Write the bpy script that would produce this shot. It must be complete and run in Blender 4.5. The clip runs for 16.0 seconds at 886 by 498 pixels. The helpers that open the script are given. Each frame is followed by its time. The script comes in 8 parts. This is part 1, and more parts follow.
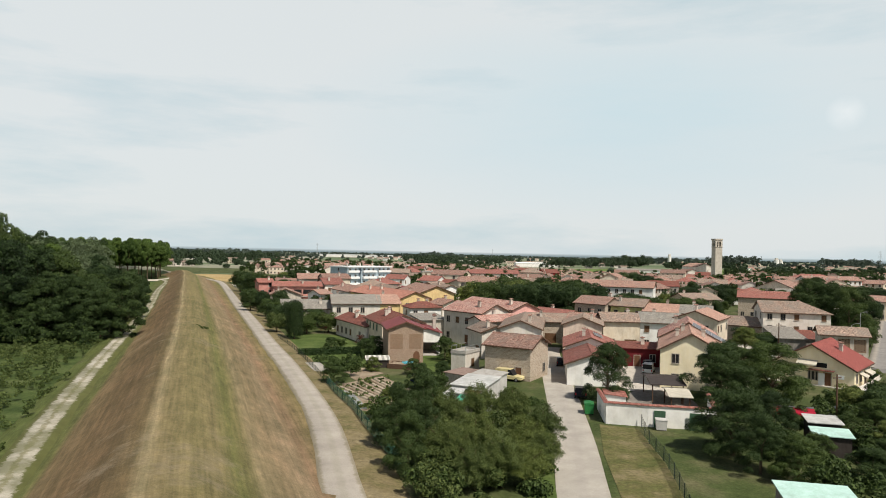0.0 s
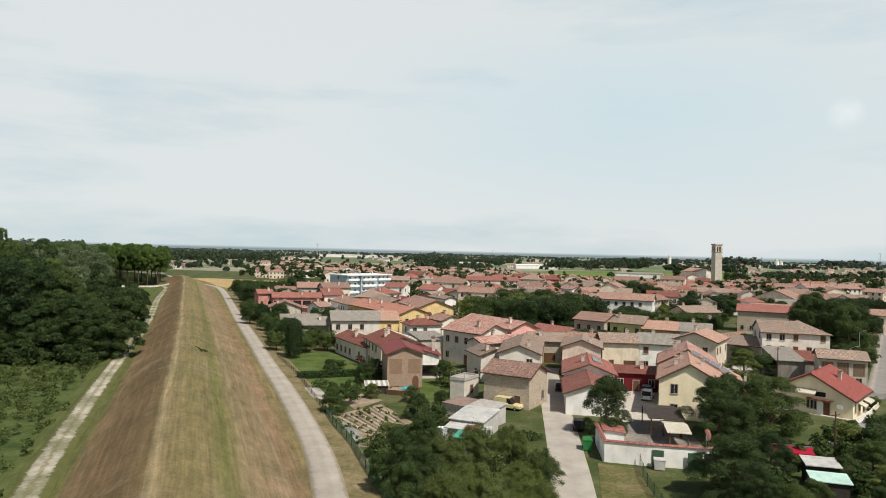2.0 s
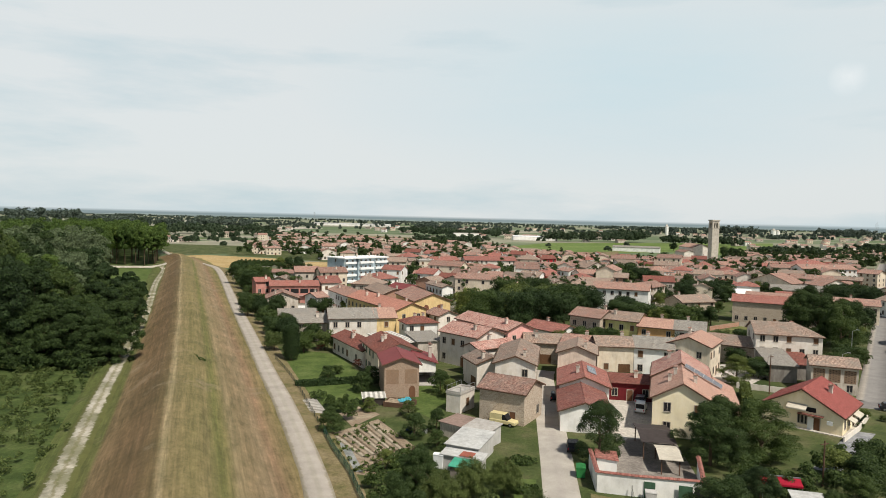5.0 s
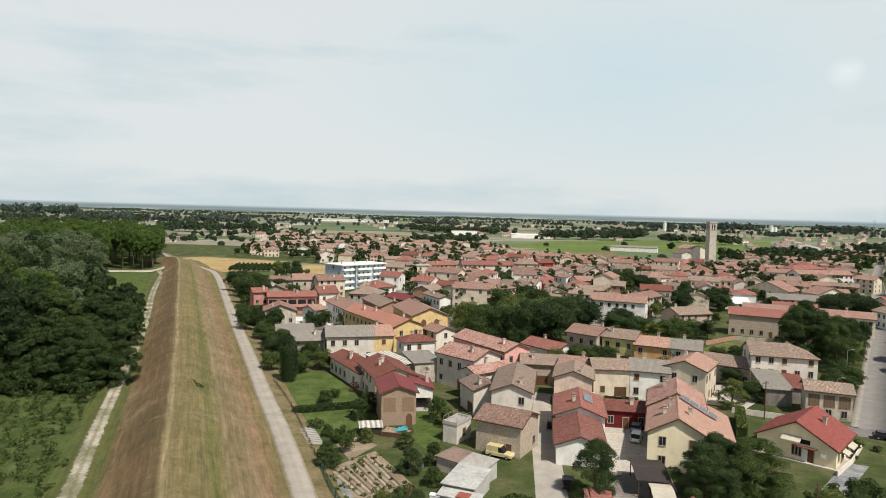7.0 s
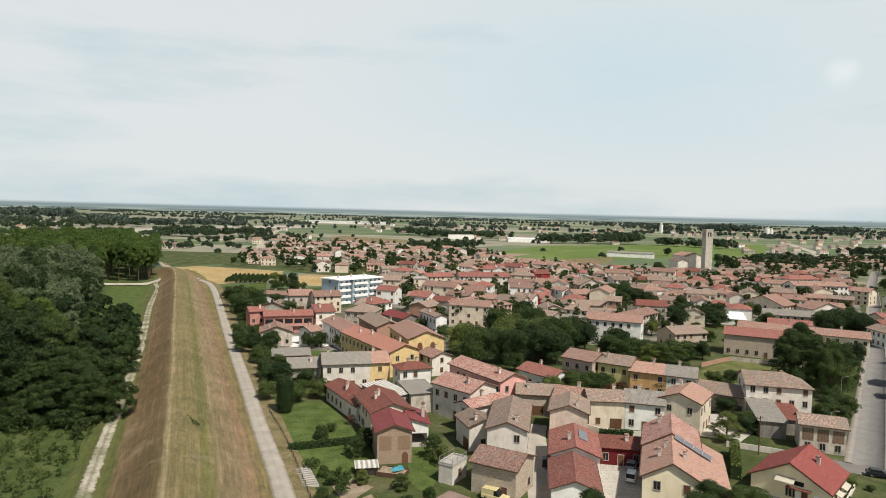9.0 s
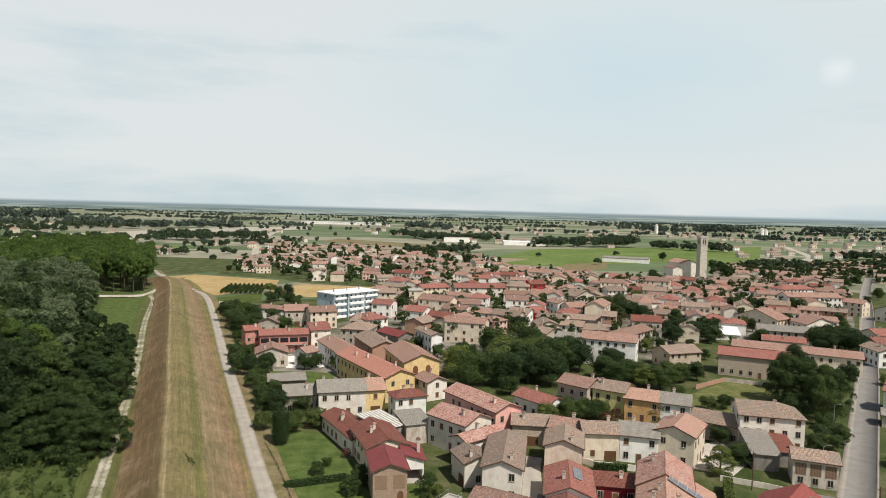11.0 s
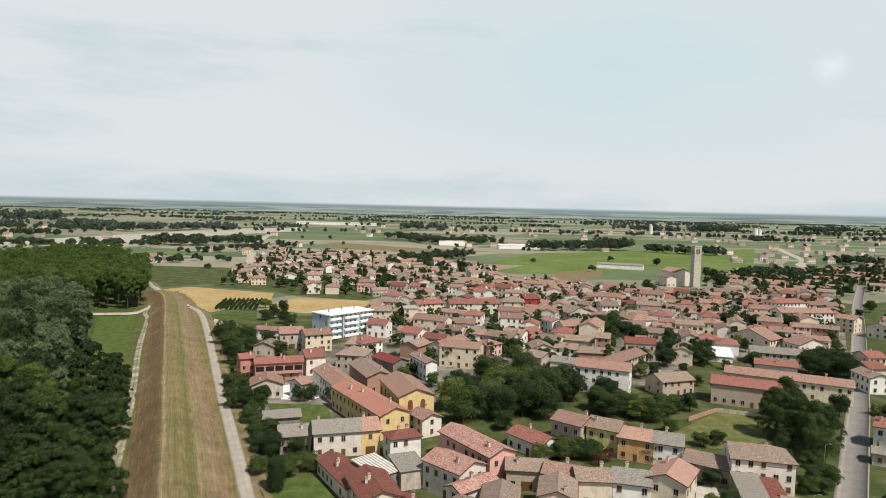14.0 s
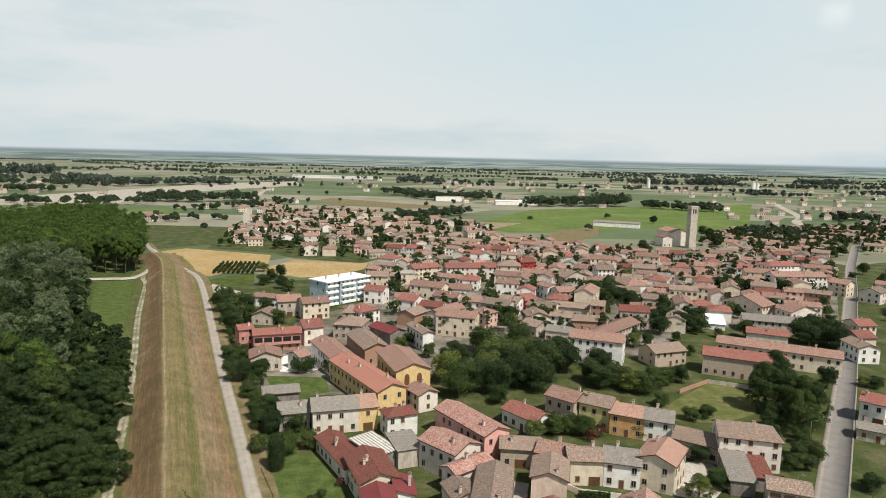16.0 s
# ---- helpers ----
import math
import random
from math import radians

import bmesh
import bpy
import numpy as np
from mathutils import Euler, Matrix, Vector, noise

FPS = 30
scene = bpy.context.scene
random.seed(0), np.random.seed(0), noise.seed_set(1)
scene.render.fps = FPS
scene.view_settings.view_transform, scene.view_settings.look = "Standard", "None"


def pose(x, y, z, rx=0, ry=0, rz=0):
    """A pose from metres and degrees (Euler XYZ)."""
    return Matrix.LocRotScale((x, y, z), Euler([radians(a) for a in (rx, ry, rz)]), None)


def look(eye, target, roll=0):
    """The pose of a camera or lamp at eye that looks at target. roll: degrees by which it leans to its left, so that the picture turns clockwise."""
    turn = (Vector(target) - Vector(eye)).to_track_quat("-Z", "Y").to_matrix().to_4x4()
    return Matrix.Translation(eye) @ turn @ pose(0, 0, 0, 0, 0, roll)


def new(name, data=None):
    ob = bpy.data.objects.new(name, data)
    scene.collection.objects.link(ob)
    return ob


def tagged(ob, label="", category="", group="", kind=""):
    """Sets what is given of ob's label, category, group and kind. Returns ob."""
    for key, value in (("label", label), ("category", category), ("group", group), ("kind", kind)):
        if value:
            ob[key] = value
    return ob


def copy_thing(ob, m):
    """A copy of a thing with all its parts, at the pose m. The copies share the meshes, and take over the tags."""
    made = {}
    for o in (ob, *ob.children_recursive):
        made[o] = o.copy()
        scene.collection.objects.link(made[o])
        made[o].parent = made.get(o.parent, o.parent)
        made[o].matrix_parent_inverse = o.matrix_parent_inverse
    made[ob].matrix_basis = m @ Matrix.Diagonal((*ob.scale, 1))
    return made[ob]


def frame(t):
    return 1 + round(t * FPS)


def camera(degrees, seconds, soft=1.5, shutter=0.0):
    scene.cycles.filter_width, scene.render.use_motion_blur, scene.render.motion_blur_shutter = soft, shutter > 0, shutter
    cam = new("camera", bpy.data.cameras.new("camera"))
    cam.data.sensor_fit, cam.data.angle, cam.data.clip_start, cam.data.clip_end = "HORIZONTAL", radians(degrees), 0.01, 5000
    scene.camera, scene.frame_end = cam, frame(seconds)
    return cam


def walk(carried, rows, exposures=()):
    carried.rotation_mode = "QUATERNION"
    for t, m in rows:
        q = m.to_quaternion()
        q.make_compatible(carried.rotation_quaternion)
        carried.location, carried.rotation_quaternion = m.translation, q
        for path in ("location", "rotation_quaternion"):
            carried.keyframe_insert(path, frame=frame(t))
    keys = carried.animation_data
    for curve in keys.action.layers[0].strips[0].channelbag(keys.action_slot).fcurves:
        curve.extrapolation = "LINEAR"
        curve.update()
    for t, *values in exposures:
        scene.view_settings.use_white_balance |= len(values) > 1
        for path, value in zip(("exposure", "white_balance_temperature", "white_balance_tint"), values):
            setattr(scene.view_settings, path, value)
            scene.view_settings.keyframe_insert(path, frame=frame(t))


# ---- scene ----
cam = camera(67.8, 16.0, soft=0.9)
PATH = [
    (0, (0.00, -0.00, 20.43), (-0.00, 100.00, 21.00), 1.18),
    (1, (0.01, 0.03, 22.74), (0.01, 100.03, 23.18), 1.26),
    (2, (0.04, -0.02, 25.20), (0.03, 99.97, 25.60), 1.33),
    (2.5, (0.04, -0.00, 26.41), (0.08, 100.00, 26.53), 1.39),
    (3, (-0.00, 0.03, 27.74), (0.13, 100.02, 26.45), 1.45),
    (5.5, (0.04, 0.05, 35.20), (0.59, 99.92, 30.19), 1.39),
    (6, (0.05, 0.02, 36.79), (0.65, 99.88, 31.55), 1.44),
    (7, (0.07, 0.08, 40.11), (0.86, 99.91, 34.49), 1.49),
    (8, (0.12, 0.11, 43.69), (1.10, 99.94, 37.96), 1.52),
    (9, (0.18, 0.18, 47.44), (1.42, 100.01, 41.78), 1.42),
    (11.5, (0.02, 0.29, 57.24), (2.04, 100.10, 51.30), 1.42),
    (12, (-0.01, 0.28, 59.23), (2.10, 100.08, 53.25), 1.38),
    (12.5, (0.00, 0.24, 61.22), (2.26, 100.03, 55.10), 1.42),
    (13, (-0.01, 0.20, 63.21), (2.36, 99.98, 57.01), 1.40),
    (13.5, (0.01, 0.21, 65.23), (2.53, 99.98, 58.94), 1.39),
    (14, (-0.00, 0.27, 67.23), (2.65, 100.03, 60.83), 1.35),
    (14.5, (-0.01, 0.37, 69.23), (2.77, 100.08, 62.20), 1.39),
    (15, (-0.01, 0.48, 71.23), (2.93, 100.07, 62.76), 1.42),
    (15.5, (0.06, 0.57, 73.25), (3.17, 99.91, 62.17), 1.38),
    (16, (0.15, 0.62, 75.23), (3.39, 99.62, 61.49), 1.36),
]
walk(cam, [(t, look(eye, target, roll)) for t, eye, target, roll in PATH])

# ---- world, sun, exposure ----
SUN = Vector((0.52, -0.70, 1.16)).normalized()
world = bpy.data.worlds.new("world")
scene.world = world
world.use_nodes = True
wn, wl = world.node_tree.nodes, world.node_tree.links
wn.clear()
w_out, w_bg = wn.new("ShaderNodeOutputWorld"), wn.new("ShaderNodeBackground")
w_sky = wn.new("ShaderNodeTexSky")
w_sky.sky_type, w_sky.sun_disc = "NISHITA", False
w_sky.sun_elevation = math.asin(SUN.z)
w_sky.sun_rotation = math.atan2(SUN.x, SUN.y)
w_sky.air_density, w_sky.dust_density, w_sky.ozone_density = 1.0, 2.0, 1.0
w_tc, w_map = wn.new("ShaderNodeTexCoord"), wn.new("ShaderNodeMapping")
w_map.inputs["Scale"].default_value = (1.0, 1.0, 5.0)
w_n1, w_n2 = wn.new("ShaderNodeTexNoise"), wn.new("ShaderNodeTexNoise")
w_n1.inputs["Scale"].default_value, w_n1.inputs["Detail"].default_value = 1.9, 9.0
w_n1.inputs["Roughness"].default_value = 0.58
w_n2.inputs["Scale"].default_value, w_n2.inputs["Detail"].default_value = 0.6, 2.0
w_add = wn.new("ShaderNodeMath")
w_add.operation = "ADD"
w_ramp = wn.new("ShaderNodeValToRGB")
w_ramp.color_ramp.elements[0].position, w_ramp.color_ramp.elements[0].color = 0.74, (8.7, 11.4, 12.4, 1)
w_ramp.color_ramp.elements[1].position, w_ramp.color_ramp.elements[1].color = 1.20, (13.5, 14.2, 14.25, 1)
w_mix = wn.new("ShaderNodeMixRGB")
w_sep, w_up = wn.new("ShaderNodeSeparateXYZ"), wn.new("ShaderNodeMapRange")
w_up.inputs["From Min"].default_value, w_up.inputs["From Max"].default_value = 0.37, 0.56
w_up.inputs["To Min"].default_value, w_up.inputs["To Max"].default_value = 0.88, 0.06
wl.new(w_tc.outputs["Generated"], w_sep.inputs["Vector"])
wl.new(w_sep.outputs["Z"], w_up.inputs["Value"])
wl.new(w_up.outputs["Result"], w_mix.inputs["Fac"])
wl.new(w_tc.outputs["Generated"], w_map.inputs["Vector"])
wl.new(w_map.outputs["Vector"], w_n1.inputs["Vector"])
wl.new(w_map.outputs["Vector"], w_n2.inputs["Vector"])
wl.new(w_n1.outputs["Fac"], w_add.inputs[0])
wl.new(w_n2.outputs["Fac"], w_add.inputs[1])
wl.new(w_add.outputs["Value"], w_ramp.inputs["Fac"])
wl.new(w_ramp.outputs["Color"], w_mix.inputs["Color2"])
wl.new(w_sky.outputs["Color"], w_mix.inputs["Color1"])
# the plain beyond the modelled ground: bands of woods and pale fields with haze painted in, right under the level line
w_land_map, w_land_n = wn.new("ShaderNodeMapping"), wn.new("ShaderNodeTexNoise")
w_land_map.inputs["Scale"].default_value = (13.0, 13.0, 620.0)
w_land_n.inputs["Scale"].default_value, w_land_n.inputs["Detail"].default_value, w_land_n.inputs["Roughness"].default_value = 1.0, 6.0, 0.6
wl.new(w_tc.outputs["Generated"], w_land_map.inputs["Vector"])
wl.new(w_land_map.outputs["Vector"], w_land_n.inputs["Vector"])
w_land = wn.new("ShaderNodeValToRGB")
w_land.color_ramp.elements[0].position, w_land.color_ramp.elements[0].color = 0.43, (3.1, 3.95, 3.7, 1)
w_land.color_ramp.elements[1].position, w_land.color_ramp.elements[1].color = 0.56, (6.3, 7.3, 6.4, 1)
wl.new(w_land_n.outputs["Fac"], w_land.inputs["Fac"])
# painted haze: the bands turn blue-grey just under the level line
w_deep, w_haze_mix = wn.new("ShaderNodeMapRange"), wn.new("ShaderNodeMixRGB")
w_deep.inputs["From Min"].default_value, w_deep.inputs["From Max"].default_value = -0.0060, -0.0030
w_haze_mix.inputs["Color2"].default_value = (4.3, 5.4, 5.6, 1)
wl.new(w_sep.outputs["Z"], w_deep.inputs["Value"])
wl.new(w_deep.outputs["Result"], w_haze_mix.inputs["Fac"])
wl.new(w_land.outputs["Color"], w_haze_mix.inputs["Color1"])
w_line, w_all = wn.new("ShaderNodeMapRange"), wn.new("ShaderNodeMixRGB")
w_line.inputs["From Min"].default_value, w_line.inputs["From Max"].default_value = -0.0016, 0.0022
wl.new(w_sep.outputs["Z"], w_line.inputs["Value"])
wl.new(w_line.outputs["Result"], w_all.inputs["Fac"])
wl.new(w_haze_mix.outputs["Color"], w_all.inputs["Color1"])
# a small bright cloud over the bell tower's side of the sky
w_dist, w_puff, w_puff_n = wn.new("ShaderNodeVectorMath"), wn.new("ShaderNodeMapRange"), wn.new("ShaderNodeTexNoise")
w_dist.operation = "DISTANCE"
w_dist.inputs[1].default_value = (0.510, 0.839, 0.188)
w_puff_n.inputs["Scale"].default_value, w_puff_n.inputs["Detail"].default_value = 38.0, 5.0
w_puff.inputs["From Min"].default_value, w_puff.inputs["From Max"].default_value = 0.024, 0.004
w_puff_k, w_cloud = wn.new("ShaderNodeMath"), wn.new("ShaderNodeMixRGB")
w_puff_k.operation = "MULTIPLY"
w_cloud.inputs["Color2"].default_value = (15.2, 15.6, 15.6, 1)
wl.new(w_tc.outputs["Generated"], w_dist.inputs[0])
wl.new(w_tc.outputs["Generated"], w_puff_n.inputs["Vector"])
wl.new(w_dist.outputs["Value"], w_puff.inputs["Value"])
wl.new(w_puff.outputs["Result"], w_puff_k.inputs[0])
wl.new(w_puff_n.outputs["Fac"], w_puff_k.inputs[1])
wl.new(w_puff_k.outputs["Value"], w_cloud.inputs["Fac"])
w_gap_d, w_gap_r, w_gap = wn.new("ShaderNodeVectorMath"), wn.new("ShaderNodeMapRange"), wn.new("ShaderNodeMixRGB")
w_gap_map, w_gap_k = wn.new("ShaderNodeMapping"), wn.new("ShaderNodeMath")
w_gap_map.inputs["Scale"].default_value = (1.0, 1.0, 3.2)
w_gap_d.operation, w_gap_k.operation = "DISTANCE", "MULTIPLY"
w_gap_d.inputs[1].default_value = (0.27, 0.93, 0.62)
w_gap_r.inputs["From Min"].default_value, w_gap_r.inputs["From Max"].default_value = 0.50, 0.08
w_gap_r.inputs["To Max"].default_value = 1.35
w_gap.inputs["Color2"].default_value = (9.6, 12.2, 13.2, 1)
wl.new(w_tc.outputs["Generated"], w_gap_map.inputs["Vector"])
wl.new(w_gap_map.outputs["Vector"], w_gap_d.inputs[0])
wl.new(w_gap_d.outputs["Value"], w_gap_r.inputs["Value"])
wl.new(w_gap_r.outputs["Result"], w_gap_k.inputs[0])
wl.new(w_n1.outputs["Fac"], w_gap_k.inputs[1])
wl.new(w_gap_k.outputs["Value"], w_gap.inputs["Fac"])
wl.new(w_mix.outputs["Color"], w_gap.inputs["Color1"])
wl.new(w_gap.outputs["Color"], w_cloud.inputs["Color1"])
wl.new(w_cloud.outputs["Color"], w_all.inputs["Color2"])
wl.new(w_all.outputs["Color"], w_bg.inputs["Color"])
w_bg.inputs["Strength"].default_value = 0.06
wl.new(w_bg.outputs["Background"], w_out.inputs["Surface"])
sun = new("sun", bpy.data.lights.new("sun", "SUN"))
sun.data.energy, sun.data.angle, sun.data.color = 5.0, radians(1.6), (1.0, 0.935, 0.835)
sun.matrix_world = look(SUN * 300, (0, 0, 0))
scene.view_settings.exposure = 0.0


# ---- materials ----
def shader(name):
    m = bpy.data.materials.new(name)
    m.use_nodes = True
    bsdf = m.node_tree.nodes["Principled BSDF"]
    bsdf.inputs["Specular IOR Level"].default_value = 0.14
    return m, m.node_tree.nodes, m.node_tree.links, bsdf


def noise_node(n, l, vector, scale, detail=4.0, rough=0.55):
    t = n.new("ShaderNodeTexNoise")
    t.inputs["Scale"].default_value, t.inputs["Detail"].default_value, t.inputs["Roughness"].default_value = scale, detail, rough
    l.new(vector, t.inputs["Vector"])
    return t.outputs["Fac"]


def ramp_node(n, l, fac, stops):
    r = n.new("ShaderNodeValToRGB")
    e = r.color_ramp.elements
    while len(e) < len(stops):
        e.new(0.5)
    for k, (p, c) in zip(e, stops):
        k.position, k.color = p, (*c, 1)
    l.new(fac, r.inputs["Fac"])
    return r.outputs["Color"]


def mix_node(n, l, kind, fac, a, b):
    m = n.new("ShaderNodeMixRGB")
    m.blend_type = kind
    for socket, v in zip(m.inputs, (fac, a, b)):
        if isinstance(v, (int, float)):
            socket.default_value = v
        elif isinstance(v, tuple):
            socket.default_value = (*v, 1)
        else:
            l.new(v, socket)
    return m.outputs["Color"]


def bump_node(n, l, bsdf, height, strength, distance):
    b = n.new("ShaderNodeBump")
    b.inputs["Strength"].default_value, b.inputs["Distance"].default_value = strength, distance
    l.new(height, b.inputs["Height"])
    l.new(b.outputs["Normal"], bsdf.inputs["Normal"])


def tone(c, k):
    return tuple(min(1.0, v * k) for v in c)


def plain(name, c, rough=0.7, metal=0.0, vary=0.18, scale=1.2, grain=14.0, bump=0.1, spread=0.0):
    """A painted, rendered or earthen surface: blotches, grain and a tint of its own for each object."""
    m, n, l, b = shader(name)
    pos = n.new("ShaderNodeNewGeometry").outputs["Position"]
    big = noise_node(n, l, pos, scale * 0.35, 5.0, 0.6)
    col = ramp_node(n, l, big, [(0.3, tone(c, 1 - vary)), (0.52, c), (0.75, tone(c, 1 + vary * 0.6))])
    fine = noise_node(n, l, pos, grain, 3.0)
    mp = n.new("ShaderNodeMapping")
    mp.inputs["Scale"].default_value = (1.0, 1.0, 0.28)
    l.new(pos, mp.inputs["Vector"])
    streak = noise_node(n, l, mp.outputs["Vector"], scale * 1.4, 5.0, 0.7)
    col = mix_node(n, l, "OVERLAY", min(1.0, vary * 3), col, ramp_node(n, l, streak, [(0.3, (0.34, 0.33, 0.31)), (0.62, (0.58, 0.58, 0.58))]))
    col = mix_node(n, l, "OVERLAY", 0.25, col, ramp_node(n, l, fine, [(0.3, (0.35, 0.35, 0.35)), (0.7, (0.65, 0.65, 0.65))]))
    if spread:
        r = n.new("ShaderNodeObjectInfo").outputs["Random"]
        col = mix_node(n, l, "MULTIPLY", 1.0, col, ramp_node(n, l, r, [(0.0, (1 - spread,) * 3), (1.0, (1.0, 1.0, 1.0))]))
    l.new(col, b.inputs["Base Color"])
    b.inputs["Roughness"].default_value, b.inputs["Metallic"].default_value = rough, metal
    if bump:
        bump_node(n, l, b, fine, bump, 0.03)
    return m


def tiles(name, a, c, stain, lichen=0.35, wide=0.24, long=0.36, spread=0.25, rough=0.85):
    """Rounded clay tiles in rows down the slope: each tile with its own tone, patches of lichen and dust."""
    m, n, l, b = shader(name)
    obj = n.new("ShaderNodeTexCoord").outputs["Object"]
    mp = n.new("ShaderNodeMapping")
    mp.inputs["Scale"].default_value = (1 / wide, 1 / long, 1 / long)
    l.new(obj, mp.inputs["Vector"])
    v = n.new("ShaderNodeTexVoronoi")
    v.inputs["Scale"].default_value, v.inputs["Randomness"].default_value = 1.0, 0.35
    l.new(mp.outputs["Vector"], v.inputs["Vector"])
    sep = n.new("ShaderNodeSeparateColor")
    l.new(v.outputs["Color"], sep.inputs["Color"])
    col = ramp_node(n, l, sep.outputs["Red"], [(0.0, a), (0.5, tuple((p + q) / 2 for p, q in zip(a, c))), (1.0, c)])
    pos = n.new("ShaderNodeNewGeometry").outputs["Position"]
    mott = noise_node(n, l, pos, 3.2, 5.0, 0.75)
    col = mix_node(n, l, "OVERLAY", 0.95, col, ramp_node(n, l, mott, [(0.34, (0.22, 0.21, 0.20)), (0.66, (0.78, 0.78, 0.77))]))
    blot = noise_node(n, l, pos, 0.55, 6.0, 0.65)
    col = mix_node(n, l, "MIX", ramp_node(n, l, blot, [(0.48 - lichen * 0.2, (0, 0, 0)), (0.80, (lichen * 2, lichen * 2, lichen * 2))]), col, stain)
    r = n.new("ShaderNodeObjectInfo").outputs["Random"]
    col = mix_node(n, l, "MULTIPLY", 1.0, col, ramp_node(n, l, r, [(0.0, (1 - spread * 1.3, 1 - spread * 1.25, 1 - spread * 1.2)), (0.5, (1 - spread * 0.3,) * 3), (1.0, (1.0, 1.0, 1.0))]))
    l.new(col, b.inputs["Base Color"])
    b.inputs["Roughness"].default_value = rough
    wv = n.new("ShaderNodeTexWave")
    wv.inputs["Scale"].default_value, wv.inputs["Distortion"].default_value = 2 * math.pi / (20 * wide), 0.4
    l.new(obj, wv.inputs["Vector"])
    bump_node(n, l, b, wv.outputs["Fac"], 0.6, 0.06)
    return m


def ribbed(name, a, c, pitch):
    """Sheet roofing in broad ribs that run down the slope, with grime."""
    m, n, l, b = shader(name)
    obj = n.new("ShaderNodeTexCoord").outputs["Object"]
    wv = n.new("ShaderNodeTexWave")
    wv.inputs["Scale"].default_value, wv.inputs["Distortion"].default_value = 2 * math.pi / (20 * pitch), 0.3
    l.new(obj, wv.inputs["Vector"])
    col = ramp_node(n, l, wv.outputs["Fac"], [(0.35, a), (0.6, c)])
    grime = noise_node(n, l, n.new("ShaderNodeNewGeometry").outputs["Position"], 1.1, 5.0, 0.7)
    col = mix_node(n, l, "OVERLAY", 0.7, col, ramp_node(n, l, grime, [(0.3, (0.3, 0.3, 0.29)), (0.7, (0.68, 0.68, 0.68))]))
    l.new(col, b.inputs["Base Color"])
    b.inputs["Roughness"].default_value = 0.7
    bump_node(n, l, b, wv.outputs["Fac"], 0.6, 0.08)
    return m


def masonry(name, a, c, mortar, wide, high, spread=0.1):
    m, n, l, b = shader(name)
    obj = n.new("ShaderNodeTexCoord").outputs["Object"]
    sx = n.new("ShaderNodeSeparateXYZ")
    l.new(obj, sx.inputs["Vector"])
    ad = n.new("ShaderNodeMath")
    l.new(sx.outputs["X"], ad.inputs[0])
    l.new(sx.outputs["Y"], ad.inputs[1])
    cx = n.new("ShaderNodeCombineXYZ")
    l.new(ad.outputs["Value"], cx.inputs["X"])
    l.new(sx.outputs["Z"], cx.inputs["Y"])
    k = n.new("ShaderNodeTexBrick")
    k.inputs["Color1"].default_value, k.inputs["Color2"].default_value, k.inputs["Mortar"].default_value = (*a, 1), (*c, 1), (*mortar, 1)
    k.inputs["Scale"].default_value, k.inputs["Mortar Size"].default_value = 1.0, high * 0.12
    k.inputs["Brick Width"].default_value, k.inputs["Row Height"].default_value = wide, high
    l.new(cx.outputs["Vector"], k.inputs["Vector"])
    pos = n.new("ShaderNodeNewGeometry").outputs["Position"]
    blot = noise_node(n, l, pos, 0.7, 6.0, 0.65)
    col = mix_node(n, l, "MIX", ramp_node(n, l, blot, [(0.45, (0, 0, 0)), (0.75, (0.55, 0.55, 0.55))]), k.outputs["Color"], mortar)
    mott = noise_node(n, l, pos, 5.0, 5.0, 0.75)
    col = mix_node(n, l, "OVERLAY", 0.5, col, ramp_node(n, l, mott, [(0.32, (0.28, 0.27, 0.26)), (0.68, (0.72, 0.71, 0.70))]))
    l.new(col, b.inputs["Base Color"])
    b.inputs["Roughness"].default_value = 0.9
    bump_node(n, l, b, k.outputs["Fac"], -0.4, 0.02)
    return m


def leaves(name, dark, mid, light):
    m, n, l, b = shader(name)
    isl = n.new("ShaderNodeNewGeometry").outputs["Random Per Island"]
    col = ramp_node(n, l, isl, [(0.0, dark), (0.55, mid), (1.0, light)])
    r = n.new("ShaderNodeObjectInfo").outputs["Random"]
    col = mix_node(n, l, "MULTIPLY", 1.0, col, ramp_node(n, l, r, [(0.0, (0.66, 0.72, 0.72)), (0.5, (0.95, 0.97, 0.95)), (1.0, (1.32, 1.26, 1.08))]))
    l.new(col, b.inputs["Base Color"])
    b.inputs["Roughness"].default_value = 0.6
    tr = n.new("ShaderNodeBsdfTranslucent")
    l.new(col, tr.inputs["Color"])
    mx = n.new("ShaderNodeMixShader")
    mx.inputs["Fac"].default_value = 0.05
    l.new(b.outputs["BSDF"], mx.inputs[1])
    l.new(tr.outputs["BSDF"], mx.inputs[2])
    l.new(mx.outputs["Shader"], n["Material Output"].inputs["Surface"])
    return m


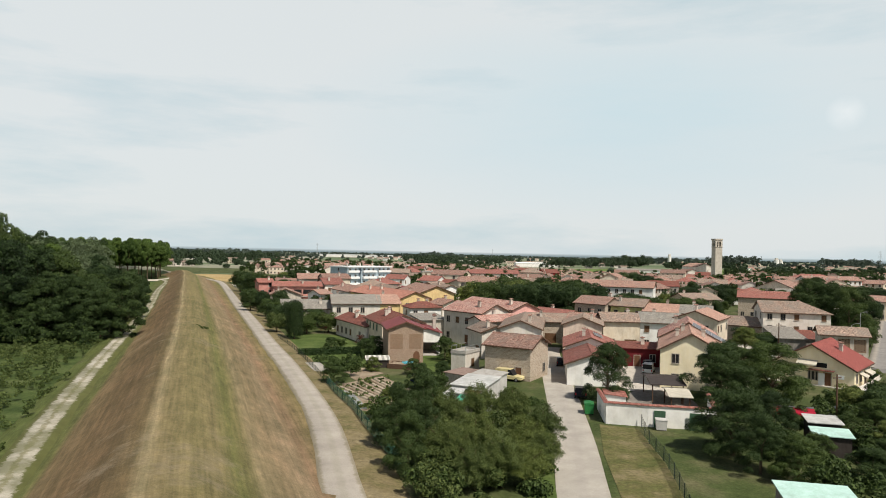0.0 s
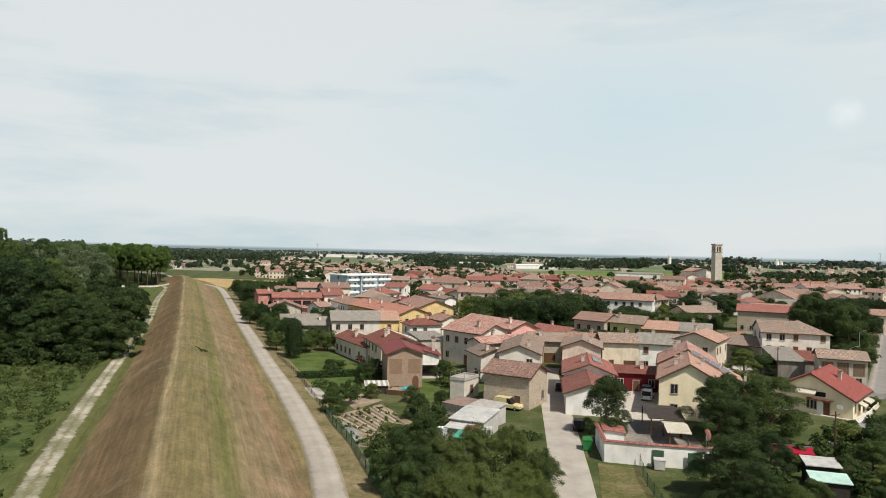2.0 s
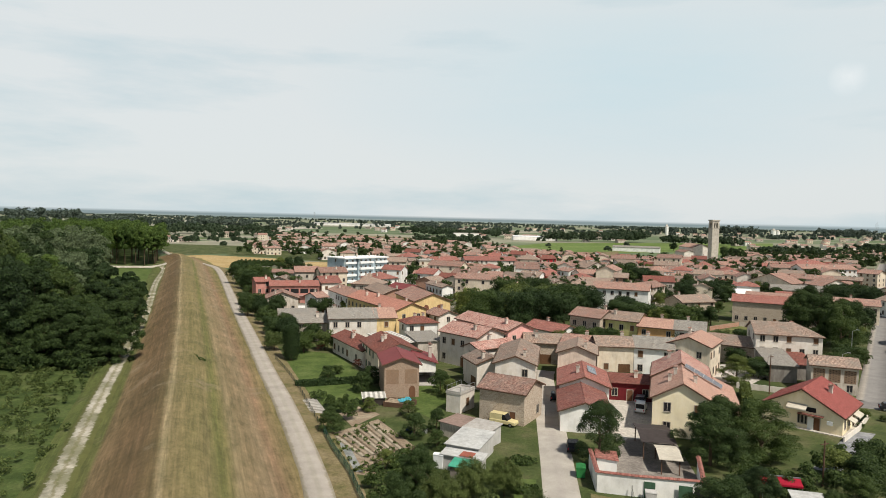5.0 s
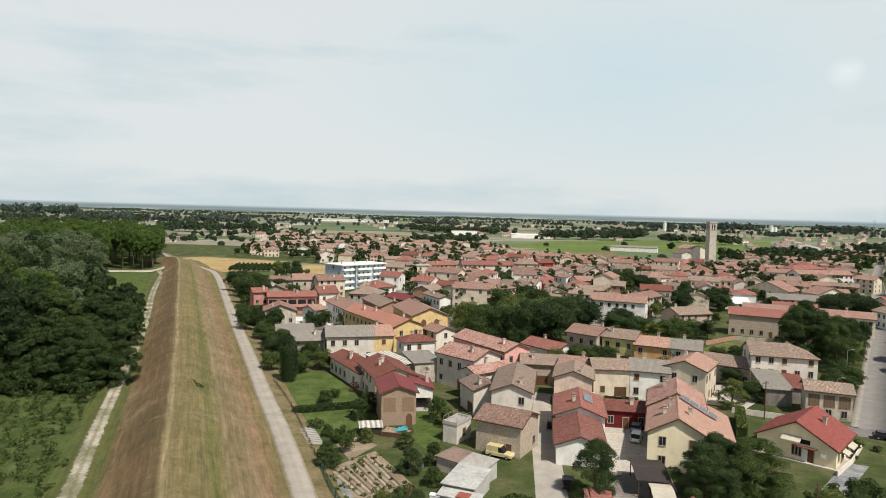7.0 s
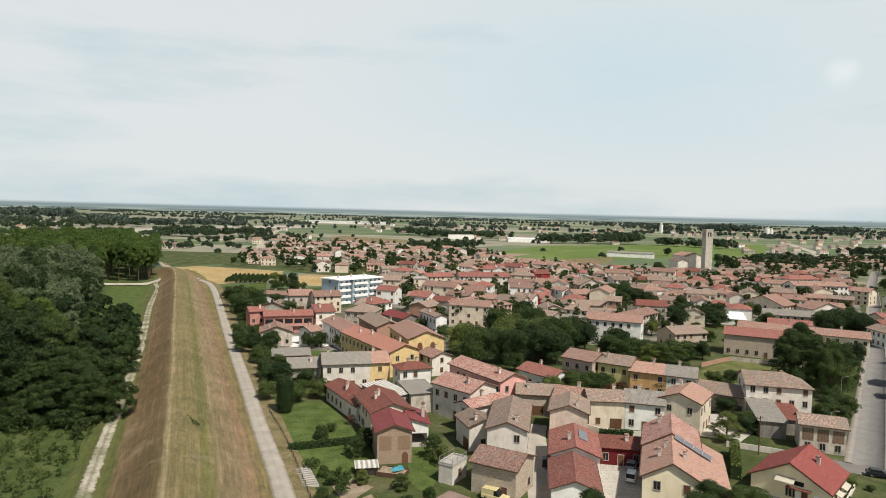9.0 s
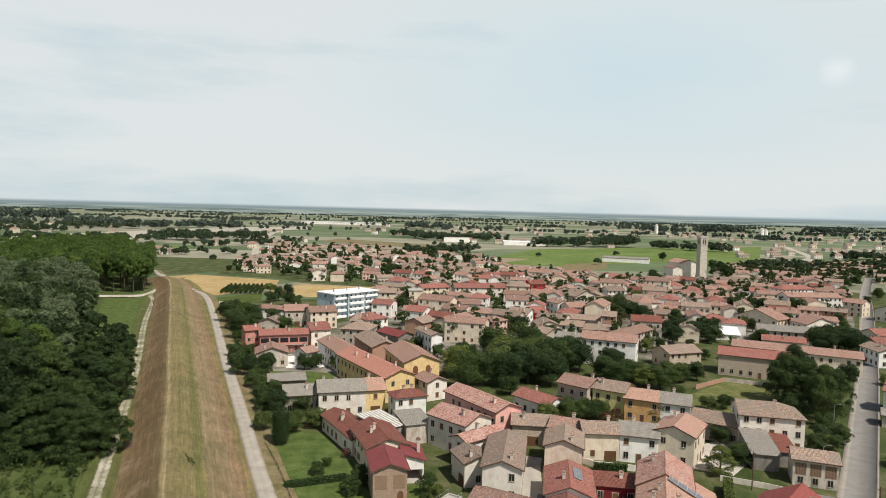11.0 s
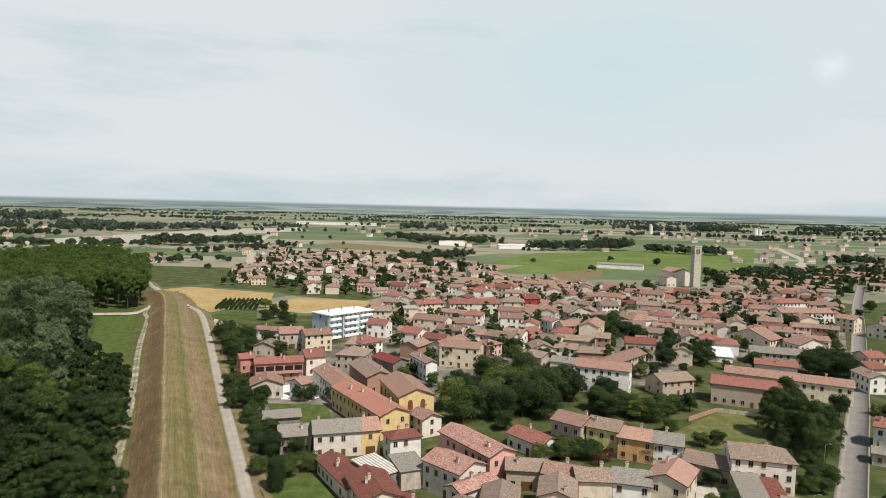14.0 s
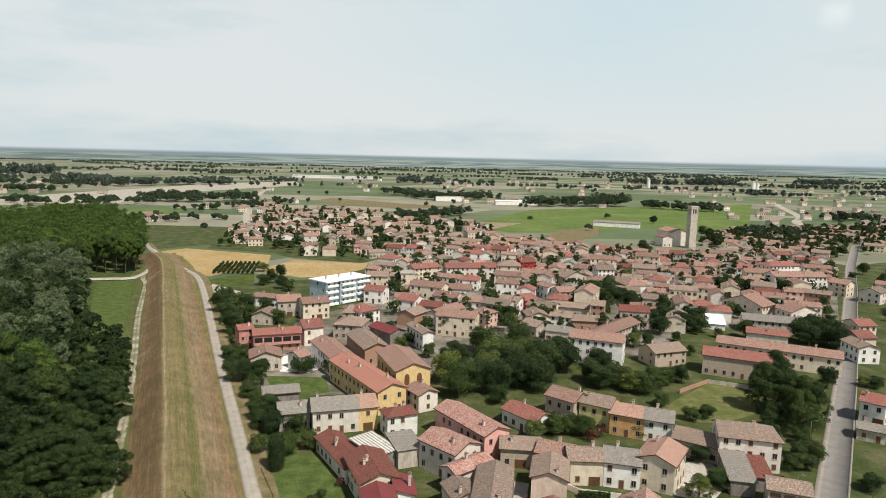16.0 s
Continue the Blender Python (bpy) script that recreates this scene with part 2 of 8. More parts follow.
WALL = {
    "white": plain("white_render", (0.76, 0.745, 0.705), 0.85, spread=0.10),
    "offwhite": plain("offwhite_render", (0.69, 0.635, 0.565), 0.9, spread=0.16),
    "cream": plain("cream_render", (0.67, 0.585, 0.465), 0.9, spread=0.16),
    "plaster": plain("bare_plaster", (0.48, 0.43, 0.37), 0.95, vary=0.28, spread=0.18),
    "grey": plain("grey_boards", (0.22, 0.20, 0.18), 0.9, vary=0.3),
    "yellow": plain("ochre_render", (0.62, 0.46, 0.23), 0.9),
    "lemon": plain("lemon_render", (0.55, 0.51, 0.22), 0.9),
    "orange": plain("orange_render", (0.52, 0.31, 0.14), 0.9),
    "pink": plain("pink_render", (0.66, 0.36, 0.32), 0.9),
    "pinkw": plain("pale_pink_render", (0.62, 0.42, 0.36), 0.9),
    "red": plain("crimson_render", (0.42, 0.03, 0.04), 0.8),
    "dred": plain("dark_red_render", (0.13, 0.016, 0.02), 0.8),
    "hotel": plain("pale_blue_render", (0.40, 0.49, 0.54), 0.8),
    "stone": masonry("rubble_stone", (0.30, 0.24, 0.18), (0.46, 0.38, 0.30), (0.44, 0.38, 0.31), 0.42, 0.2),
    "brick": masonry("weathered_brick", (0.30, 0.15, 0.10), (0.40, 0.22, 0.15), (0.36, 0.27, 0.21), 0.25, 0.07),
    "oldbrick": masonry("brown_brick", (0.24, 0.165, 0.115), (0.33, 0.235, 0.170), (0.31, 0.245, 0.190), 0.25, 0.07),
    "rose": plain("rose_render", (0.46, 0.22, 0.185), 0.9),
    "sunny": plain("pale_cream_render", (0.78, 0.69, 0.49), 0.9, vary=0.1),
    # near-black paints the shade under two shed roofs; real boards on the garden store
    "tarred": plain("tarred_boards", (0.045, 0.038, 0.034), 0.9, vary=0.3),
    "blush": plain("pale_blush_render", (0.60, 0.475, 0.395), 0.9),
}
ROOF = {
    "tile": tiles("clay_tiles", (0.22, 0.110, 0.084), (0.42, 0.26, 0.205), (0.25, 0.205, 0.175), 0.45),
    "old": tiles("old_clay_tiles", (0.21, 0.140, 0.108), (0.40, 0.29, 0.23), (0.23, 0.205, 0.172), 0.55),
    "redtile": tiles("red_clay_tiles", (0.22, 0.078, 0.064), (0.35, 0.155, 0.125), (0.25, 0.155, 0.13), 0.35, spread=0.2),
    "salmon": tiles("salmon_clay_tiles", (0.36, 0.155, 0.115), (0.43, 0.22, 0.165), (0.34, 0.20, 0.16), 0.2, spread=0.05),
    "pink": tiles("pale_pink_tiles", (0.36, 0.215, 0.165), (0.42, 0.27, 0.21), (0.34, 0.24, 0.20), 0.2, spread=0.05),
    "darkred": tiles("dark_red_tiles", (0.13, 0.046, 0.038), (0.25, 0.095, 0.072), (0.15, 0.09, 0.072), 0.35, spread=0.1),
    "slate": tiles("grey_cement_tiles", (0.21, 0.20, 0.18), (0.27, 0.255, 0.23), (0.23, 0.19, 0.15), 0.3, spread=0.1),
    "red": tiles("bright_red_tiles", (0.215, 0.060, 0.054), (0.262, 0.084, 0.072), (0.22, 0.088, 0.072), 0.12, spread=0.02),
    "redmetal": plain("red_sheet_roof", (0.185, 0.048, 0.048), 0.6, vary=0.12, bump=0.0),
    "white": plain("white_sheet_roof", (0.76, 0.77, 0.76), 0.6, vary=0.08),
    "conc": plain("concrete_slab", (0.38, 0.36, 0.33), 0.9),
    "stripe": ribbed("ribbed_sheet", (0.30, 0.29, 0.26), (0.58, 0.56, 0.51), 0.9),
    "mottled": tiles("mottled_red_tiles", (0.25, 0.105, 0.085), (0.47, 0.285, 0.235), (0.44, 0.345, 0.30), 0.38, spread=0.05),
    "pinkt": tiles("faded_pink_tiles", (0.34, 0.19, 0.145), (0.45, 0.285, 0.225), (0.34, 0.25, 0.205), 0.35, spread=0.05),
}
M_GLASS = plain("window_glass", (0.022, 0.022, 0.024), 0.4, vary=0.3, bump=0.0)
M_FRAME = plain("stone_surround", (0.36, 0.32, 0.27), 0.85)
M_SHUT = [plain("brown_shutter", (0.12, 0.065, 0.035), 0.6), plain("green_shutter", (0.05, 0.10, 0.06), 0.6), plain("grey_shutter", (0.20, 0.19, 0.17), 0.6)]
M_WOOD = plain("dark_timber", (0.10, 0.06, 0.04), 0.8)
M_DOOR = plain("door_timber", (0.14, 0.07, 0.04), 0.7)
M_CHIM = plain("chimney_render", (0.62, 0.55, 0.48), 0.9, spread=0.3)
M_METAL = plain("galvanised_metal", (0.42, 0.43, 0.43), 0.4, 0.8)
# black rubber, and flat black that stands for shade inside openings
M_BLACK = plain("dark_interior", (0.02, 0.02, 0.02), 0.9, bump=0.0)
M_BARK = plain("bark", (0.10, 0.075, 0.05), 0.95, vary=0.3, bump=0.4)
M_LEAF = [
    leaves("leaf_wood", (0.024, 0.041, 0.013), (0.039, 0.062, 0.018), (0.066, 0.096, 0.029)),
    leaves("leaf_light", (0.040, 0.058, 0.016), (0.080, 0.106, 0.029), (0.150, 0.176, 0.054)),
    leaves("leaf_dark", (0.018, 0.032, 0.011), (0.030, 0.050, 0.017), (0.050, 0.076, 0.026)),
    leaves("leaf_silver", (0.066, 0.090, 0.044), (0.094, 0.124, 0.062), (0.130, 0.162, 0.088)),
    leaves("leaf_red", (0.06, 0.015, 0.012), (0.10, 0.03, 0.02), (0.13, 0.05, 0.03)),
    # the two far leaf colours are paled and blued: distance haze put in
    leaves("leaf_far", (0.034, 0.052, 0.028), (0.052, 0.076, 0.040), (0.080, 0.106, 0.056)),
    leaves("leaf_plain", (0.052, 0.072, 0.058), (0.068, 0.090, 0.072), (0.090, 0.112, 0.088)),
    # shade of the wood's front worked into a darker green; also the dark topiary
    leaves("leaf_deep", (0.013, 0.023, 0.008), (0.025, 0.043, 0.013), (0.054, 0.084, 0.026)),
    leaves("leaf_poplar", (0.036, 0.062, 0.013), (0.066, 0.108, 0.023), (0.105, 0.155, 0.037)),
]


# ---- building blocks ----
def link_bm(name, bm, materials, parent=None, label=""):
    me = bpy.data.meshes.new(name)
    bm.to_mesh(me)
    bm.free()
    for m in materials if isinstance(materials, (list, tuple)) else [materials]:
        me.materials.append(m)
    ob = new(name, me)
    ob.parent = parent
    return tagged(ob, label)


def part(name, bm, material, parent, label=""):
    return link_bm(name, bm, material, parent, label)


def again(ob, parent, m, name=None):
    """A further object on the same mesh, under a parent."""
    o = new(name or ob.name.split(".")[0], ob.data)
    o.parent, o.matrix_basis = parent, m
    return o


def add_box(bm, x0, x1, y0, y1, z0, z1, mat=0, skew=None):
    v = [bm.verts.new((x, y, z)) for z in (z0, z1) for y in (y0, y1) for x in (x0, x1)]
    for q in ((0, 2, 3, 1), (4, 5, 7, 6), (0, 1, 5, 4), (1, 3, 7, 5), (3, 2, 6, 7), (2, 0, 4, 6)):
        bm.faces.new([v[i] for i in q]).material_index = mat
    return v


def add_prism(bm, ring, lift, mat=0):
    """A solid between a ring of points and the same ring moved by lift."""
    a = [bm.verts.new(p) for p in ring]
    b = [bm.verts.new(Vector(p) + Vector(lift)) for p in ring]
    n = len(ring)
    bm.faces.new(a[::-1]).material_index = mat
    bm.faces.new(b).material_index = mat
    for i in range(n):
        bm.faces.new((a[i], a[(i + 1) % n], b[(i + 1) % n], b[i])).material_index = mat


def add_tube(bm, p, q, r0, r1, sides=6, mat=0):
    p, q = Vector(p), Vector(q)
    t = (q - p).to_track_quat("Z", "Y").to_matrix()
    rings = [[bm.verts.new(c + t @ Vector((r * math.cos(2 * math.pi * i / sides), r * math.sin(2 * math.pi * i / sides), 0))) for i in range(sides)] for c, r in ((p, r0), (q, r1))]
    for i in range(sides):
        bm.faces.new((rings[0][i], rings[0][(i + 1) % sides], rings[1][(i + 1) % sides], rings[1][i])).material_index = mat
    bm.faces.new(rings[0][::-1]).material_index = mat
    bm.faces.new(rings[1]).material_index = mat


def box_part(name, dims, material, parent, label=""):
    bm = bmesh.new()
    add_box(bm, *dims)
    return part(name, bm, material, parent, label)


def thing(name, x, y, rot, label, category, group="", z=0.0):
    e = new(name)
    e.empty_display_size = 0.5
    e.matrix_basis = pose(x, y, z, 0, 0, rot)
    return tagged(e, label, category, group)


# ---- ground, levee, roads ----
def poly_sheet(name, pts, z, material, label):
    bm = bmesh.new()
    f = bm.faces.new([bm.verts.new((x, y, z)) for x, y in pts])
    if f.normal.z < 0 or f.calc_area() and sum(a[0] * b[1] - b[0] * a[1] for a, b in zip(pts, pts[1:] + pts[:1])) < 0:
        f.normal_flip()
    bmesh.ops.triangulate(bm, faces=bm.faces[:])
    return tagged(link_bm(name, bm, material), label, "ground", kind="structure")


def smooth_line(pts, step=4.0):
    """A Catmull-Rom line through the points, cut into even steps."""
    p = [Vector(q) for q in pts]
    p = [2 * p[0] - p[1]] + p + [2 * p[-1] - p[-2]]
    out = []
    for i in range(1, len(p) - 2):
        k = max(1, int((p[i + 1] - p[i]).length / step))
        for j in range(k):
            t = j / k
            out.append(0.5 * (2 * p[i] + (p[i + 1] - p[i - 1]) * t + (2 * p[i - 1] - 5 * p[i] + 4 * p[i + 1] - p[i + 2]) * t * t + (3 * p[i] - p[i - 1] - 3 * p[i + 1] + p[i + 2]) * t ** 3))
    return out + [p[-2]]


def sweep(name, line, profile, material, label, category, fade=None, wobble=0.0):
    """A strip along a line; profile: rows of (offset to the right, height). UV: metres across and along."""
    bm = bmesh.new()
    uv = bm.loops.layers.uv.new("UVMap")
    rows, along = [], 0.0
    for i, p in enumerate(line):
        d = (line[min(i + 1, len(line) - 1)] - line[max(i - 1, 0)]).normalized()
        along += (p - line[i - 1]).length if i else 0
        k = fade(i / (len(line) - 1)) if fade else 1.0
        row = []
        for j, (o, h) in enumerate(profile):
            w = wobble * noise.noise((o * 0.3, along * 0.12, 3.0)) if 0 < j < len(profile) - 1 else 0.0
            row.append((bm.verts.new((p.x + d.y * o, p.y - d.x * o, h * k + w)), (o, along)))
        rows.append(row)
    for a, b in zip(rows, rows[1:]):
        for j in range(len(profile) - 1):
            q = (a[j], a[j + 1], b[j + 1], b[j])
            f = bm.faces.new([v for v, _ in q])
            f.smooth = True
            for lp, (_, w) in zip(f.loops, q):
                lp[uv].uv = w
    return tagged(link_bm(name, bm, material), label, category, kind="structure")


def field_material():
    """Long rectangular parcels of crops, meadow, stubble and bare soil, in colours paled for distance haze."""
    m, n, l, b = shader("farmland")
    pos = n.new("ShaderNodeNewGeometry").outputs["Position"]
    mp = n.new("ShaderNodeMapping")
    mp.inputs["Rotation"].default_value = (0, 0, radians(14))
    mp.inputs["Scale"].default_value = (1 / 320, 1 / 110, 0)
    l.new(pos, mp.inputs["Vector"])
    v = n.new("ShaderNodeTexVoronoi")
    v.distance = "CHEBYCHEV"
    v.inputs["Scale"].default_value, v.inputs["Randomness"].default_value = 1.0, 0.75
    l.new(mp.outputs["Vector"], v.inputs["Vector"])
    sep = n.new("ShaderNodeSeparateColor")
    l.new(v.outputs["Color"], sep.inputs["Color"])
    r = n.new("ShaderNodeValToRGB")
    r.color_ramp.interpolation = "CONSTANT"
    e = r.color_ramp.elements
    for p, c in ((0.0, (0.095, 0.130, 0.066)), (0.15, (0.205, 0.205, 0.150)), (0.27, (0.125, 0.155, 0.088)), (0.40, (0.235, 0.228, 0.170)), (0.52, (0.105, 0.142, 0.072)), (0.64, (0.180, 0.188, 0.128)), (0.76, (0.142, 0.168, 0.098)), (0.88, (0.255, 0.245, 0.185))):
        k = e.new(p) if p else e[0]
        k.color = (*c, 1)
    e[len(e) - 1].color = (0.22, 0.215, 0.155, 1)
    l.new(sep.outputs["Red"], r.inputs["Fac"])
    big = noise_node(n, l, pos, 0.02, 5.0)
    col = mix_node(n, l, "OVERLAY", 0.5, r.outputs["Color"], ramp_node(n, l, big, [(0.3, (0.35, 0.35, 0.35)), (0.7, (0.65, 0.65, 0.62))]))
    l.new(col, b.inputs["Base Color"])
    b.inputs["Roughness"].default_value = 0.95
    return m


def meadow_material(name, a, c, d, patch=0.12, fine=2.5):
    """Grass or soil: patches of three tones, a fine mottle and a rough surface."""
    m, n, l, b = shader(name)
    pos = n.new("ShaderNodeNewGeometry").outputs["Position"]
    big, mid, small = noise_node(n, l, pos, patch, 6.0, 0.6), noise_node(n, l, pos, patch * 6, 4.0), noise_node(n, l, pos, fine, 4.0, 0.7)
    col = ramp_node(n, l, big, [(0.32, a), (0.5, c), (0.68, d)])
    col = mix_node(n, l, "OVERLAY", 0.55, col, ramp_node(n, l, mid, [(0.3, (0.36, 0.36, 0.36)), (0.7, (0.62, 0.62, 0.62))]))
    col = mix_node(n, l, "OVERLAY", 0.7, col, ramp_node(n, l, small, [(0.3, (0.3, 0.3, 0.3)), (0.7, (0.68, 0.68, 0.68))]))
    l.new(col, b.inputs["Base Color"])
    b.inputs["Roughness"].default_value = 0.95
    bump_node(n, l, b, small, 0.6, 0.15)
    return m


def levee_material():
    """A mown bank: dry hay in swaths along it, darker brown on the wood side, a greener line, reddish dry grass on the
    town side.
    """
    m, n, l, b = shader("mown_bank")
    tc = n.new("ShaderNodeUVMap")
    tc.uv_map = "UVMap"
    uv = tc.outputs["UV"]
    pos = n.new("ShaderNodeNewGeometry").outputs["Position"]
    sx = n.new("ShaderNodeSeparateXYZ")
    l.new(uv, sx.inputs["Vector"])
    mp = n.new("ShaderNodeMapping")
    mp.inputs["Scale"].default_value = (1.0, 0.06, 1.0)
    l.new(uv, mp.inputs["Vector"])
    drift = noise_node(n, l, mp.outputs["Vector"], 0.35, 3.0)
    u = n.new("ShaderNodeMath")
    u.operation = "MULTIPLY_ADD"
    u.inputs[1].default_value, u.inputs[2].default_value = 1.2, -0.6
    l.new(drift, u.inputs[0])
    ad = n.new("ShaderNodeMath")
    l.new(u.outputs["Value"], ad.inputs[0])
    l.new(sx.outputs["X"], ad.inputs[1])
    t = n.new("ShaderNodeMapRange")
    t.inputs["From Min"].default_value, t.inputs["From Max"].default_value = -15.0, 17.0
    l.new(ad.outputs["Value"], t.inputs["Value"])
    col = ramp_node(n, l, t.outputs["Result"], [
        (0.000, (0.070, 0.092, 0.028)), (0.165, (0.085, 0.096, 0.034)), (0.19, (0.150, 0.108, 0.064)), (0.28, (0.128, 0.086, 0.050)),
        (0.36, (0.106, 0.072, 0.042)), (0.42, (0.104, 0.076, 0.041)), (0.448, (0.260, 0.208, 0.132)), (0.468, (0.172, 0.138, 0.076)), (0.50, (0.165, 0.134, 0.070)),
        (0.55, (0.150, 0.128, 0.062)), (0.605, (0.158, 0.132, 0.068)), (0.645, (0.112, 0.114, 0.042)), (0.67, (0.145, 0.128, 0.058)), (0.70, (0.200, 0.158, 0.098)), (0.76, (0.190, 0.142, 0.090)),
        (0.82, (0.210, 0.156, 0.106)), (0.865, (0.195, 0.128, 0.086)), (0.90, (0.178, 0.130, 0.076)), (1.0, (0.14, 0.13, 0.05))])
    for along, across, low, high, much in ((0.012, 1.1, (0.38, 0.40, 0.36), (0.64, 0.63, 0.62), 0.6), (0.03, 3.2, (0.34, 0.35, 0.33), (0.68, 0.67, 0.66), 0.5), (0.12, 1.3, (0.34, 0.36, 0.33), (0.68, 0.66, 0.65), 0.6)):
        ms = n.new("ShaderNodeMapping")
        ms.inputs["Scale"].default_value = (1.0, along, 1.0)
        l.new(uv, ms.inputs["Vector"])
        streak = noise_node(n, l, ms.outputs["Vector"], across, 7.0, 0.65)
        col = mix_node(n, l, "OVERLAY", much, col, ramp_node(n, l, streak, [(0.36, low), (0.64, high)]))
    col = mix_node(n, l, "MIX", 0.12, col, (0.160, 0.125, 0.074))
    blot = noise_node(n, l, pos, 0.10, 7.0, 0.72)
    col = mix_node(n, l, "OVERLAY", 0.8, col, ramp_node(n, l, blot, [(0.32, (0.35, 0.38, 0.33)), (0.68, (0.66, 0.63, 0.61))]))
    bare = noise_node(n, l, pos, 0.055, 8.0, 0.75)
    col = mix_node(n, l, "MIX", ramp_node(n, l, bare, [(0.57, (0, 0, 0)), (0.68, (0.55, 0.55, 0.55))]), col, (0.27, 0.215, 0.150))
    tuft = noise_node(n, l, pos, 0.9, 6.0, 0.8)
    col = mix_node(n, l, "OVERLAY", 0.4, col, ramp_node(n, l, tuft, [(0.34, (0.30, 0.31, 0.29)), (0.66, (0.70, 0.69, 0.68))]))
    fine = noise_node(n, l, pos, 4.5, 5.0, 0.8)
    col = mix_node(n, l, "OVERLAY", 0.6, col, ramp_node(n, l, fine, [(0.3, (0.32, 0.32, 0.32)), (0.7, (0.68, 0.68, 0.68))]))
    l.new(col, b.inputs["Base Color"])
    b.inputs["Roughness"].default_value = 0.95
    bump_node(n, l, b, fine, 0.6, 0.12)
    return m


def lane_material(name, base, edge, half, rut=None, ragged=0.5, broken=0.0):
    """A lane: worn wheel tracks, a paler or greener middle and ragged edges."""
    m, n, l, b = shader(name)
    tc = n.new("ShaderNodeUVMap")
    tc.uv_map = "UVMap"
    pos = n.new("ShaderNodeNewGeometry").outputs["Position"]
    sx = n.new("ShaderNodeSeparateXYZ")
    l.new(tc.outputs["UV"], sx.inputs["Vector"])
    jit = noise_node(n, l, pos, 0.9, 5.0, 0.7)
    u = n.new("ShaderNodeMath")
    u.operation = "MULTIPLY_ADD"
    u.inputs[1].default_value, u.inputs[2].default_value = half * ragged, -half * ragged / 2
    l.new(jit, u.inputs[0])
    ad = n.new("ShaderNodeMath")
    l.new(u.outputs["Value"], ad.inputs[0])
    l.new(sx.outputs["X"], ad.inputs[1])
    t = n.new("ShaderNodeMapRange")
    t.inputs["From Min"].default_value, t.inputs["From Max"].default_value = -half, half
    l.new(ad.outputs["Value"], t.inputs["Value"])
    mid = rut or base
    col = ramp_node(n, l, t.outputs["Result"], [(0.0, edge), (0.08, edge), (0.16, base), (0.38, base), (0.46, mid), (0.56, mid), (0.64, base), (0.84, base), (0.92, edge), (1.0, edge)])
    if broken:
        gone = noise_node(n, l, pos, 0.13, 8.0, 0.7)
        col = mix_node(n, l, "MIX", ramp_node(n, l, gone, [(0.44, (broken,) * 3), (0.62, (broken * 0.15,) * 3)]), col, edge)
    blot, fine = noise_node(n, l, pos, 0.35, 5.0, 0.6), noise_node(n, l, pos, 9.0, 3.0, 0.7)
    col = mix_node(n, l, "OVERLAY", 0.6, col, ramp_node(n, l, blot, [(0.3, (0.38, 0.38, 0.38)), (0.7, (0.62, 0.62, 0.62))]))
    col = mix_node(n, l, "OVERLAY", 0.35, col, ramp_node(n, l, fine, [(0.3, (0.35, 0.35, 0.35)), (0.7, (0.65, 0.65, 0.65))]))
    l.new(col, b.inputs["Base Color"])
    b.inputs["Roughness"].default_value = 0.92
    bump_node(n, l, b, fine, 0.3, 0.03)
    return m


M_TURF = meadow_material("garden_turf", (0.050, 0.078, 0.019), (0.076, 0.110, 0.028), (0.110, 0.140, 0.044), 0.3)
M_GRASS = meadow_material("rough_grass", (0.036, 0.054, 0.016), (0.064, 0.082, 0.027), (0.125, 0.118, 0.060))
M_LAWN = meadow_material("lawn", (0.040, 0.062, 0.012), (0.066, 0.090, 0.019), (0.100, 0.120, 0.032), 0.15)
M_SCRUB = meadow_material("scrub_floor", (0.034, 0.054, 0.015), (0.060, 0.086, 0.024), (0.098, 0.118, 0.042), 0.2)
M_YARD = meadow_material("gravel_yard", (0.30, 0.27, 0.22), (0.38, 0.35, 0.29), (0.46, 0.43, 0.37), 0.2)
M_TOWN = meadow_material("town_floor", (0.062, 0.074, 0.032), (0.165, 0.152, 0.122), (0.29, 0.265, 0.23), 0.08, 1.2)
M_WHEAT = meadow_material("ripe_wheat", (0.33, 0.235, 0.10), (0.38, 0.275, 0.125), (0.42, 0.32, 0.165), 0.05, 0.8)
M_SOIL = meadow_material("garden_soil", (0.20, 0.15, 0.10), (0.27, 0.21, 0.15), (0.33, 0.28, 0.20), 0.3)
M_DRY = meadow_material("dry_verge", (0.11, 0.105, 0.04), (0.18, 0.145, 0.075), (0.24, 0.195, 0.115), 0.25)
M_PAVE = meadow_material("pale_paving", (0.40, 0.365, 0.315), (0.46, 0.425, 0.37), (0.52, 0.48, 0.425), 0.2)
M_PASTURE = meadow_material("pasture_grass", (0.088, 0.135, 0.030), (0.112, 0.162, 0.040), (0.150, 0.190, 0.062), 0.02, 0.4)
M_HAY = meadow_material("mown_paddock", (0.085, 0.105, 0.030), (0.125, 0.135, 0.045), (0.18, 0.17, 0.075), 0.25)
M_LEVEE = levee_material()
M_LANE = lane_material("pale_lane", (0.36, 0.325, 0.28), (0.25, 0.22, 0.16), 1.9, (0.33, 0.30, 0.25))
M_PATH = lane_material("dirt_track", (0.48, 0.44, 0.37), (0.095, 0.10, 0.034), 1.5, (0.30, 0.27, 0.19), 1.3, 0.75)
M_ROAD = lane_material("worn_asphalt", (0.37, 0.340, 0.295), (0.34, 0.31, 0.25), 3.0, (0.35, 0.32, 0.28))
M_MAIN = lane_material("grey_asphalt", (0.190, 0.180, 0.168), (0.265, 0.24, 0.205), 3.7, (0.182, 0.172, 0.160), 0.12)

bm = bmesh.new()
bmesh.ops.create_grid(bm, x_segments=8, y_segments=8, size=4600)
